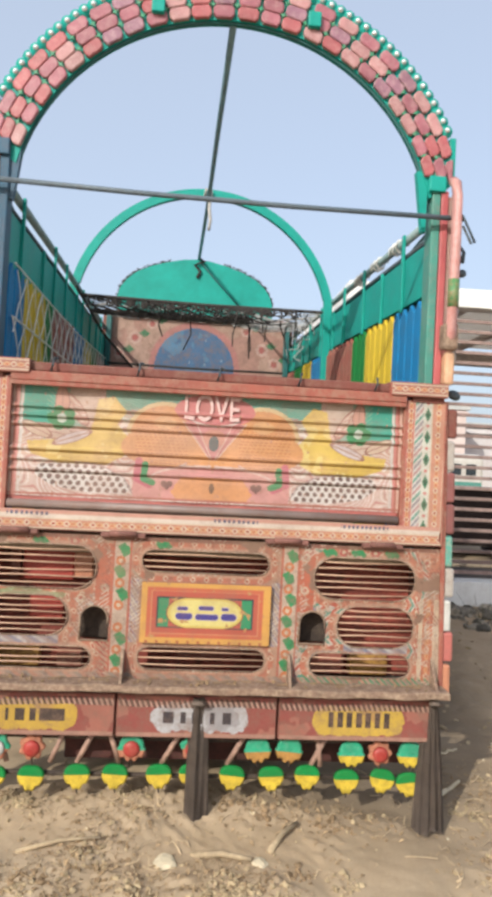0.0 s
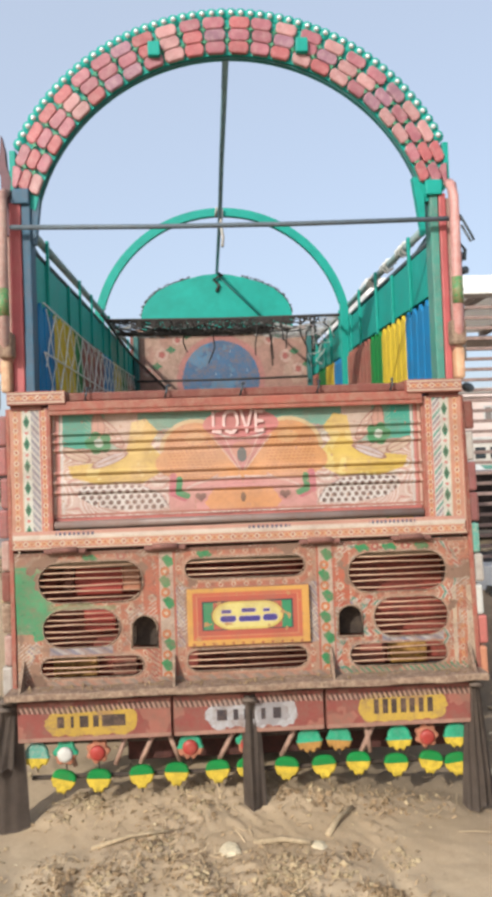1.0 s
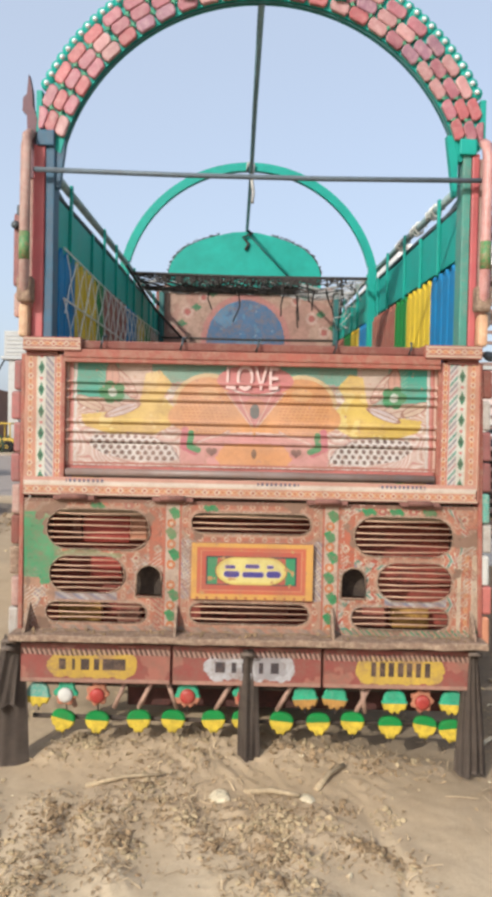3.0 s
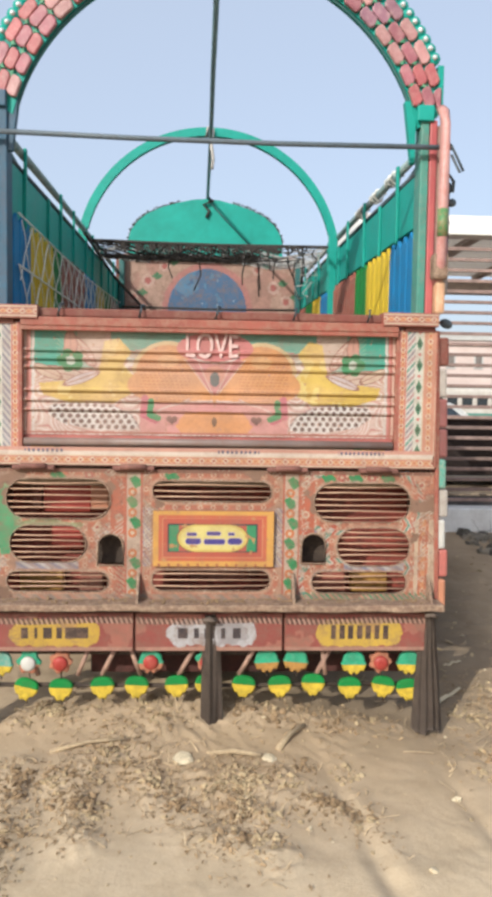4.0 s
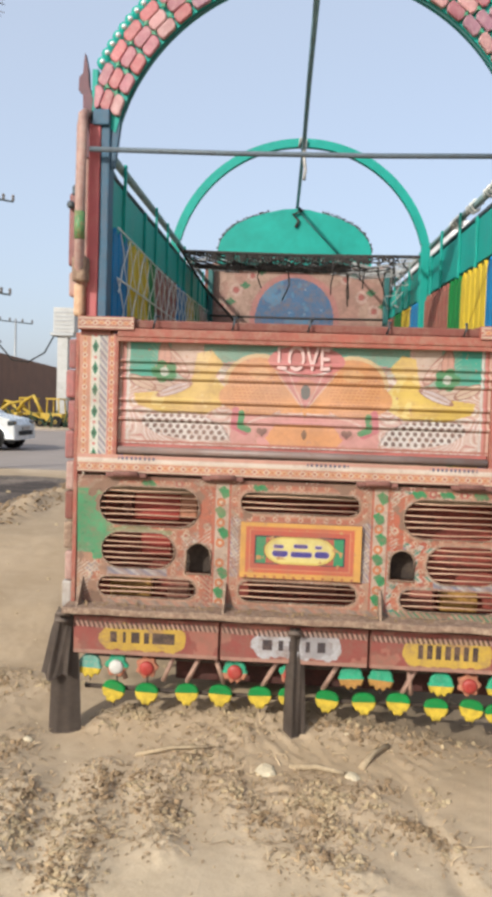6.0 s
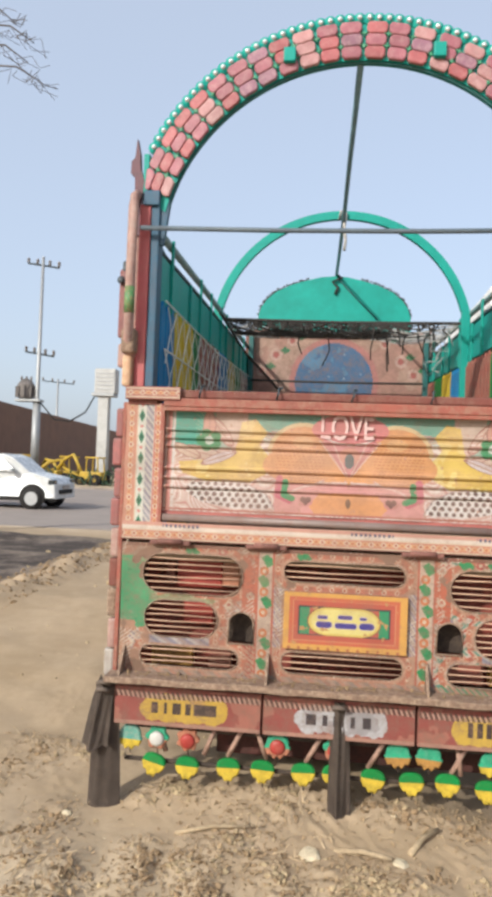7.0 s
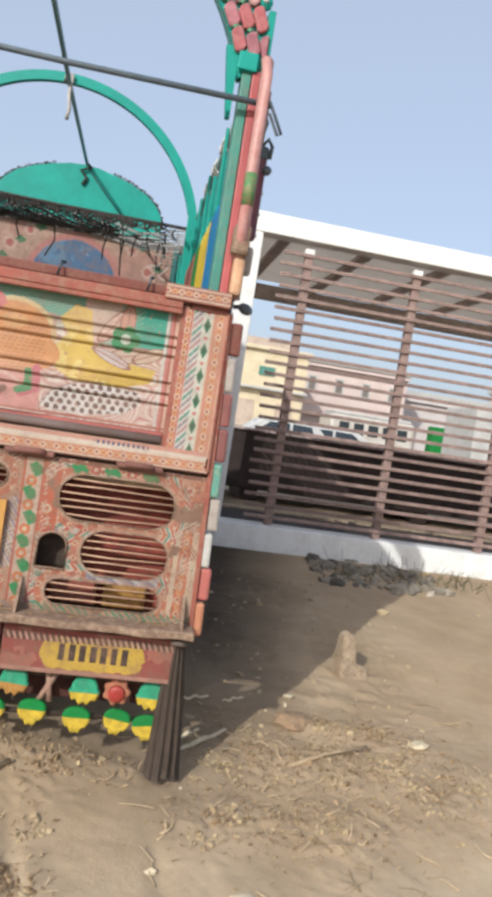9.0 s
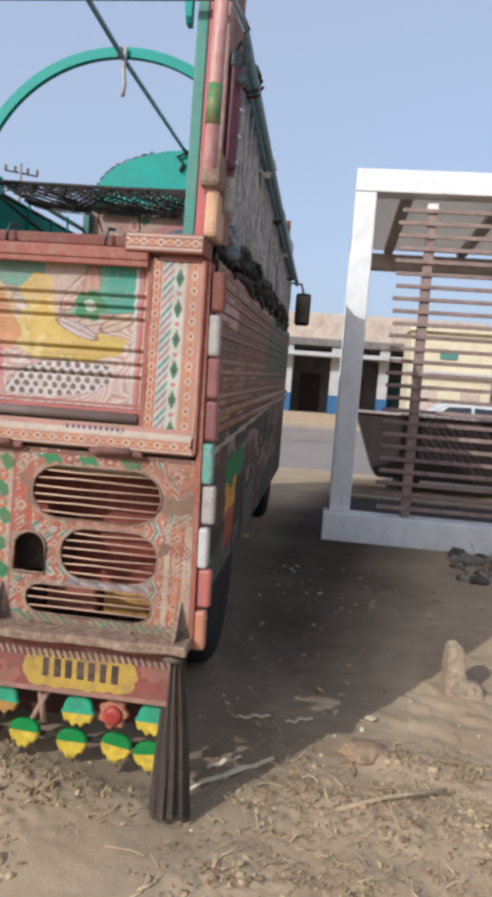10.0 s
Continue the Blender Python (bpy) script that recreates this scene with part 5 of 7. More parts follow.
for rowi, (f0, f1) in enumerate(((0.01, 0.33), (0.335, 0.655), (0.66, 0.98))):
    for k in range(NT):
        a0 = -A_END + 0.05 + (2 * A_END - 0.10) * k / NT
        a1 = a0 + (2 * A_END - 0.10) / NT
        gap = 0.0045 + 0.004 * LOOK.random()
        shift = (rowi - 1) * 0.036 * min(1, max(0, a0 - 0.15) * 1.6) - (rowi - 1) * 0.010 * min(1, max(0, -a0)) + LOOK.uniform(-0.005, 0.005)
        tip = LOOK.uniform(-0.05, 0.05)
        mid_a, bm = (a0 + a1) / 2, bmesh.new()
        a0, a1 = a0 + gap + shift, a1 - gap + shift
        pts = []
        for u, f in ((0.0, 0.30), (0.12, 0.02), (0.88, 0.02), (1.0, 0.30), (1.0, 0.70), (0.88, 0.98), (0.12, 0.98), (0.0, 0.70)):
            x, z = arch_point(a0 + (a1 - a0) * u, f0 + (f1 - f0) * (f + tip * (u - 0.5)))
            pts.append((max(-1.07, min(1.07, x)), z))
        prism(bm, pts, 0.012, 0.03)
        front = [f for f in bm.faces if f.normal.y < -0.9]
        bmesh.ops.inset_region(bm, faces=front, thickness=0.006, depth=0.004)
        tpart("tile", bm, TILES[LOOK.choices((0, 1, 2, 3), (5, 5, 1.2, 1.2) if abs(mid_a) < 0.25 or mid_a < 0 else (3, 4, 2, 3))[0]], arch)
JOINT = surface("green_joint_paint", lin(44, 158, 112), 0.5, vary=0.3, scale=30, dirt=lin(150, 190, 160), amount=0.4)
for k in range(1, NT):
    for f, rowi in ((0.333, -0.5), (0.657, 0.5)):
        a = -A_END + 0.05 + (2 * A_END - 0.10) * k / NT
        a += rowi * 0.036 * min(1, max(0, a - 0.15) * 1.6)
        x, z = arch_point(a, f)
        if abs(x) < 1.05:
            pts = []
            for q in range(8):
                r = (0.019 if q % 2 == 0 else 0.006) * LOOK.uniform(0.75, 1.2)
                pts.append((x + r * math.sin(a + q * math.pi / 4), z + r * math.cos(a + q * math.pi / 4)))
            tpart("tile_flower", prism(bmesh.new(), pts, 0.009, 0.02), JOINT, arch)
bead_bm = bmesh.new()
bmesh.ops.create_icosphere(bead_bm, subdivisions=2, radius=0.0135)
bead_me = bpy.data.meshes.new("bead")
bead_bm.to_mesh(bead_me)
bead_bm.free()
bead_me.materials.append(CHROME)
bead_me.polygons.foreach_set("use_smooth", [True] * len(bead_me.polygons))
cup_bm = lathe(bmesh.new(), [(0.031, 0.0), (0.031, 0.02), (0.018, 0.03)], 10)
bmesh.ops.rotate(cup_bm, matrix=Matrix.Rotation(radians(90), 3, "X"), verts=cup_bm.verts)
cup_me = bpy.data.meshes.new("bead_cup")
cup_bm.to_mesh(cup_me)
cup_bm.free()
cup_me.materials.append(TEAL)
for k in range(54):
    a = -1.10 + 2.2 * k / 53
    x, z = arch_point(a, 1.08)
    if abs(x) > 1.075:
        continue
    for me_, y in ((bead_me, 0.014), (cup_me, 0.045)):
        b = new(me_.name, me_)
        b.location, b.parent = (x, y, z), arch
for x, z in ((-0.361, 3.775), (0.366, 3.782)):
    tpart("arch_box", block(x - 0.03, x + 0.03, -0.02, 0.03, z - 0.036, z + 0.036, 0.006), TEAL, arch)
tpart("arch_rim", tube(bmesh.new(), [(arch_point(-A_END + 2 * A_END * k / 48, -0.02)[0], 0.05, arch_point(-A_END + 2 * A_END * k / 48, -0.02)[1]) for k in range(49)], 0.011, 6), DTEAL, arch, smooth=True)

for sgn in (-1, 1):
    tpart("arch_flank", block(*sorted((sgn * 1.055, sgn * 1.085)), 0.022, 0.088, 3.10, 3.30, 0.004), TEAL, arch)

# corner posts beside the opening
for sgn in (-1, 1):
    def bx(a, b, *r, bev=0.006):
        a, b = sorted((sgn * a, sgn * b))
        return block(a, b, *r, bev)
    post = tpart("corner_post", bx(1.014 if sgn > 0 else 0.99, 1.055 if sgn > 0 else 1.034, 0.02, 0.12, 2.108, 3.13), PALETEAL if sgn > 0 else SHADED_TEAL, truck, "worn painted corner post of the cargo body")
    tpart("post_stripe", bx(1.057 if sgn > 0 else 1.036, 1.092, 0.015, 0.11, 2.108, 3.04), surface("rose_stripe", lin(206, 94, 98), 0.5, vary=0.15, dirt=lin(200, 120, 110), amount=0.35), post, "pink painted stripe")
    tpart("post_panel", bx(1.094, 1.13, 0.03, 0.13, 2.108, 3.02), DUSTPINK, post)
    x = sgn * 1.108
    bow = [(x, 0.03, 2.26), (x, -0.02, 2.29), (x, -0.05, 2.34), (x, -0.055, 2.7), (x, -0.05, 3.0), (x, -0.03, 3.06), (x, 0.01, 3.085)]
    tpart("grab_bar", tube(bmesh.new(), bow, 0.025, 12), PALEPINK if sgn > 0 else DUSTPINK, post, "peach painted grab bar with a green band", True)
    tpart("grab_band", tube(bmesh.new(), [(x, -0.0545, 2.47), (x, -0.055, 2.60)], 0.0262, 12), surface("chipped_green", lin(40, 150, 84), 0.5, vary=0.25, scale=16, dirt=lin(206, 140, 110), amount=0.5), post, smooth=True)
    tpart("post_foot", bx(1.094, 1.142, -0.03, 0.13, 2.108, 2.27, bev=0.016), surface("cream_enamel", lin(228, 170, 128), 0.55, vary=0.25, scale=12, dirt=lin(236, 210, 170), amount=0.5), post)
    tpart("post_bracket", bx(1.075, 1.146, -0.06, 0.10, 2.27, 2.40, bev=0.018), LEDGE, post, "bare dusty steel bracket")
    bm = bmesh.new()
    prism(bm, [(sgn * 0.972, 2.84), (sgn * 0.99, 2.84), (sgn * 0.99, 3.13), (sgn * 0.935, 3.13)], 0.035, 0.075)
    tpart("post_gusset", bm, TEAL if sgn > 0 else SHADED_TEAL, post)
    tpart("post_cap", bx(0.99, 1.072, 0.0, 0.02, 3.03, 3.105), TEAL if sgn > 0 else SHADED_TEAL, post)
    # column of small reflector blocks down the body's edge
    cols = [DARKRED, DULLW, MAUVE, MAUVE, DULLT, DULLW, WHITE, PINK, ORANGE] if sgn > 0 else [MAUVE, MAUVE, MAUVE, MAUVE, DUSTPINK, DARKRED, LEDGE, DUSTPINK, DULLW]
    for k in range(9):
        z1, o = 2.0 - 0.15 * k, 0.004 * math.sin(k * 2.7 + sgn)
        tpart("edge_block", bx(1.125 + o, 1.172 + 2 * o, 0.0 + o, 0.05, z1 - 0.142 + o, z1, bev=0.012), cols[k], truck)
        for j in range(3):
            b = new("bead", bead_me)
            b.location, b.parent, b.scale = (sgn * (1.171 + 2 * o) + (float(drawn_in(1.17, z1, 0.66, 2.03)) if sgn > 0 else 0), 0.028, z1 - 0.03 - 0.05 * j), truck, (0.35, 0.35, 0.35)
    plate = tpart("edge_plate", bx(1.13, 1.178 if sgn > 0 else 1.196, 0.05, 0.10, 2.36, 2.72, bev=0.016), MAUVE if sgn < 0 else surface("plum_enamel", lin(128, 64, 82), 0.45, vary=0.2, scale=10, dirt=lin(90, 60, 70), amount=0.4), truck, "dark maroon edge plate with small bright studs")
    if sgn > 0:
        tpart("plate_hook", tube(bmesh.new(), [(sgn * 1.15, 0.07, 2.69), (sgn * 1.15, 0.06, 2.76), (sgn * 1.17, 0.05, 2.79), (sgn * 1.19, 0.05, 2.76), (sgn * 1.185, 0.05, 2.71)], 0.009, 6), STEEL, plate, smooth=True)
    tpart("plate_lamp", lathe(bmesh.new(), [(0.018, 0.0), (0.02, 0.02), (0.012, 0.03)], 12, Matrix.Translation((sgn * 1.18, 0.05, 2.655)) @ Matrix.Rotation(radians(90), 4, "X")), STEEL, plate, smooth=True)
    tpart("plate_cap", bx(1.128, 1.182, 0.045, 0.105, 2.70, 2.76, bev=0.014), STEEL, plate)
    tpart("plate_foot", bx(1.135, 1.18 if sgn > 0 else 1.19, 0.05, 0.09, 2.21, 2.335, bev=0.014), DULLW if sgn > 0 else DUSTPINK, plate)
    for k in range(4):
        b = new("stud", bead_me)
        b.location, b.parent, b.scale = (sgn * 1.177 - (0.033 if sgn > 0 else 0), 0.072, 2.66 - 0.09 * k), plate, (0.6, 0.6, 0.6)
    tpart("edge_strip", bx(1.107, 1.128, -0.008, 0.08, 0.66, 2.03, bev=0.003), RED, truck)

tpart("cross_bar", tube(bmesh.new(), [(-1.075, -0.03, 2.903), (-0.4, -0.032, 2.890), (0.3, -0.032, 2.887), (1.15, -0.03, 2.896)], 0.0125, 10), BAR, truck, "dark steel bar across the rear opening", True)
tpart("bar_wire", tube(bmesh.new(), [(1.11, -0.045, 2.925), (1.14, -0.05, 2.90), (1.175, -0.045, 2.84), (1.205, -0.04, 2.785), (1.19, -0.035, 2.78), (1.145, -0.04, 2.86)], 0.0065, 6), STEEL, truck, smooth=True)
bm = tube(bmesh.new(), [(-0.01, 0.06, 3.762), (-0.028, 1.2, 3.762), (-0.042, 2.4, 3.77), (-0.075, 4.5, 3.88)], 0.017, 10)
part("ridge_pole", bm, RIDGE, truck, "thin dark ridge pole running over the hoops", True)
lamp = tpart("side_lamp", tube(bmesh.new(), [(1.10, 0.09, 2.075), (1.14, 0.085, 2.08), (1.165, 0.08, 2.075)], 0.010, 8), STEEL, truck, "small dark marker lamp on a stalk", True)
lb = bmesh.new()
bmesh.ops.create_uvsphere(lb, u_segments=14, v_segments=8, radius=1, matrix=Matrix.LocRotScale((1.185, 0.08, 2.072), Euler((0, 0.4, 0)), (0.034, 0.018, 0.024)))
tpart("lamp_head", lb, STEEL, lamp, smooth=True)
# pointed finial on the left post
bm = bmesh.new()
prism(bm, [(-1.135, 2.88), (-1.09, 2.88), (-1.088, 3.06), (-1.078, 3.16), (-1.10, 3.22), (-1.105, 3.30), (-1.122, 3.375), (-1.130, 3.28), (-1.148, 3.26), (-1.150, 3.20), (-1.128, 3.18), (-1.125, 3.08)], 0.02, 0.06)
tpart("finial", bm, surface("dull_plum_paint", lin(128, 84, 92), 0.6, vary=0.2, scale=12, dirt=lin(90, 76, 84), amount=0.4), truck, "dark pink pointed finial on the post")

# middle hoop
bm = bmesh.new()
HR, HZ, HX, HY = 1.06, 2.79, -0.045, 2.4
ring = []
for k in range(61):
    a = -1.32 + 2.64 * k / 60
    s, c = math.sin(a), math.cos(a)
    ring.append([bm.verts.new((HX + r * s, y, HZ + r * c)) for r, y in ((HR - 0.066, HY - 0.015), (HR, HY - 0.015), (HR, HY + 0.03), (HR - 0.066, HY + 0.03))])
for u, v in zip(ring, ring[1:]):
    for i in range(4):
        bm.faces.new((u[i], u[(i + 1) % 4], v[(i + 1) % 4], v[i]))
bm.faces.new(ring[0])
bm.faces.new(ring[-1][::-1])
bmesh.ops.recalc_face_normals(bm, faces=bm.faces)
hoop = part("middle_hoop", bm, TEAL, truck, "plain teal steel hoop over the cargo bed")
for x in (HX - 1.04, HX + 0.968):
    part("hoop_leg", block(x, x + 0.07, HY - 0.015, HY + 0.03, 2.2, 3.05, 0.005), TEAL, hoop)
part("hoop_lashing", tube(bmesh.new(), [(HX - 0.03, HY - 0.03, 3.77), (HX - 0.02, HY - 0.04, 3.84), (HX + 0.02, HY - 0.04, 3.83), (HX + 0.01, HY - 0.03, 3.70), (HX + 0.025, HY - 0.03, 3.60), (HX + 0.015, HY - 0.03, 3.52)], 0.014, 6), GREYROPE, hoop, smooth=True)

FLANKGLOSS = surface("glossy_side_paint", None, 0.45, vary=0.3, scale=6, bump=0.25, dirt=lin(70, 54, 46), amount=0.25, paint=True, spec=0.15)


def outboard(co, sgn):
    """Turns an upright sheet to face outwards along the truck's side."""
    u = co[:, 0].copy()
    co[:, 0], co[:, 1] = sgn * (1.1045 - co[:, 1]) - 0.008 * u, u
    co[:, 2] += 0.036 * u
    return co


def flank_paint(y, z):
    """Side of the cargo body: thin pale lines above, worn and grimy sheet with one painted flower below."""
    n, m = fbm(y * 2.2, z * 5, 4, 71), fbm(y * 9, z * 14, 3, 73)
    C = np.tile(np.array(lin(126, 70, 52)), (len(y), 1))
    C[n > 0.06] = lin(150, 94, 70)
    C[m > 0.14] = lin(96, 62, 52)
    u = (z + 0.012 * n + 0.004 * m) / 0.047
    C[(u - np.floor(u) < 0.16) & (m > -0.12)] = lin(200, 164, 132)
    C[((u + 0.5) - np.floor(u + 0.5) < 0.13) & (n > 0.0)] = lin(176, 136, 108)
    C[(np.abs(z - 1.93 + 0.08 * y) < 0.05 + 0.06 * m) & (y < 0.75)] = lin(208, 158, 146)
    C[(y + 3 * n > 2.0) & (z > 1.62)] = lin(54, 76, 48)
    low = z < 1.425
    C[low] = lin(148, 118, 106)
    C[low & (m > 0.05)] = lin(172, 148, 136)
    C[low & (n + 0.4 * m > 0.05)] = lin(92, 66, 56)
    C[low & (n - 0.5 * m < -0.09)] = lin(54, 44, 40)
    C[low & (np.abs(z - 1.33 - 0.03 * y) < 0.012)] = lin(190, 166, 144)
    foot = z < 0.99 + 0.05 * m
    C[foot] = lin(88, 86, 78)
    C[foot & (n > 0.02)] = lin(62, 52, 46)
    C[foot & (m > 0.12)] = lin(116, 104, 94)
    a = (y - 0.34 + 0.12 * m) * 1.1
    C[low & (z > 0.86) & (z < 1.12) & (a > 0.80) & (a < 1.3)] = lin(52, 40, 36)
    C[low & (z > 1.0) & (z < 1.14) & (a > 0.44) & (a < 0.86)] = lin(226, 158, 30)
    C[low & (z > 0.84) & (z <= 1.0) & (a > 0.50) & (a < 0.82)] = lin(176, 78, 52)
    C[low & (np.abs(z - 1.20 + 0.05 * m) < 0.07 + 0.02 * np.sin(y * 22)) & (a > 0.40) & (a < 1.18)] = lin(0, 122, 70)
    return np.clip(1.35 * C, 0, 0.9)


# cargo bed sides: coloured boards, teal band, rails
BED_Y = 4.6
PALECORD = surface("pale_cord", (0.78, 0.78, 0.74), 0.8, vary=0.15, scale=20, dirt=lin(150, 140, 130), amount=0.3)
# RAIL carries the rail's pale highlights in its colour, as light patches.
RAIL = surface("worn_side_rail", lin(138, 176, 176), 0.5, vary=0.3, scale=12, dirt=lin(214, 216, 212), amount=0.5)
for sgn in (-1, 1):
    wall = tpart("side_wall", block(*sorted((sgn * 1.03, sgn * 1.10)), 0.12, BED_Y, 0.95, 2.06, 0.004), TRUCKSIDE, truck, "dull pinkish-brown side wall of the cargo body with ribs")
    y, seq = 0.125, ((BLUE, 4 if sgn > 0 else 3), (YELLOW, 5), (GREEN, 3 if sgn > 0 else 2), (RED, 8), (BLUE, 5), (YELLOW, 4), (GREEN, 4), (RED, 4))
    for mt, count in seq:
        for k in range(count):
            w = 0.118
            if y + w > BED_Y:
                break
            bm = bmesh.new()
            zt = 2.49 if sgn > 0 else 2.53
            pts = [(y, 1.3), (y + w - 0.012, 1.3), (y + w - 0.012, zt), (y + w / 2 - 0.006, zt + 0.05), (y, zt)]
            f = [bm.verts.new((sgn * 0.985, a, b)) for a, b in pts]
            g = [bm.verts.new((sgn * 1.005, a, b)) for a, b in pts]
            bm.faces.new(f)
            bm.faces.new(g[::-1])
            for q in range(5):
                bm.faces.new((f[q], g[q], g[(q + 1) % 5], f[(q + 1) % 5]))
            bmesh.ops.recalc_face_normals(bm, faces=bm.faces)
            bmesh.ops.bevel(bm, geom=bm.edges[:], offset=0.004, segments=1, affect="EDGES")
            tpart("board", bm, mt, wall)
            y += w
    band = tpart("side_band", block(*sorted((sgn * 1.0, sgn * 1.03)), 0.12, BED_Y, 2.555, 2.815, 0.005), TEAL, truck, "teal steel band above the boards")
    for k in range(9):
        yy = 0.42 + 0.46 * k + 0.06 * math.sin(k * 2.3 + sgn)
        tpart("band_strap", block(*sorted((sgn * 0.985, sgn * 1.0)), yy, yy + 0.03, 2.53, 2.95 if k % 3 != 1 else 2.83, 0.003), TEAL, band)
        if sgn > 0 and k < 3:
            coil = [(sgn * (1.02 + 0.034 * math.cos(q * 1.1)), yy + 0.12 + 0.011 * q, 2.93 + 0.034 * math.sin(q * 1.1)) for q in range(16)]
            tpart("rail_lashing", tube(bmesh.new(), coil, 0.008, 5), PALECORD, band, smooth=True)
    for z, r in ((2.93, 0.022), (2.84, 0.014)):
        tpart("side_rail", tube(bmesh.new(), [(sgn * 1.02, 0.1, z), (sgn * 1.02, 1.5, z + 0.01), (sgn * 1.02, BED_Y, z)], r, 8), RAIL if z > 2.9 else STEEL, truck, smooth=True)
    tpart("upper_skin", block(*sorted((sgn * 1.034, sgn * 1.055)), 0.12, BED_Y, 2.06, 2.86, 0.004), surface("weathered_grey_boards", lin(62, 58, 58), 0.85, vary=0.3, scale=9, dirt=lin(52, 46, 44), amount=0.5), truck)
    # ribs along the outside
    for k in range(10):
        z = 1.55 + 0.047 * k
        tpart("side_rib", block(*sorted((sgn * 1.10, sgn * 1.112)), 0.10, BED_Y, z, z + 0.005 + 0.003 * (k % 3), 0.002), RIBPAINT if k % 4 else MAUVE, wall)
    for z in (1.43, 1.49):
        tpart("side_rail", tube(bmesh.new(), [(sgn * 1.108, 0.1, z), (sgn * 1.108, 2, z), (sgn * 1.108, BED_Y, z)], 0.018, 8), RIBPAINT, wall, smooth=True)
    tpart("side_skirt", block(*sorted((sgn * 1.06, sgn * 1.10)), 0.08, BED_Y, 0.72, 0.95, 0.006), surface("skirt_paint", lin(84, 62, 54), 0.6, vary=0.45, scale=5, dirt=lin(44, 38, 34), amount=0.6), truck)
    sheet("flank_skin", 0.10, BED_Y, 0.74, 2.05, 0.014, flank_paint, wall, material=FLANKGLOSS, bend=(lambda co: outboard(co, 1)) if sgn > 0 else (lambda co: outboard(co, -1)), label="glossy red-brown side sheet with pale lines, grime and a green and ochre flower")
# lashings and grey cords over the upper right and left sides
for sgn in (-1, 1):
    bm = bmesh.new()
    R = random.Random(11 + sgn)
    for k in range(96):
        y = 0.16 + (BED_Y - 0.2) * k / 96
        w = [(sgn * (1.062 + 0.02 * R.random()), y + R.uniform(-0.02, 0.02), z) for z in np.linspace(2.86, R.uniform(2.02, 2.3), 5)]
        tube(bm, w, 0.007 + 0.006 * R.random(), 5)
    tagged(tpart("cord_curtain", bm, GREYROPE, truck, "grey cords hanging side by side down the cargo body", True), kind="stuff")
    bm = bmesh.new()
    for k in range(34):
        y, z, o = 0.12 + 3.4 * R.random(), R.uniform(2.04, 2.22), R.uniform(0.0, 0.035)
        run = [(sgn * (1.075 + o + 0.012 * math.sin(q * 1.3 + k)), y + 0.13 * q, z + 0.022 * math.sin(q * 0.9 + k * 2)) for q in range(8)]
        tube(bm, run, R.uniform(0.008, 0.02), 6)
    for k in range(46):
        y, d = 0.15 + 4.0 * R.random(), R.uniform(0.05, 0.16)
        tube(bm, [(sgn * 1.08, y, 2.2), (sgn * 1.115, y + 0.03, 2.2 - d * 0.7), (sgn * 1.11, y + 0.07, 2.2 - d), (sgn * 1.08, y + 0.12, 2.19)], R.uniform(0.006, 0.011), 5)
    tagged(tpart("rope_tangle", bm, ROPE, truck, "dark ropes and chains bundled along the side rail", True), kind="stuff")
    for o in (0.0, 0.05):
        tpart("lashing_pole", tube(bmesh.new(), [(sgn * (1.07 + o), 0.14, 2.94 - o), (sgn * (1.085 + o), 1.4, 2.78 - o), (sgn * (1.095 + o), 2.9, 2.64 - o), (sgn * (1.10 + o), 4.4, 2.55 - o)], 0.02, 8), RIDGE, truck, smooth=True)
    for k in range(5):
        y = 0.5 + 0.85 * k
        z = 2.94 - 0.118 * min(y, 1.4) - 0.085 * max(0, y - 1.4)
        coil = [(sgn * (1.105 + 0.046 * math.cos(q * 0.9)), y + 0.008 * q, z - 0.03 + 0.05 * math.sin(q * 0.9)) for q in range(15)]
        tpart("pole_lashing", tube(bmesh.new(), coil, 0.009, 5), PALECORD if k % 2 else ROPE, truck, smooth=True)

    # crumpled dark tarpaulin bundled at the rear corner
    bm = bmesh.new()
    bmesh.ops.create_icosphere(bm, subdivisions=4, radius=1)
    for v in bm.verts:
        v.co *= 1 + 0.35 * noise.noise(v.co * 2.1 + Vector((sgn, 2, 0))) + 0.12 * noise.noise(v.co * 6)
        v.co = Vector((sgn * 1.085 + v.co.x * 0.045, 0.34 + v.co.y * 0.22, 2.155 + v.co.z * 0.085))
    tpart("tarpaulin", bm, surface("dark_tarpaulin", lin(46, 54, 60), 0.35, vary=0.4, scale=14, dirt=lin(86, 92, 96), amount=0.3, bump=0.4), truck, "crumpled dark tarpaulin tied at the corner", True)

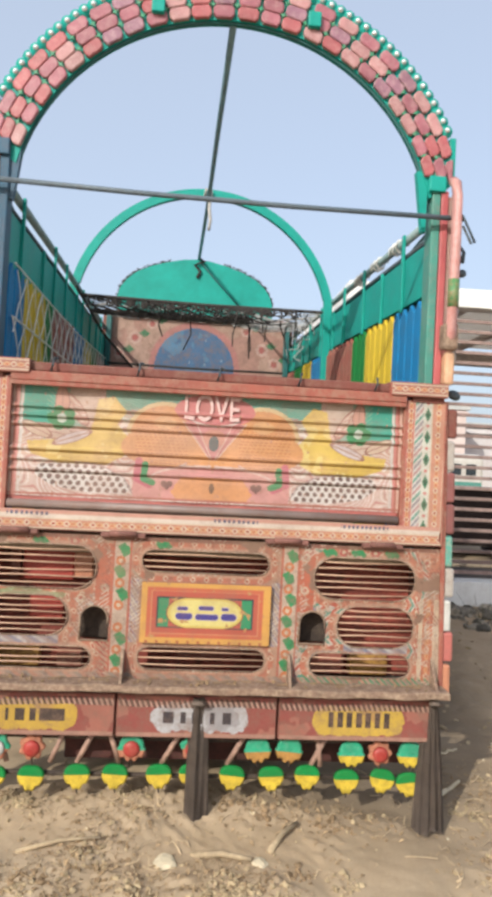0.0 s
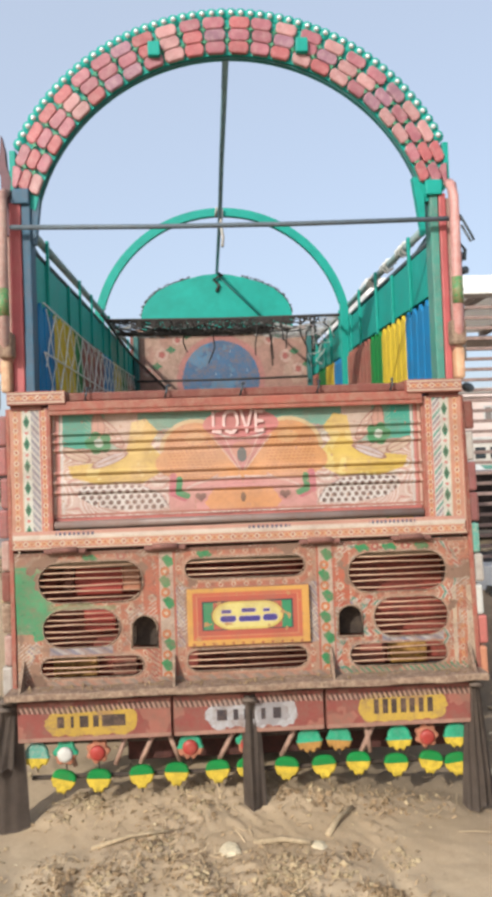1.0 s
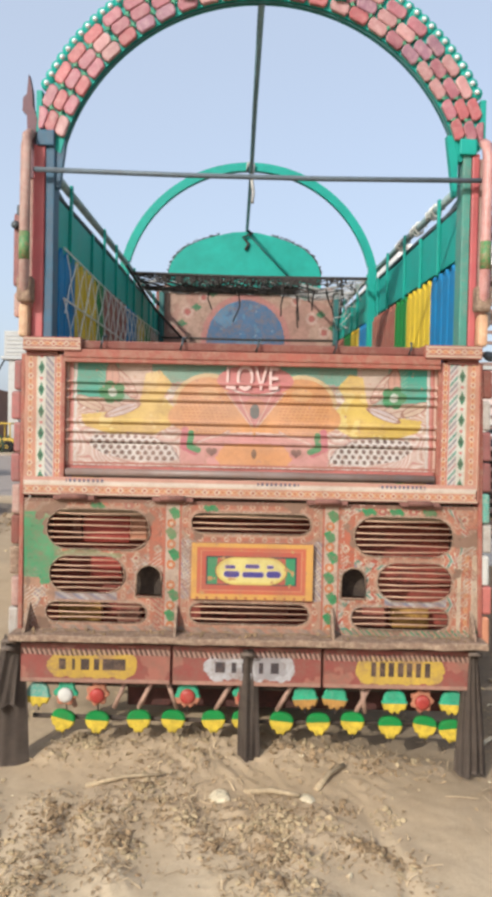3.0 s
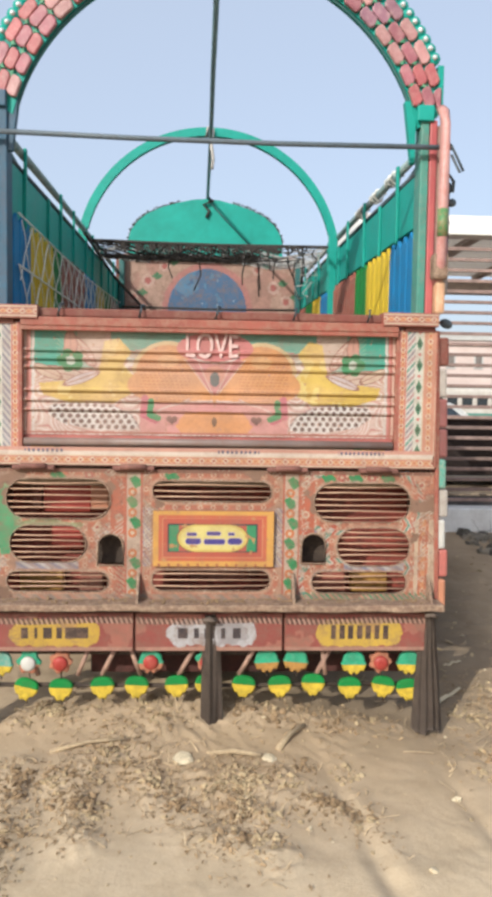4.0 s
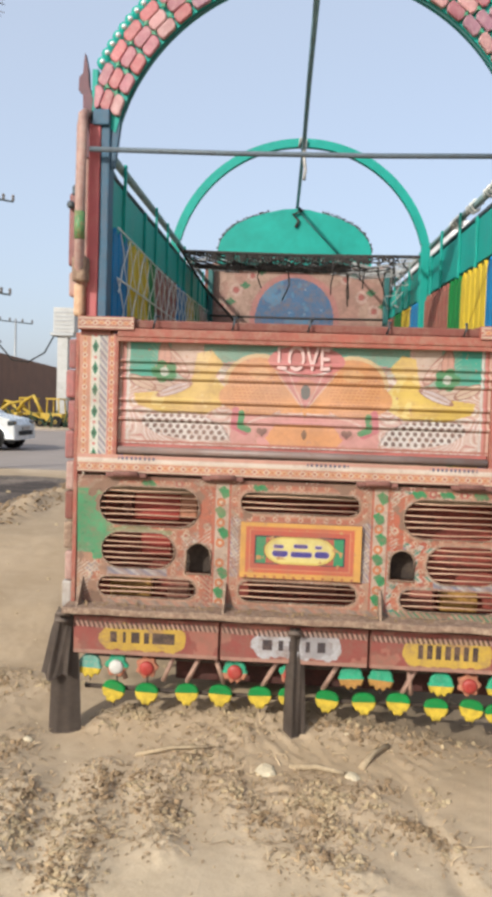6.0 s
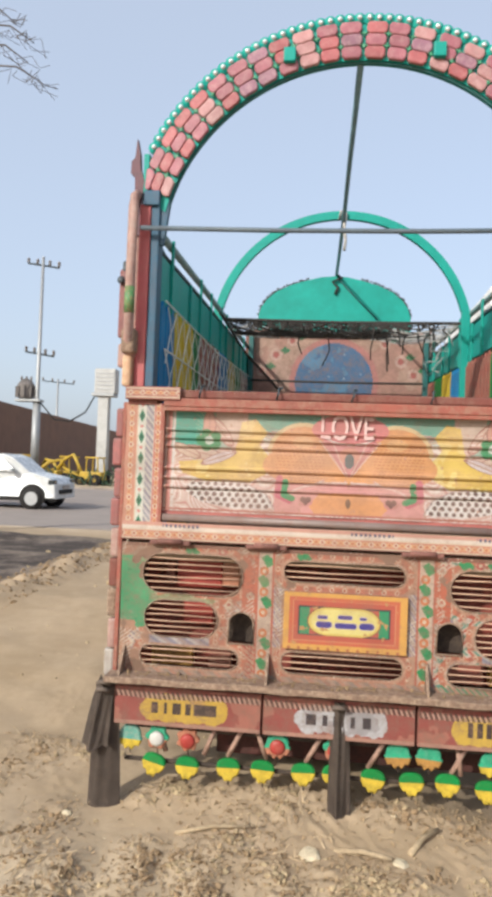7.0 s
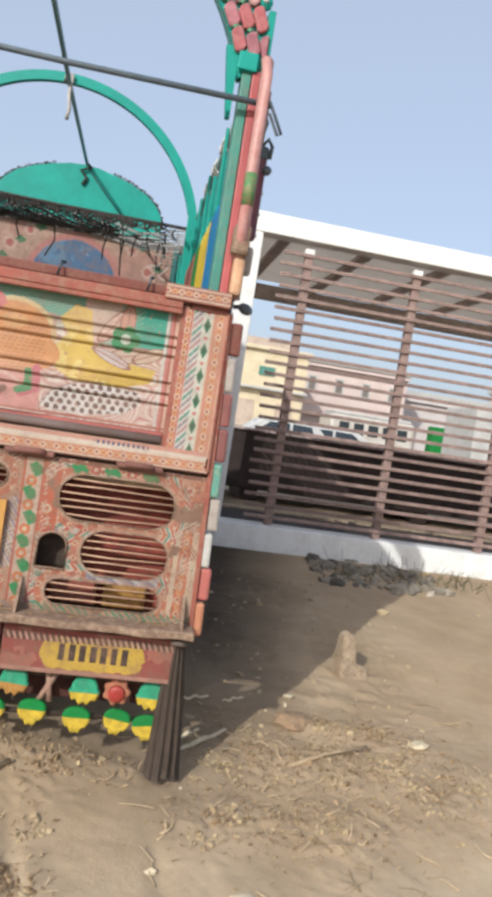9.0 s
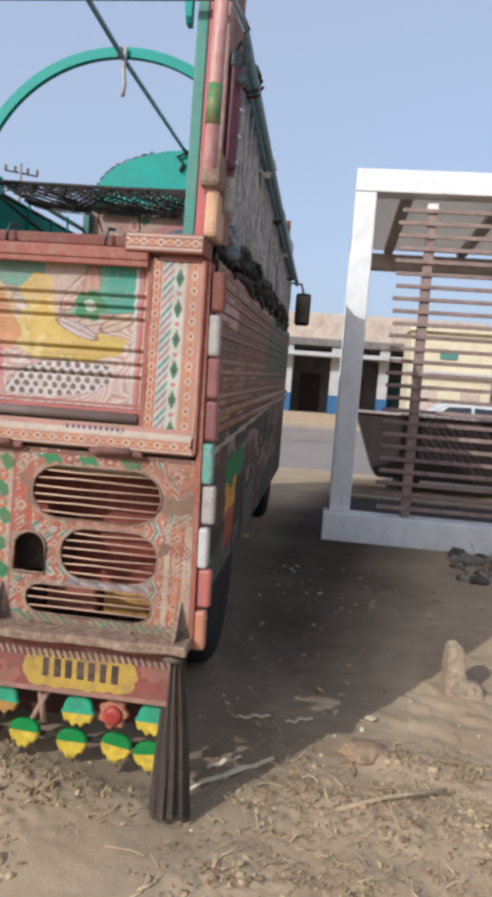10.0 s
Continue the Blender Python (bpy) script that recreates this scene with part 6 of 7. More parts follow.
# front board with its painted dome, crown and net
def front_paint(x, z):
    n = fbm(x * 5, z * 5, 4, 17)
    z = z + 0.166
    C = np.tile(np.array(lin(196, 140, 124)), (len(x), 1))
    C[n > 0.05] = lin(206, 160, 140)
    e = np.hypot((x + 0.03) / 0.43, (z - 2.70) / 0.44)
    C[e < 1.14] = lin(208, 128, 122)
    C[e < 1.0] = lin(54, 112, 158)
    C[(e < 1) & (n > 0.06)] = lin(74, 138, 178)
    C[(e < 0.95) & (grid_noise(x * 60, z * 60, 3) > 0.972)] = lin(190, 206, 214)
    for cx, cz, r in ((0.70, 2.95, 0.07), (-0.68, 3.0, 0.07), (0.52, 3.14, 0.06), (-0.5, 3.16, 0.06), (0.84, 2.8, 0.07), (-0.84, 2.82, 0.06)):
        rr = np.hypot(x - cx, z - cz)
        C[rr < r] = lin(222, 176, 160)
        C[rr < r * 0.5] = lin(196, 90, 86)
        C[(np.abs(x - cx - 0.1) / 0.06 + np.abs(z - cz - 0.05) / 0.045) < 1] = lin(30, 130, 84)
    return C


front = sheet("front_board", -0.99, 0.99, 1.3, 3.12, 0.012, front_paint, truck, y=BED_Y - 0.04, bend=bend, label="faded painted front board with a blue dome and flowers", material=PAINTED_OLD)
tpart("front_wall", block(-1.03, 1.03, BED_Y - 0.035, BED_Y + 0.03, 0.95, 3.12, 0.004), DARKRED, front)
# Unseen bed floor, made pale to bounce light onto the side boards.
tpart("bed_floor", block(-1.03, 1.03, 0.10, BED_Y - 0.04, 1.24, 1.30), surface("dusty_bed_planks", lin(206, 180, 150), 0.9, vary=0.2, scale=5, dirt=lin(150, 124, 100), amount=0.4), truck)
tpart("front_rod", tube(bmesh.new(), [(-0.95, BED_Y - 0.2, 2.53), (0.0, BED_Y - 0.2, 2.522), (0.92, BED_Y - 0.2, 2.53)], 0.012, 6), ROPE, truck, smooth=True)
for sgn in (-1, 1):
    tpart("front_post", block(*sorted((sgn * 0.93, sgn * 0.985)), BED_Y - 0.14, BED_Y - 0.06, 1.3, 3.1, 0.006), DTEAL, truck)
bm = bmesh.new()
CY, W = 4.44, 0.835
prof = [(-W, 3.10), (-W + 0.005, 3.25), (-W + 0.035, 3.35), (-W + 0.10, 3.44), (-W + 0.20, 3.525), (-W + 0.36, 3.60), (-0.29, 3.655), (-0.14, 3.69), (0.0, 3.70)]
prof += [(-x, z) for x, z in prof[-2::-1]]
prism(bm, [(x - 0.055, z) for x, z in prof], CY, CY + 0.03)
crown = tpart("crown_board", bm, TEAL, truck, "arched plain teal crown board over the cab")
bm = bmesh.new()
R = random.Random(3)
for sgn in (-1, 1):
    for k in range(70):
        t = 1 + k / 70 * (len(prof) // 2 - 3)
        i = int(t)
        x = (prof[i][0] + (prof[i + 1][0] - prof[i][0]) * (t - i)) * (1 if sgn < 0 else -1) - 0.055
        z = prof[i][1] + (prof[i + 1][1] - prof[i][1]) * (t - i)
        d = R.uniform(0.01, 0.04)
        tube(bm, [(x, CY + 0.03, z - 0.01), (x + R.uniform(-0.02, 0.02), CY + 0.04, z + d), (x + R.uniform(-0.03, 0.03), CY + 0.04, z + d * 0.6)], 0.007, 5)
tagged(tpart("crown_fringe", bm, ROPE, crown, "dark fringe along the crown's shoulders"), kind="stuff")
tpart("crown_knot", tube(bmesh.new(), [(-0.04, CY - 0.01, 3.72), (0.02, CY - 0.03, 3.68), (-0.08, CY - 0.03, 3.63), (-0.02, CY - 0.02, 3.57), (-0.05, CY - 0.02, 3.50)], 0.018, 6), ROPE, crown, smooth=True)
tpart("crown_rope", tube(bmesh.new(), [(-0.03, CY - 0.015, 3.68), (0.16, CY - 0.015, 3.48), (0.42, CY - 0.015, 3.22)], 0.007, 6), DTEAL, crown, smooth=True)
# rope net stretched flat over the front half of the bed
bm = bmesh.new()
tube(bm, [(-1.0, 2.62, 2.90), (0, 2.62, 2.885), (1.0, 2.66, 2.90)], 0.014, 8)
tube(bm, [(-1.0, 3.48, 2.90), (0, 3.48, 2.88), (1.0, 3.48, 2.90)], 0.012, 8)
for k in range(-18, 36):
    for d in (-1, 1):
        pts = []
        for t in np.linspace(0, 1, 12):
            y = 2.62 + 0.85 * t
            x = -1.0 + 0.06 * k + d * (y - 2.62) * 0.9 + 0.02 * R.random() + (1.7 if d < 0 else 0)
            if -1.0 < x < 0.45 + 0.4 * (k % 4 == 0):
                pts.append((x, y, 2.885 - 0.05 * math.sin(3.14 * t) * (1 - x * x * 0.5) + 0.012 * R.random()))
        if len(pts) > 1:
            tube(bm, pts, R.uniform(0.005, 0.009), 4)
for k in range(110):
    x = R.uniform(-0.95, 0.75)
    d = R.uniform(0.02, 0.07)
    tube(bm, [(x, 2.62, 2.885), (x + 0.015, 2.61, 2.885 - d), (x + 0.04, 2.62, 2.885 - d * 0.7), (x + 0.05, 2.63, 2.885)], 0.007, 4)
for k in range(14):
    x, y = R.uniform(-0.6, 0.9), R.uniform(2.6, 3.6)
    d = R.uniform(0.06, 0.34)
    tube(bm, [(x, y, 2.88), (x + R.uniform(-0.03, 0.03), y, 2.88 - d * 0.5), (x + R.uniform(-0.05, 0.05), y, 2.88 - d)], 0.007, 5)
tagged(tpart("rope_net", bm, ROPE, truck, "tangled black rope net slung across the bed"), kind="stuff")
bm = bmesh.new()
for k in range(46):
    x, y = R.uniform(-0.95, 0.5), R.uniform(2.62, 3.4)
    tube(bm, [(x, y, 2.875), (x + R.uniform(-0.1, 0.1), y + R.uniform(0.02, 0.12), 2.865), (x + R.uniform(-0.2, 0.2), y + R.uniform(0.04, 0.2), 2.88)], 0.006, 4)
for k in range(14):
    x, y, z = R.gauss(0.84, 0.05), R.uniform(2.6, 3.2), R.uniform(2.62, 2.92)
    tube(bm, [(x, y, z), (x + R.uniform(-0.08, 0.08), y + R.uniform(-0.06, 0.06), z - R.uniform(0.03, 0.12)), (x + R.uniform(-0.1, 0.1), y, z - R.uniform(0.05, 0.16))], 0.005, 4)
tagged(tpart("cord_tangle", bm, GREYROPE, truck, "loose pale cords caught in the black net"), kind="stuff")
for k in range(9):
    y = 2.65 + 0.12 * k
    tpart("slack_cord", tube(bmesh.new(), [(0.28, y, 2.90), (0.6, y + 0.05, 2.86 - 0.03 * R.random()), (0.99, y + 0.1, 2.90)], 0.007, 5), GREYROPE, truck)
bm = bmesh.new()
tube(bm, [(-0.97, 2.1, 2.86), (-0.86, 3.1, 2.66), (-0.62, 4.3, 2.42)], 0.012, 6)
tpart("brace_rope", bm, ROPE, truck, smooth=True)
# white netting laid over the left boards
bm = bmesh.new()
for k in range(-3, 22):
    y = 0.2 + 0.21 * k
    for d in (-1, 1):
        pts = []
        for q in range(9):
            yy, zz = y + d * 0.06 * q, 2.55 - 0.075 * q
            if 0.15 < yy < 4.4:
                pts.append((-0.968 + 0.004 * math.sin(q * 1.9 + k), yy + R.uniform(-0.006, 0.006), zz))
        if len(pts) > 1:
            tube(bm, pts, R.uniform(0.0025, 0.0045), 4)
for z in (2.57, 2.32, 2.12):
    tube(bm, [(-0.966, 0.14, z), (-0.956, 2.0, z - 0.05), (-0.966, 4.4, z)], 0.005, 5)
tpart("cargo_net", bm, PALECORD, truck, "pale cord net over the boards")

# cab, chassis, wheels, mirror
CABRED = surface("cab_paint", lin(150, 84, 70), 0.5, vary=0.25, dirt=lin(110, 86, 72), amount=0.5)
bm = bmesh.new()
prof = [(4.68, 0.65), (6.35, 0.65), (6.45, 1.1), (6.30, 1.65), (6.05, 2.35), (5.9, 2.52), (4.68, 2.56)]
f = [bm.verts.new((-0.92, y, z)) for y, z in prof]
g = [bm.verts.new((0.92, y, z)) for y, z in prof]
bm.faces.new(f)
bm.faces.new(g[::-1])
for k in range(len(prof)):
    bm.faces.new((f[k], g[k], g[(k + 1) % len(prof)], f[(k + 1) % len(prof)]))
bmesh.ops.recalc_face_normals(bm, faces=bm.faces)
bmesh.ops.bevel(bm, geom=bm.edges[:], offset=0.04, segments=3, affect="EDGES")
cab = tpart("cab", bm, CABRED, truck, "dull red truck cab")
for sgn in (-1, 1):
    tpart("cab_window", block(*sorted((sgn * 0.915, sgn * 0.93)), 5.0, 5.9, 1.65, 2.25, 0.01), GLASS, cab)
mir = part("wing_mirror", block(1.06, 1.22, 5.2, 5.26, 2.36, 2.70, 0.03), BLACK, truck, "black wing mirror on a bent arm")
part("mirror_glass", block(1.08, 1.20, 5.19, 5.199, 2.39, 2.67, 0.003), surface("mirror_glass", lin(150, 130, 116), 0.05, 1.0, vary=0.05, bump=0), mir)
part("mirror_arm", tube(bmesh.new(), [(0.93, 5.23, 2.3), (0.95, 5.23, 2.72), (1.0, 5.23, 2.80), (1.11, 5.23, 2.79), (1.14, 5.23, 2.69)], 0.012, 8), BLACK, mir, smooth=True)
for x in (-0.42, 0.42):
    tpart("chassis_rail", block(x - 0.05, x + 0.05, 0.25, 6.2, 0.66, 0.86, 0.01), MUD, truck)
tpart("rear_axle", tube(bmesh.new(), [(-0.85, 1.5, 0.50), (0, 1.5, 0.48), (0.85, 1.5, 0.50)], 0.06, 10), MUD, truck, smooth=True)
tpart("front_axle", tube(bmesh.new(), [(-0.8, 5.6, 0.48), (0.8, 5.6, 0.48)], 0.05, 10), MUD, truck, smooth=True)
def wheel(x, y, w):
    z = float(height(np.array([x]), np.array([y]))[0]) + 0.455 - along(y)[1]
    tyre = tpart("tyre", lathe(bmesh.new(), [(0.28, -w / 2), (0.42, -w / 2), (0.47, -w / 2 + 0.04), (0.475, 0), (0.47, w / 2 - 0.04), (0.42, w / 2), (0.28, w / 2)], 32, Matrix.Translation((x, y, z)) @ Matrix.Rotation(radians(90), 4, "Y")), BLACK, truck, "dusty black truck tyre", True)
    tpart("rim", lathe(bmesh.new(), [(0.285, -w / 2 + 0.02), (0.2, -0.02), (0.1, -0.03), (0.1, 0.03), (0.2, 0.02), (0.285, w / 2 - 0.02)], 24, Matrix.Translation((x, y, z)) @ Matrix.Rotation(radians(90), 4, "Y")), MUD, tyre, smooth=True)
for sgn in (-1, 1):
    wheel(sgn * 0.90, 1.5, 0.24)
    wheel(sgn * 0.62, 1.5, 0.24)
    wheel(sgn * 0.82, 5.6, 0.24)

# Unseen panel, cross member and spare added to darken the space under the tail.
tpart("rear_valance", block(-1.02, 1.02, 0.50, 0.53, 0.30, 0.70, 0.01), BLACK, truck, "added dark panel that keeps the space under the tail dark")
tpart("cross_member", block(-0.95, 0.95, 0.30, 0.42, 0.50, 0.66, 0.01), MUD, truck)
spare = tpart("spare_tyre", lathe(bmesh.new(), [(0.26, -0.1), (0.40, -0.1), (0.44, 0), (0.40, 0.1), (0.26, 0.1)], 28, Matrix.Translation((0, 0.98, 0.56))), BLACK, truck, smooth=True)

# ---- white slatted shelter ----
shed = thing("slatted_shelter", "white steel-framed open shelter with brown horizontal slats", "shelter", at=(1.6, 4.5, 0.26))
SX0, SX1, SY0, SY1, SZ0, SZ1 = 1.60, 9.9, 4.5, 7.5, 0.26, 3.78


def spart(name, bm, material, label="", parent=None):
    bmesh.ops.translate(bm, vec=(-1.6, -4.5, -0.26) if parent is None else (0, 0, 0), verts=bm.verts)
    return part(name, bm, material, parent or shed, label)


def sheeting():
    """White roof sheeting that lets part of the daylight through, added to brighten its underside."""
    m = surface("translucent_white_sheet", (0.8, 0.78, 0.74), 0.6, vary=0.06, scale=2)
    n, link = m.node_tree.nodes, m.node_tree.links.new
    mix, thin = n.new("ShaderNodeMixShader"), n.new("ShaderNodeBsdfTranslucent")
    thin.inputs[0].default_value, mix.inputs[0].default_value = (0.85, 0.8, 0.74, 1), 0.45
    link(n["Principled BSDF"].outputs[0], mix.inputs[1])
    link(thin.outputs[0], mix.inputs[2])
    link(mix.outputs[0], n["Material Output"].inputs[0])
    return m


RAFTER = surface("pale_brown_rafter", lin(224, 208, 196), 0.7, vary=0.2, scale=5, dirt=lin(140, 118, 106), amount=0.3)
for x in (SX0, SX1 - 0.2):
    spart("corner_column", block(x, x + 0.20, SY0, SY0 + 0.2, SZ0 + 0.27, SZ1 - 0.21, 0.012), SHEDWHITE)
    spart("rear_column", block(x, x + 0.20, SY1 - 0.2, SY1, SZ0 + 0.27, SZ1 - 0.21, 0.012), SHEDWHITE)
spart("sill_beam", block(SX0 - 0.05, SX1, SY0 - 0.08, SY0 + 0.24, SZ0, SZ0 + 0.27, 0.012), SHEDWHITE, "low white plastered sill beam, stained")
spart("rear_sill", block(SX0, SX1, SY1 - 0.24, SY1, SZ0, SZ0 + 0.10, 0.012), CONCRETE)
spart("head_beam", block(SX0, SX1, SY0 - 0.01, SY0 + 0.22, SZ1 - 0.21, SZ1, 0.012), SHEDWHITE)
spart("rear_beam", block(SX0 + 0.2, SX1 - 0.2, SY1 - 0.2, SY1, SZ1 - 0.40, SZ1 - 0.20, 0.012), RAFTER)
spart("side_beam", block(SX0, SX0 + 0.2, SY0 + 0.22, SY1, SZ1 - 0.20, SZ1 - 0.01, 0.012), SHEDWHITE)
spart("roof", block(SX0 + 0.05, SX1 - 0.05, SY0 + 0.2, SY1 + 0.1, SZ1 - 0.10, SZ1 - 0.03, 0.01), sheeting())
spart("floor_slab", block(SX0 + 0.1, SX1 - 0.1, SY0 + 0.2, SY1 - 0.2, 0.2, 0.33, 0.01), surface("dusty_floor", lin(66, 54, 48), 0.9, vary=0.3, scale=2, dirt=lin(96, 82, 74), amount=0.4))
for k in range(9):
    x = SX0 + 0.45 + 0.95 * k
    spart("rafter", block(x, x + 0.12, SY0 + 0.22, SY1, SZ1 - 0.165, SZ1 - 0.10, 0.008), RAFTER)
for k in range(25):
    z = 0.60 + 0.117 * k
    spart("side_slat", block(SX0 + 0.02, SX0 + 0.045, SY0 + 0.16, SY1 - 0.16, z, z + 0.038, 0.005), SLAT)
# the slats are fixed to posts just behind the frame
PY = SY0 + 0.06
for k in range(7):
    x = 2.33 + 1.22 * k
    spart("slat_post", block(x - 0.045, x + 0.045, PY, PY + 0.07, 0.53, 3.49, 0.006), SLAT, "brown upright that carries the slats")
    spart("post_cap", block(x - 0.05, x + 0.05, PY - 0.012, PY + 0.08, 3.43, 3.50, 0.008), SHEDWHITE)
for k in range(25):
    z = 0.60 + 0.117 * k
    spart("slat", block(2.05 - 0.012 * (k % 3), 9.6, PY - 0.025, PY, z, z + 0.038, 0.005), SLAT)
# dark steel skip standing behind the shelter
skip = thing("steel_skip", "dark brown steel skip standing behind the shelter", "skip", at=(1.95, 9.0, 0.25))
SKIPM = surface("dark_skip_steel", lin(46, 34, 32), 0.7, vary=0.3, scale=2, dirt=lin(86, 68, 60), amount=0.4)
bm = bmesh.new()
v = [bm.verts.new(p) for p in ((0.35, 0, 0.22), (8.0, 0, 0.22), (8.4, 0, 1.2), (0.0, 0, 1.2), (0.35, 1.6, 0.22), (8.0, 1.6, 0.22), (8.4, 1.6, 1.2), (0.0, 1.6, 1.2))]
for q in ((0, 1, 2, 3), (7, 6, 5, 4), (0, 4, 5, 1), (1, 5, 6, 2), (0, 3, 7, 4), (3, 2, 6, 7)):
    bm.faces.new([v[k] for k in q])
bmesh.ops.recalc_face_normals(bm, faces=bm.faces)
bmesh.ops.bevel(bm, geom=bm.edges[:], offset=0.03, segments=2, affect="EDGES")
body = part("skip_body", bm, SKIPM, skip)
part("skip_rim", block(-0.03, 8.43, -0.03, 1.63, 1.205, 1.245, 0.012), surface("pale_rim", lin(216, 190, 182), 0.6, vary=0.2, dirt=lin(120, 100, 90), amount=0.4), skip)
for x in (0.9, 4.0, 7.2):
    part("skip_foot", block(x - 0.15, x + 0.15, 0.1, 1.5, 0.02, 0.23, 0.01), SKIPM, skip)

# ---- across the road ----
arcade = thing("shop_row", "low cream row of roadside shops with white columns and blue dados", "building", at=(0, 44, 0.26))
part("plinth", block(-5, 10.6, -3.0, 8, -0.1, 0.62, 0.02), CONCRETE, arcade)
part("parapet", block(-5, 10.6, 0.0, 0.4, 5.2, 6.9, 0.04), PLASTER, arcade)
part("roof_slab", block(-5, 10.6, -1.4, 8, 4.75, 5.2, 0.03), SHOPDARK, arcade)
part("awning", block(-5, 10.6, -2.4, -1.4, 4.05, 4.30, 0.03), COLWHITE, arcade)
part("rear_wall", block(-5, 10.6, 3.4, 3.7, 0.62, 4.75), SHOPDARK, arcade)
for k in range(6):
    x = -4.75 + 2.95 * k
    col = part("shop_column", block(x, x + 0.6, -1.2, -0.6, 1.75, 4.75, 0.02), COLWHITE, arcade)
    part("blue_dado", block(x - 0.01, x + 0.61, -1.21, -0.59, 0.62, 1.75, 0.02), COLBLUE, arcade)
    part("shop_door", block(x + 0.9, x + 2.3, 3.3, 3.4, 0.62, 3.2, 0.02), (DTEAL, MUD, DARKRED)[k % 3], arcade)
    part("partition", block(x + 0.2, x + 0.4, -0.6, 3.4, 0.62, 4.75), COLWHITE, arcade)
ROSE = surface("pale_rose_plaster", lin(246, 224, 216), 0.85, vary=0.1, scale=0.6, dirt=lin(220, 194, 182), amount=0.4)


def house(x, y, w, h, material, label, storeys=2, bays=4):
    """A plain flat-roofed house with a parapet and rows of small windows."""
    t = thing("flat_roofed_house", label, "building", at=(x, y, 0.2))
    part("house_wall", block(0, w, 0, 6, 0, h, 0.03), material, t)
    part("house_parapet", block(-0.15, w + 0.15, -0.15, 6.15, h, h + 0.25, 0.03), COLWHITE, t)
    for j in range(storeys):
        part("floor_ledge", block(-0.05, w + 0.05, -0.2, 0.0, h * (j + 0.92) / storeys, h * (j + 0.92) / storeys + 0.12, 0.02), material, t)
        for k in range(bays):
            a, c = w * (k + 0.3) / bays, h * (j + 0.42) / storeys
            win = part("window", block(a, a + w * 0.34 / bays, -0.04, 0.02, c, c + 0.75, 0.01), COLWHITE, t)
            part("pane", block(a + 0.08, a + w * 0.34 / bays - 0.08, -0.055, -0.042, c + 0.08, c + 0.67), SHOPDARK, win)


house(8.2, 31, 5.4, 4.7, ROSE, "pale rose plastered house behind the parked vehicles")
house(14.2, 34, 8.5, 4.1, surface("whitewashed_plaster", lin(240, 232, 230), 0.85, vary=0.1, scale=0.5, dirt=lin(210, 190, 180), amount=0.4), "whitewashed low house with small windows", 1, 5)
house(23.5, 36, 16.0, 5.6, ROSE, "long pale rose house across the road", 2, 7)
# brown yard wall and things by the road on the other side
bm = block(-0.2, 0.2, -28, 62, 0, 5.7, 0.03)
ywall = part("yard_wall", bm, BRICKWALL)
ywall.matrix_world = pose(-25.4, 54.8, 0.2, 0, 0, 6.2)
tagged(ywall, "long plain brown yard wall", "wall", kind="structure")


def power_pole(name, x, y, h, cross, label):
    p = thing(name, label, "utility pole", at=(x, y, 0.2))
    part("pole", tube(bmesh.new(), [(0, 0, -0.3), (0, 0, h * 0.3), (0, 0, h)], 0.19, 12, 0.09), POLEGREY, p, smooth=True)
    part("pole_collar", tube(bmesh.new(), [(0, 0, h * 0.0), (0, 0, h * 0.36)], 0.27, 12, 0.24), POLEGREY, p, smooth=True)
    for z, w in cross:
        arm = part("cross_arm", tube(bmesh.new(), [(-w, 0, z), (w, 0.2, z - 0.25)], 0.06, 6), STEEL, p)
        for q in (-1, -0.4, 0.4, 1):
            part("insulator", lathe(bmesh.new(), [(0.05, 0), (0.11, 0.1), (0.06, 0.16), (0.11, 0.25), (0.04, 0.36)], 8, Matrix.Translation((q * w, 0.1, z - 0.12 * q - 0.1))), SHOPDARK, arm)
    return p


up = power_pole("utility_pole", -18.25, 40, 14.2, ((13.8, 1.0), (8.2, 0.9)), "tall pale steel utility pole with cross arms and a transformer")
part("transformer", lathe(bmesh.new(), [(0.3, 0), (0.5, 0.1), (0.52, 0.9), (0.4, 1.1), (0.12, 1.3)], 14, Matrix.Translation((-0.75, 0, 5.2))), SHOPDARK, up, "dark round transformer")
for k in range(9):
    a = k * 0.7
    part("transformer_fin", block(-0.75 + 0.58 * math.cos(a) - 0.05, -0.75 + 0.58 * math.cos(a) + 0.05, 0.58 * math.sin(a) - 0.05, 0.58 * math.sin(a) + 0.05, 5.3, 6.0, 0.01), SHOPDARK, up)
for q in (-0.3, 0.0, 0.3):
    part("bushing", lathe(bmesh.new(), [(0.05, 0), (0.10, 0.12), (0.05, 0.2), (0.09, 0.32), (0.03, 0.45)], 8, Matrix.Translation((-0.75 + q, 0.1 * q, 6.2))), SHOPDARK, up)
part("transformer_shelf", block(-1.3, 0.3, -0.4, 0.4, 5.05, 5.2, 0.02), POLEGREY, up)
power_pole("utility_pole", -27.0, 66, 9.5, ((9.3, 1.6),), "distant utility pole with one cross arm")
cable = part("overhead_cable", tube(bmesh.new(), [(-18.2, 40, 5.4), (-17.1, 40, 4.2), (-16.1, 40, 4.1), (-15.1, 40, 4.7), (-14.5, 40, 5.8)], 0.05, 6), BLACK)
tagged(cable, "black cable sagging between pole and tower", "cable")
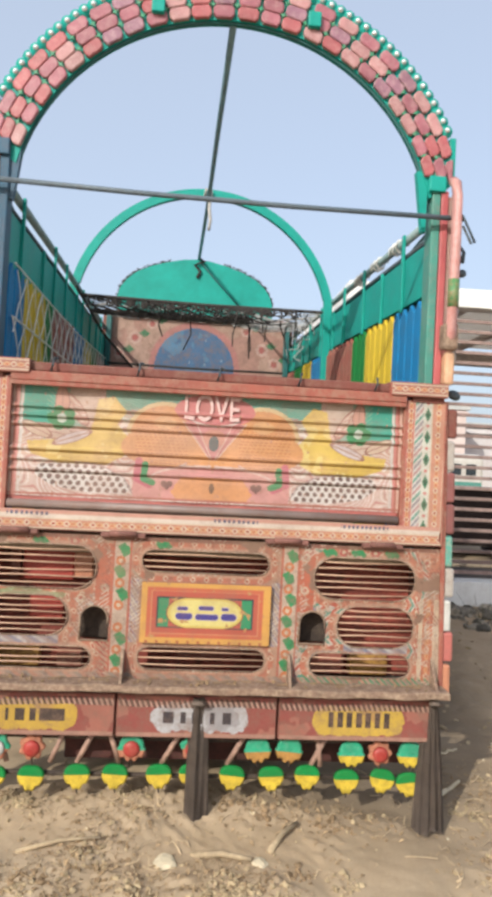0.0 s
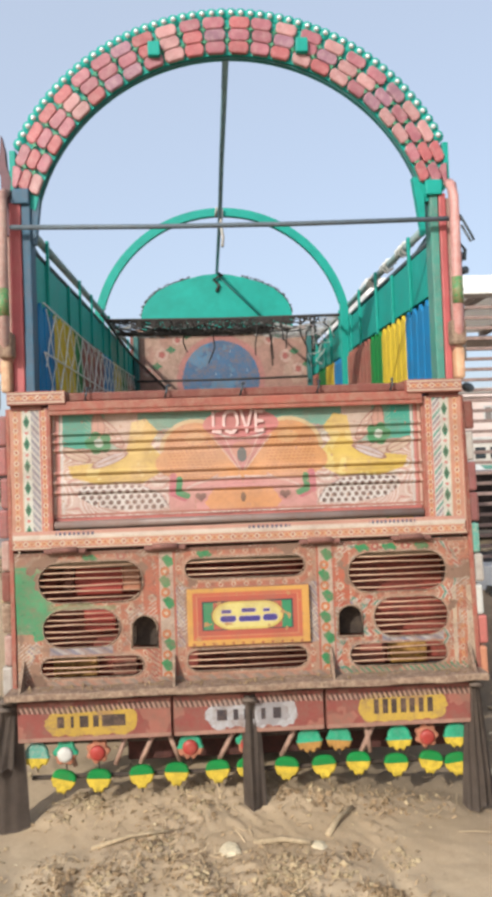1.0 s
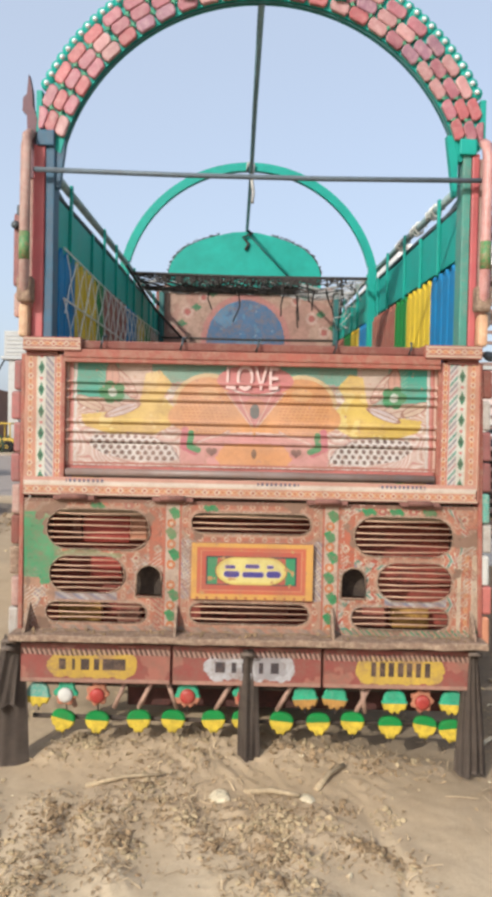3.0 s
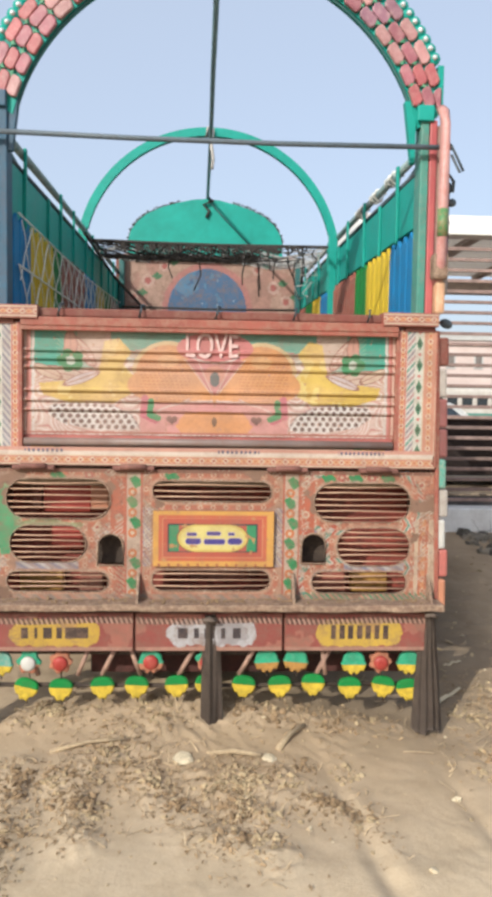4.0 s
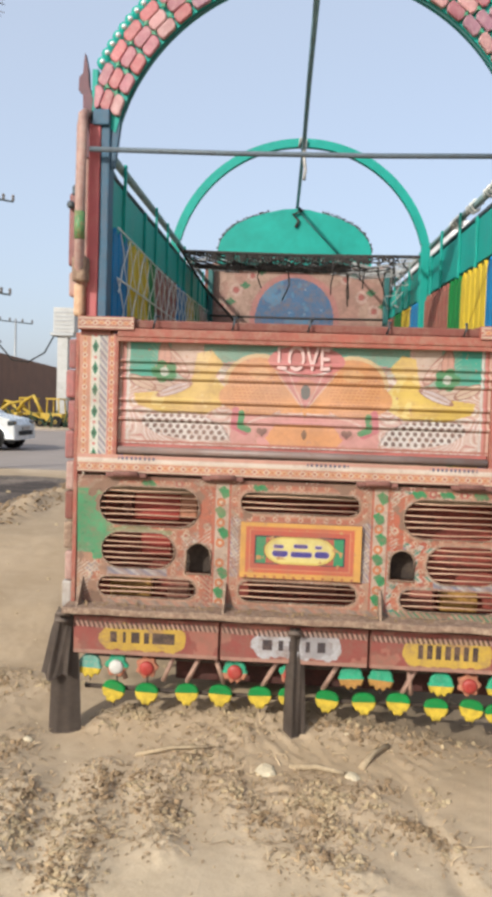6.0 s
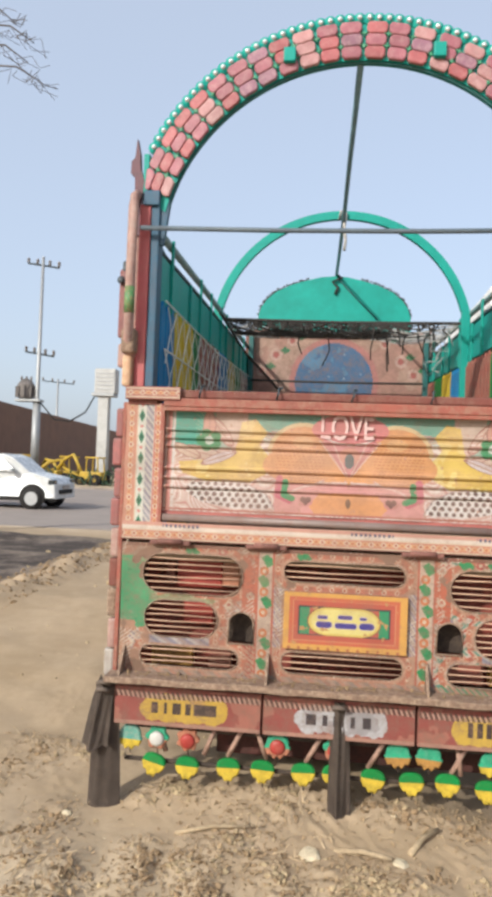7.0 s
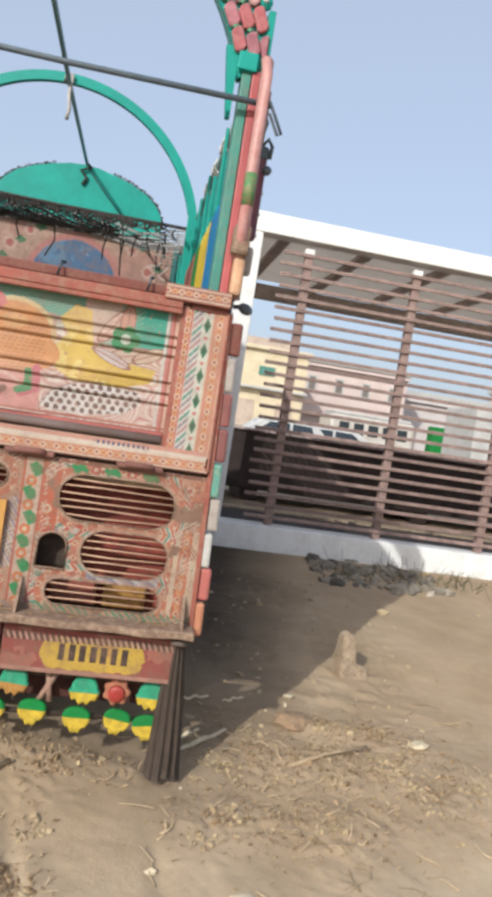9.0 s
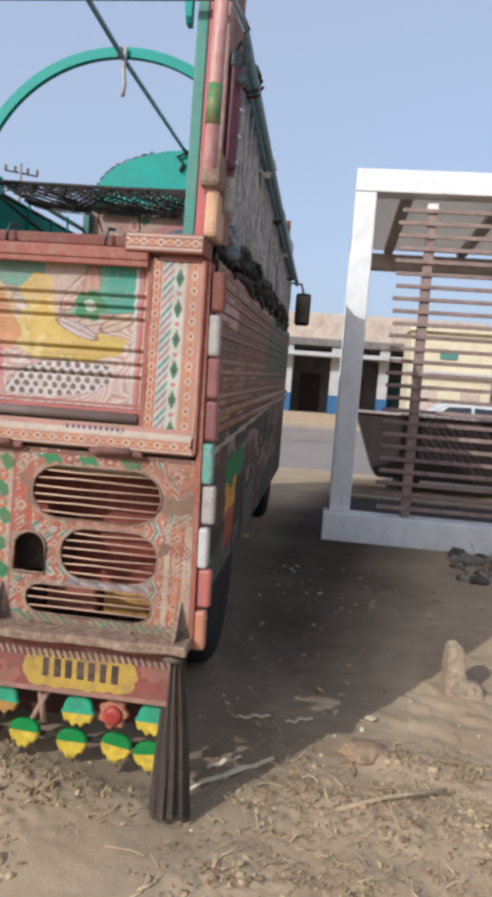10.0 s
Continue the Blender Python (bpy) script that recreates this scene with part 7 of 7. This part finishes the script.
tower = thing("signal_post", "white square post carrying a white slatted box", "post", at=(-13.9, 40, -0.2))
part("tower_shaft", block(-0.32, 0.32, -0.3, 0.3, 0, 6.0, 0.03), COLWHITE, tower)
part("tower_shelf", block(-0.7, 0.7, -0.5, 0.5, 5.9, 6.1, 0.03), POLEGREY, tower)
louvre_box = part("tower_box", block(-0.55, 0.75, -0.45, 0.45, 6.1, 7.6, 0.05), COLWHITE, tower)
for k in range(5):
    part("louvre", block(-0.45, 0.65, -0.48, -0.45, 6.3 + 0.24 * k, 6.38 + 0.24 * k, 0.01), POLEGREY, louvre_box)


def machine(x, y, seed, rot, label):
    R = random.Random(seed)
    t = thing("farm_machine", label, "machine", "yellow machines by the wall")
    t.matrix_world = pose(x, y, 0.22, 0, 0, rot) @ Matrix.Diagonal((0.68, 0.68, 0.64, 1))
    part("machine_body", block(-1.2, 1.0, -0.5, 0.5, 0.5, 1.3, 0.12), MACHINE, t)
    cabin = bmesh.new()
    for a, b in ((-0.9, -0.5), (-0.9, 0.5), (0.3, -0.5), (0.3, 0.5)):
        tube(cabin, [(a, b, 1.3), (a * 0.9, b * 0.95, 2.6)], 0.06, 6)
    slab(cabin, -1.0, 0.4, -0.6, 0.6, 2.55, 2.68)
    part("machine_cab", cabin, MACHINE, t)
    boom = bmesh.new()
    tube(boom, [(1.0, 0, 1.1), (2.0, 0, 1.9 + R.random()), (3.0, 0, 2.3), (3.6, 0, 1.4)], 0.16, 8)
    tube(boom, [(0.9, 0.3, 0.8), (1.9, 0.3, 1.2), (2.9, 0.2, 1.6)], 0.10, 8)
    part("machine_boom", boom, MACHINE, t, smooth=True)
    part("bucket", block(3.2, 4.0, -0.7, 0.7, 0.5, 1.3, 0.15), MACHINE, t)
    for a, r in ((-0.8, 0.55), (0.7, 0.42)):
        for b in (-0.75, 0.75):
            tyre = part("machine_tyre", lathe(bmesh.new(), [(r * 0.6, -0.15), (r, -0.12), (r, 0.12), (r * 0.6, 0.15)], 18, Matrix.Translation((a, b, r)) @ Matrix.Rotation(radians(90), 4, "X")), BLACK, t)
            part("machine_rim", lathe(bmesh.new(), [(r * 0.58, -0.12), (0.1, -0.16), (0.1, 0.16), (r * 0.58, 0.12)], 12, Matrix.Translation((a, b, r)) @ Matrix.Rotation(radians(90), 4, "X")), MACHINE, tyre)
    return t


machine(-18.2, 38.6, 1, 20, "yellow wheeled farm machine with an open cab")
machine(-15.9, 39.4, 4, 150, "yellow farm machine with its arm lowered")
machine(-13.9, 38.2, 2, 165, "yellow machine with a raised boom and green frame")
machine(-12.0, 40.2, 5, 35, "yellow machine half hidden behind the others")
machine(-21.4, 36.4, 3, 170, "yellow bucket loader standing by the road")
hedge = bmesh.new()
R = random.Random(8)
for k in range(260):
    p = Vector((R.uniform(-24, -11), R.uniform(36.8, 41), R.uniform(0.2, 0.8)))
    tube(hedge, [p, p + Vector((R.uniform(-0.5, 0.5), R.uniform(-0.3, 0.3), R.uniform(0.1, 0.6)))], 0.05, 4)
tagged(part("implement_frames", hedge, surface("dark_green_frames", lin(70, 92, 66), 0.7, vary=0.3, scale=1.0)), "heap of dark green implement frames behind the machines", "implements", kind="stuff")

# white hatchback on the road
car = thing("hatchback_car", "small clean white hatchback on the road", "car")
car.matrix_world = pose(-9.6, 17.2, 0.275, 0, 0, 0) @ Matrix.Diagonal((1.05, 1.05, 1.05, 1))
bm = bmesh.new()
prof = [(-1.75, 0.28), (-1.78, 0.62), (-1.7, 0.92), (-1.55, 1.02), (-1.2, 1.42), (-0.9, 1.49), (0.2, 1.48), (0.45, 1.40), (0.95, 1.0), (1.6, 0.86), (1.75, 0.7), (1.78, 0.3)]
f = [bm.verts.new((a, -0.78 if b < 1.0 else -0.62, b)) for a, b in prof]
g = [bm.verts.new((a, 0.78 if b < 1.0 else 0.62, b)) for a, b in prof]
bm.faces.new(f)
bm.faces.new(g[::-1])
for k in range(len(prof)):
    bm.faces.new((f[k], g[k], g[(k + 1) % len(prof)], f[(k + 1) % len(prof)]))
bmesh.ops.recalc_face_normals(bm, faces=bm.faces)
bmesh.ops.bevel(bm, geom=[e for e in bm.edges if abs(e.verts[0].co.y - e.verts[1].co.y) < 0.2], offset=0.05, segments=3, affect="EDGES", profile=0.6)
bmesh.ops.triangulate(bm, faces=[q for q in bm.faces if len(q.verts) > 4])
body = part("car_body", bm, CARWHITE, car, smooth=False)
for sgn in (-1, 1):
    for a in (-1.1, 1.12):
        part("wheel_arch", lathe(bmesh.new(), [(0.36, -0.02), (0.36, 0.02)], 24, Matrix.Translation((a, sgn * 0.785, 0.33)) @ Matrix.Rotation(radians(90), 4, "X")), BLACK, body)
    part("door_handle", block(-0.75, -0.60, *sorted((sgn * 0.775, sgn * 0.80)), 0.88, 0.91, 0.01), POLEGREY, body)
part("front_grille", block(1.72, 1.80, -0.5, 0.5, 0.42, 0.54, 0.02), BLACK, body)
part("number_plate", block(1.785, 1.80, -0.25, 0.25, 0.56, 0.66, 0.005), DULLW, body)
for sgn in (-1, 1):
    for pts in ([(-1.12, 1.03), (-1.0, 1.36), (-0.45, 1.38), (-0.45, 1.03)], [(-0.36, 1.03), (-0.36, 1.38), (0.2, 1.36), (0.62, 1.03)]):
        bm = bmesh.new()
        q = [bm.verts.new((a, sgn * (0.775 - (b - 1.0) * 0.32), b)) for a, b in pts] + [bm.verts.new((a, sgn * (0.755 - (b - 1.0) * 0.32), b)) for a, b in pts]
        bm.faces.new(q[:4])
        bm.faces.new(q[4:][::-1])
        for k in range(4):
            bm.faces.new((q[k], q[4 + k], q[4 + (k + 1) % 4], q[(k + 1) % 4]))
        bmesh.ops.recalc_face_normals(bm, faces=bm.faces)
        part("side_window", bm, GLASS, body)
    for a in (-1.1, 1.12):
        w = part("tyre", lathe(bmesh.new(), [(0.18, -0.1), (0.28, -0.1), (0.29, 0), (0.28, 0.1), (0.18, 0.1)], 24, Matrix.Translation((a, sgn * 0.745, 0.29)) @ Matrix.Rotation(radians(90), 4, "X")), BLACK, car, smooth=True)
        part("rim", lathe(bmesh.new(), [(0.185, -0.11), (0.17, -0.09), (0.04, -0.115), (0.04, 0.115), (0.17, 0.09), (0.185, 0.11)], 16, Matrix.Translation((a, sgn * 0.745, 0.29)) @ Matrix.Rotation(radians(90), 4, "X")), POLEGREY, w)
    part("wing_mirror", block(0.42, 0.56, *sorted((sgn * 0.78, sgn * 0.92)), 0.98, 1.1, 0.03), CARWHITE, car)
    part("headlight", block(1.55, 1.74, *sorted((sgn * 0.55, sgn * 0.79)), 0.68, 0.82, 0.03), GLASS, car)
part("sill", block(-1.3, 1.4, -0.79, 0.79, 0.22, 0.33, 0.02), BLACK, car)

# hut, minibus and bin seen through the slats
HUTCREAM = surface("sunlit_cream_plaster", lin(254, 238, 200), 0.85, vary=0.12, scale=0.9, dirt=lin(228, 198, 160), amount=0.4)
hut = thing("cream_hut", "cream two-storey roadside hut with a flat roof and small sign", "building", at=(5.8, 26, 0.2))
part("hut_wall", block(-1.5, 1.6, 0, 3, 0, 4.35, 0.03), HUTCREAM, hut)
part("hut_roof", block(-1.6, 1.7, -0.2, 3.2, 4.35, 4.5, 0.03), HUTCREAM, hut)
part("hut_ledge", block(-1.55, 1.65, -0.35, 0.0, 2.75, 2.86, 0.02), COLWHITE, hut)
part("hut_sign", block(-0.4, 0.25, -0.06, -0.01, 3.35, 3.7, 0.01), PALETEAL, hut, "small green sign")
for x in (-1.1, 0.5):
    part("hut_shutter", block(x, x + 0.7, -0.03, 0.02, 1.2, 2.3, 0.01), PLASTER, hut)
# white minibus with a row of small windows
bus = thing("white_minibus", "white dusty minibus with a row of small dark windows", "minibus", at=(8.0, 23.5, 0.275))
body = part("bus_body", block(0, 3.4, 0, 1.8, 0.35, 2.15, 0.14), surface("pale_bus_paint", lin(232, 226, 216), 0.5, vary=0.1, scale=1.5, dirt=lin(190, 170, 150), amount=0.5), bus)
part("bus_roof", block(0.15, 3.25, 0.15, 1.65, 2.15, 2.27, 0.05), COLWHITE, bus)
for k in range(5):
    part("window", block(0.35 + 0.58 * k, 0.75 + 0.58 * k, -0.012, 0.01, 1.45, 1.88, 0.02), GLASS, body)
part("bus_stripe", block(0.1, 3.3, -0.008, 0.01, 1.05, 1.2, 0.003), PALETEAL, body)
for a in (0.7, 2.7):
    part("tyre", lathe(bmesh.new(), [(0.2, -0.1), (0.33, -0.1), (0.34, 0), (0.33, 0.1), (0.2, 0.1)], 20, Matrix.Translation((a, 0.1, 0.34)) @ Matrix.Rotation(radians(90), 4, "X")), BLACK, bus)
for x, y, turn in ((4.9, 18.6, 180), (7.6, 20.5, 0)):
    copy_thing(car, pose(x, y, 0.275, 0, 0, turn))
bin_ = part("green_bin", block(12.1, 12.6, 23.6, 24.1, 0.275, 2.5, 0.04), GREEN)
tagged(bin_, "tall plain green upright box by the road", "bin")
whites = part("white_cabin", block(14.5, 21, 25, 28, 0.275, 3.6, 0.05), COLWHITE)
tagged(whites, "plain white flat-roofed cabin", "building")

# ---- loose things on the earth ----
GX, GY = np.meshgrid(np.arange(-3.2, 5.6, 0.012), np.arange(-3.2, 4.8, 0.012))
GZ = height(GX, GY)


def on_ground(x, y):
    """Height of the earth: between the points of a fine table near the truck, worked out afresh further off."""
    u, v = (x + 3.2) / 0.012, (y + 3.2) / 0.012
    i, j = int(u), int(v)
    if x < -3.2 or y < -3.2 or i + 1 >= GZ.shape[1] or j + 1 >= GZ.shape[0]:
        return float(height(np.array([x]), np.array([y]))[0])
    u, v = u - i, v - j
    return float((GZ[j, i] * (1 - u) + GZ[j, i + 1] * u) * (1 - v) + (GZ[j + 1, i] * (1 - u) + GZ[j + 1, i + 1] * u) * v)


bm = bmesh.new()
prof = [(-0.13, 0), (-0.135, 0.20), (-0.125, 0.35), (-0.07, 0.385), (-0.015, 0.35), (0.01, 0.17), (0.06, 0.13), (0.14, 0.12), (0.17, 0.0)]
prism(bm, prof, -0.07, 0.07)
bmesh.ops.bevel(bm, geom=bm.edges[:], offset=0.012, segments=2, affect="EDGES")
for v in bm.verts:
    v.co += Vector((noise.noise(v.co * 14), noise.noise(v.co * 11 + Vector((3, 0, 0))), noise.noise(v.co * 9))) * 0.018
stump = part("concrete_stump", bm, CONCRETE, smooth=False)
stump.matrix_world = pose(2.37, 1.42, on_ground(2.37, 1.42) - 0.03, 0, 0, 8) @ Matrix.Diagonal((0.72, 0.8, 0.84, 1))
tagged(stump, "broken rough concrete stump standing in the earth", "concrete stump")


def scatter(name, count, area, size, material, label, category, seed, flat=0.6):
    """Many small lumps lying on the earth, as one object."""
    R = random.Random(seed)
    V, F = [], []
    base = bmesh.new()
    bmesh.ops.create_icosphere(base, subdivisions=1, radius=1)
    bv = np.array([v.co[:] for v in base.verts])
    bf = [[v.index for v in f.verts] for f in base.faces]
    base.free()
    nests = [strip_point(R, 0.55) for _ in range(max(1, count // 45))]
    for made in range(count):
        if area is not None:
            x, y = R.uniform(*area[:2]), R.uniform(*area[2:])
        elif made % 5:
            x, y = (c + R.gauss(0, 0.035) for c in R.choice(nests))
        else:
            x, y = strip_point(R)
        s = size * (0.35 + R.random() ** 3 * 2.2)
        z = on_ground(x, y)
        q = np.array(Euler((R.uniform(-0.5, 0.5), R.uniform(-0.5, 0.5), R.random() * 6)).to_matrix())
        jit = np.array([[R.uniform(0.55, 1.3)] for _ in bv])
        p = (bv * jit * np.array([1, R.uniform(0.4, 1), flat])) @ q.T * s
        o = len(V)
        V += (p + np.array([x, y, z + s * 0.08])).tolist()
        F += [[o + i for i in f] for f in bf]
    me = bpy.data.meshes.new(name)
    me.from_pydata(V, [], F)
    me.materials.append(material)
    tagged(new(name, me), label, category, kind="stuff")


scatter("earth_clods", 900, (-2.6, 3.6, -2.6, 2.5), 0.006, CLOD, "small dry clods scattered over the earth", "clods", 21)
scatter("heap_lumps", 3000, None, 0.0085, CLOD, "broken lumps of turned-up earth in strips", "clods", 27)
scatter("brown_lumps", 2200, None, 0.0085, DAMPCLOD, "darker damp lumps among the turned-up earth", "clods", 28)
scatter("shade_scraps", 70, (1.15, 3.0, 0.5, 3.4), 0.016, CLOD, "pale scraps trodden into the shaded earth", "scraps", 29, 0.18)
scatter("shade_lumps", 160, (1.15, 2.9, 0.4, 3.6), 0.012, CLOD, "brown lumps pressed into the shaded earth", "clods", 30, 0.3)
scatter("berm_clods", 1100, (-4.0, -3.2, 3.2, 9.0), 0.016, DAMPCLOD, "dry clods heaped along the mud's edge", "clods", 25)
scatter("far_clods", 160, (-9, 6, 2.5, 10), 0.035, CLOD, "dry clods further off", "clods", 22)
RUBBLE = surface("dark_rubble", lin(170, 158, 140), 0.95, vary=0.4, scale=14, bump=0.5)
flecks(RUBBLE, 0.3, 1.35)
scatter("rubble_heap", 230, (2.7, 4.0, 3.45, 4.3), 0.05, RUBBLE, "heap of dark rubble along the shelter's sill", "rubble", 23)
scatter("pale_stones", 60, (-2.0, 3.2, -2.4, 1.5), 0.014, surface("pale_stone", lin(244, 224, 186), 0.9, vary=0.15, scale=16, bump=0.4), "pale flat stones and scraps on the earth", "stones", 24)


def stalks(name, count, area, length, r, material, label, seed, up=0.05):
    R = random.Random(seed)
    bm = bmesh.new()
    for _ in range(count):
        x, y = strip_point(R, 1.0) if area is None else (R.uniform(*area[:2]), R.uniform(*area[2:]))
        a, l = R.random() * 6.283, length * R.uniform(0.3, 1.2)
        pts = []
        for k in range(4):
            t = k / 3
            px, py = x + math.cos(a) * l * t, y + math.sin(a) * l * t
            a += R.uniform(-0.35, 0.35)
            pts.append((px, py, on_ground(px, py) + r + up * R.random() * t))
        tube(bm, pts, r * R.uniform(0.6, 1.3), 4, r * 0.4)
    tagged(part(name, bm, material), label, "straw", kind="stuff")


stalks("dry_stalks", 520, None, 0.075, 0.0026, STRAW, "dry broken stalks and straw on the heap", 31)
stalks("thin_twigs", 60, (0.9, 3.0, -1.2, 1.2), 0.17, 0.004, STRAW, "thin dry twigs lying on the earth", 32, 0.02)
stalks("scrub", 70, (2.9, 4.5, 3.6, 4.3), 0.22, 0.004, LEAFDRY, "dusty scrub beside the shelter", 33, up=0.22)
for x, y, l, r, rot in ((0.40, -0.16, 0.24, 0.016, 52), (0.12, -0.30, 0.26, 0.016, -20), (-0.55, -0.25, 0.34, 0.011, 5), (1.9, 0.25, 0.5, 0.012, 20)):
    bm = tube(bmesh.new(), [(-l / 2, 0, 0), (0, 0.01, 0.012), (l / 2, 0, 0)], r, 7, r * 0.6)
    st = part("stick", bm, STRAW, smooth=True)
    st.matrix_world = pose(x, y, on_ground(x, y) + r * 0.7, 0, -8, rot)
    tagged(st, "pale dry stick lying on the earth", "stick", "sticks")
for x, y, s in ((-0.11, -0.33, 0.05), (1.87, 0.99, 0.035), (1.62, -1.35, 0.10), (0.78, -1.75, 0.08), (0.28, -0.33, 0.035), (1.35, -0.75, 0.04), (2.05, -1.15, 0.11), (2.45, 0.45, 0.05), (2.75, -0.4, 0.06)):
    bm = bmesh.new()
    bmesh.ops.create_icosphere(bm, subdivisions=2, radius=1)
    for v in bm.verts:
        v.co *= s * (1 + 0.5 * noise.noise(v.co * 1.7 + Vector((x * 9, y * 7, 0))))
        v.co.z *= 0.28
    st = part("stone", bm, bpy.data.materials["pale_stone"])
    st.matrix_world = pose(x, y, on_ground(x, y) + s * 0.12, 8, 5, x * 90)
    tagged(st, "pale flat stone half sunk in the earth", "stone", "stones")

bm = bmesh.new()
bmesh.ops.create_icosphere(bm, subdivisions=3, radius=1)
for v in bm.verts:
    v.co *= 1 + 0.35 * noise.noise(v.co * 1.4 + Vector((4, 1, 0)))
    v.co = Vector((v.co.x * 0.11, v.co.y * 0.08, v.co.z * 0.035))
st = part("flat_stone", bm, surface("brown_stone", lin(176, 142, 108), 0.95, vary=0.3, scale=12, bump=0.6, dirt=lin(206, 176, 138), amount=0.4))
st.matrix_world = pose(1.82, 0.62, on_ground(1.82, 0.62) + 0.012, 6, 4, 25)
tagged(st, "brown flat stone lying on the dry earth", "stone", "stones")

# Pale strips, added as streaks of sunlight across the shaded earth.
for x, y, l, w, rot in ((1.29, 0.33, 0.42, 0.022, 44), (1.24, 0.40, 0.17, 0.02, 42), (1.31, 0.85, 0.17, 0.016, 18), (1.53, 0.87, 0.14, 0.014, 25)):
    bm = bmesh.new()
    row = []
    for k in range(9):
        t = k / 8 - 0.5
        px, py = x + l * t * math.cos(radians(rot)), y + l * t * math.sin(radians(rot))
        half = w * (0.35 + 0.65 * math.sin(3.1 * (k + 0.5) / 9)) / 2
        z = on_ground(px, py) + 0.012 + 0.006 * math.sin(k * 1.9)
        row.append([bm.verts.new((px - q * half * math.sin(radians(rot)), py + q * half * math.cos(radians(rot)), z + e)) for q, e in ((-1, 0), (1, 0.003), (1, -0.004), (-1, -0.006))])
    for a, b in zip(row, row[1:]):
        for q in range(4):
            bm.faces.new((a[q], a[(q + 1) % 4], b[(q + 1) % 4], b[q]))
    bm.faces.new(row[0])
    bm.faces.new(row[-1][::-1])
    bmesh.ops.recalc_face_normals(bm, faces=bm.faces)
    tagged(part("dry_husk", bm, bpy.data.materials["pale_stone"]), "pale strip laid for a streak of sunlight on the shaded earth", "husk", "husks")


def litter(name, count, seed, label):
    """Dry brown leaf bits and chaff, lying in patches over the heap."""
    R = random.Random(seed)
    V, F = [], []
    for k in range(count):
        x, y = strip_point(R, 0.9)
        z, s, a = on_ground(x, y), R.uniform(0.005, 0.011) + 0.008 * R.random() ** 3, R.random() * 6.28
        u, v = Vector((math.cos(a), math.sin(a), R.uniform(-0.5, 0.9))) * s, Vector((-math.sin(a), math.cos(a), R.uniform(-0.4, 0.4))) * s * R.uniform(0.15, 0.5)
        p = Vector((x, y, z + s * 0.45))
        o = len(V)
        V += [(p - u)[:], (p - v + Vector((0, 0, s * 0.3)))[:], (p + u)[:], (p + v + Vector((0, 0, s * 0.2)))[:]]
        F += [(o, o + 1, o + 2), (o, o + 2, o + 3)]
    me = bpy.data.meshes.new(name)
    me.from_pydata(V, [], F)
    me.materials.append(LITTER)
    tagged(new(name, me), label, "litter", kind="stuff")


litter("leaf_litter", 8000, 41, "brown dry leaf bits and chaff in patches on the earth")

# a bare thorn tree by the road, whose twigs reach over the yard
tree = thing("bare_tree", "thin bare roadside tree with drooping grey twigs", "tree", at=(-8.1, 8.6, on_ground(-8.1, 8.6) + 0.0))
BARK = surface("grey_bark", lin(120, 112, 108), 0.9, vary=0.25, scale=8, bump=0.5)
part("trunk", tube(bmesh.new(), [(0, 0, 0), (0.1, 0, 2.6), (0.3, 0.1, 5.8), (0.5, 0.1, 9.2)], 0.16, 10, 0.05), BARK, tree, smooth=True)
R = random.Random(77)
for k, (dx, dz) in enumerate(((2.4, 8.15), (2.1, 8.55), (2.2, 8.9), (1.8, 9.3), (-1.6, 9.2), (-1.2, 8.0))):
    pts = [(0.36, 0.1, 7.0 + 0.3 * k), (0.3 + dx * 0.4, 0.1, dz + 0.35), (0.3 + dx * 0.8, 0.15, dz + 0.3), (0.3 + dx, 0.2, dz)]
    limb = part("limb", tube(bmesh.new(), pts, 0.035, 6, 0.008), BARK, tree, smooth=True)
    bm = bmesh.new()
    for j in range(12):
        t = R.uniform(0.3, 1)
        p = Vector(pts[1]).lerp(Vector(pts[3]), t)
        tube(bm, [p, p + Vector((R.uniform(0.05, 0.3), R.uniform(-0.2, 0.2), R.uniform(-0.15, 0.1))), p + Vector((R.uniform(0.2, 0.5), R.uniform(-0.3, 0.3), R.uniform(-0.3, 0.0)))], 0.006, 4)
    tagged(part("twigs", bm, BARK, limb), kind="stuff")
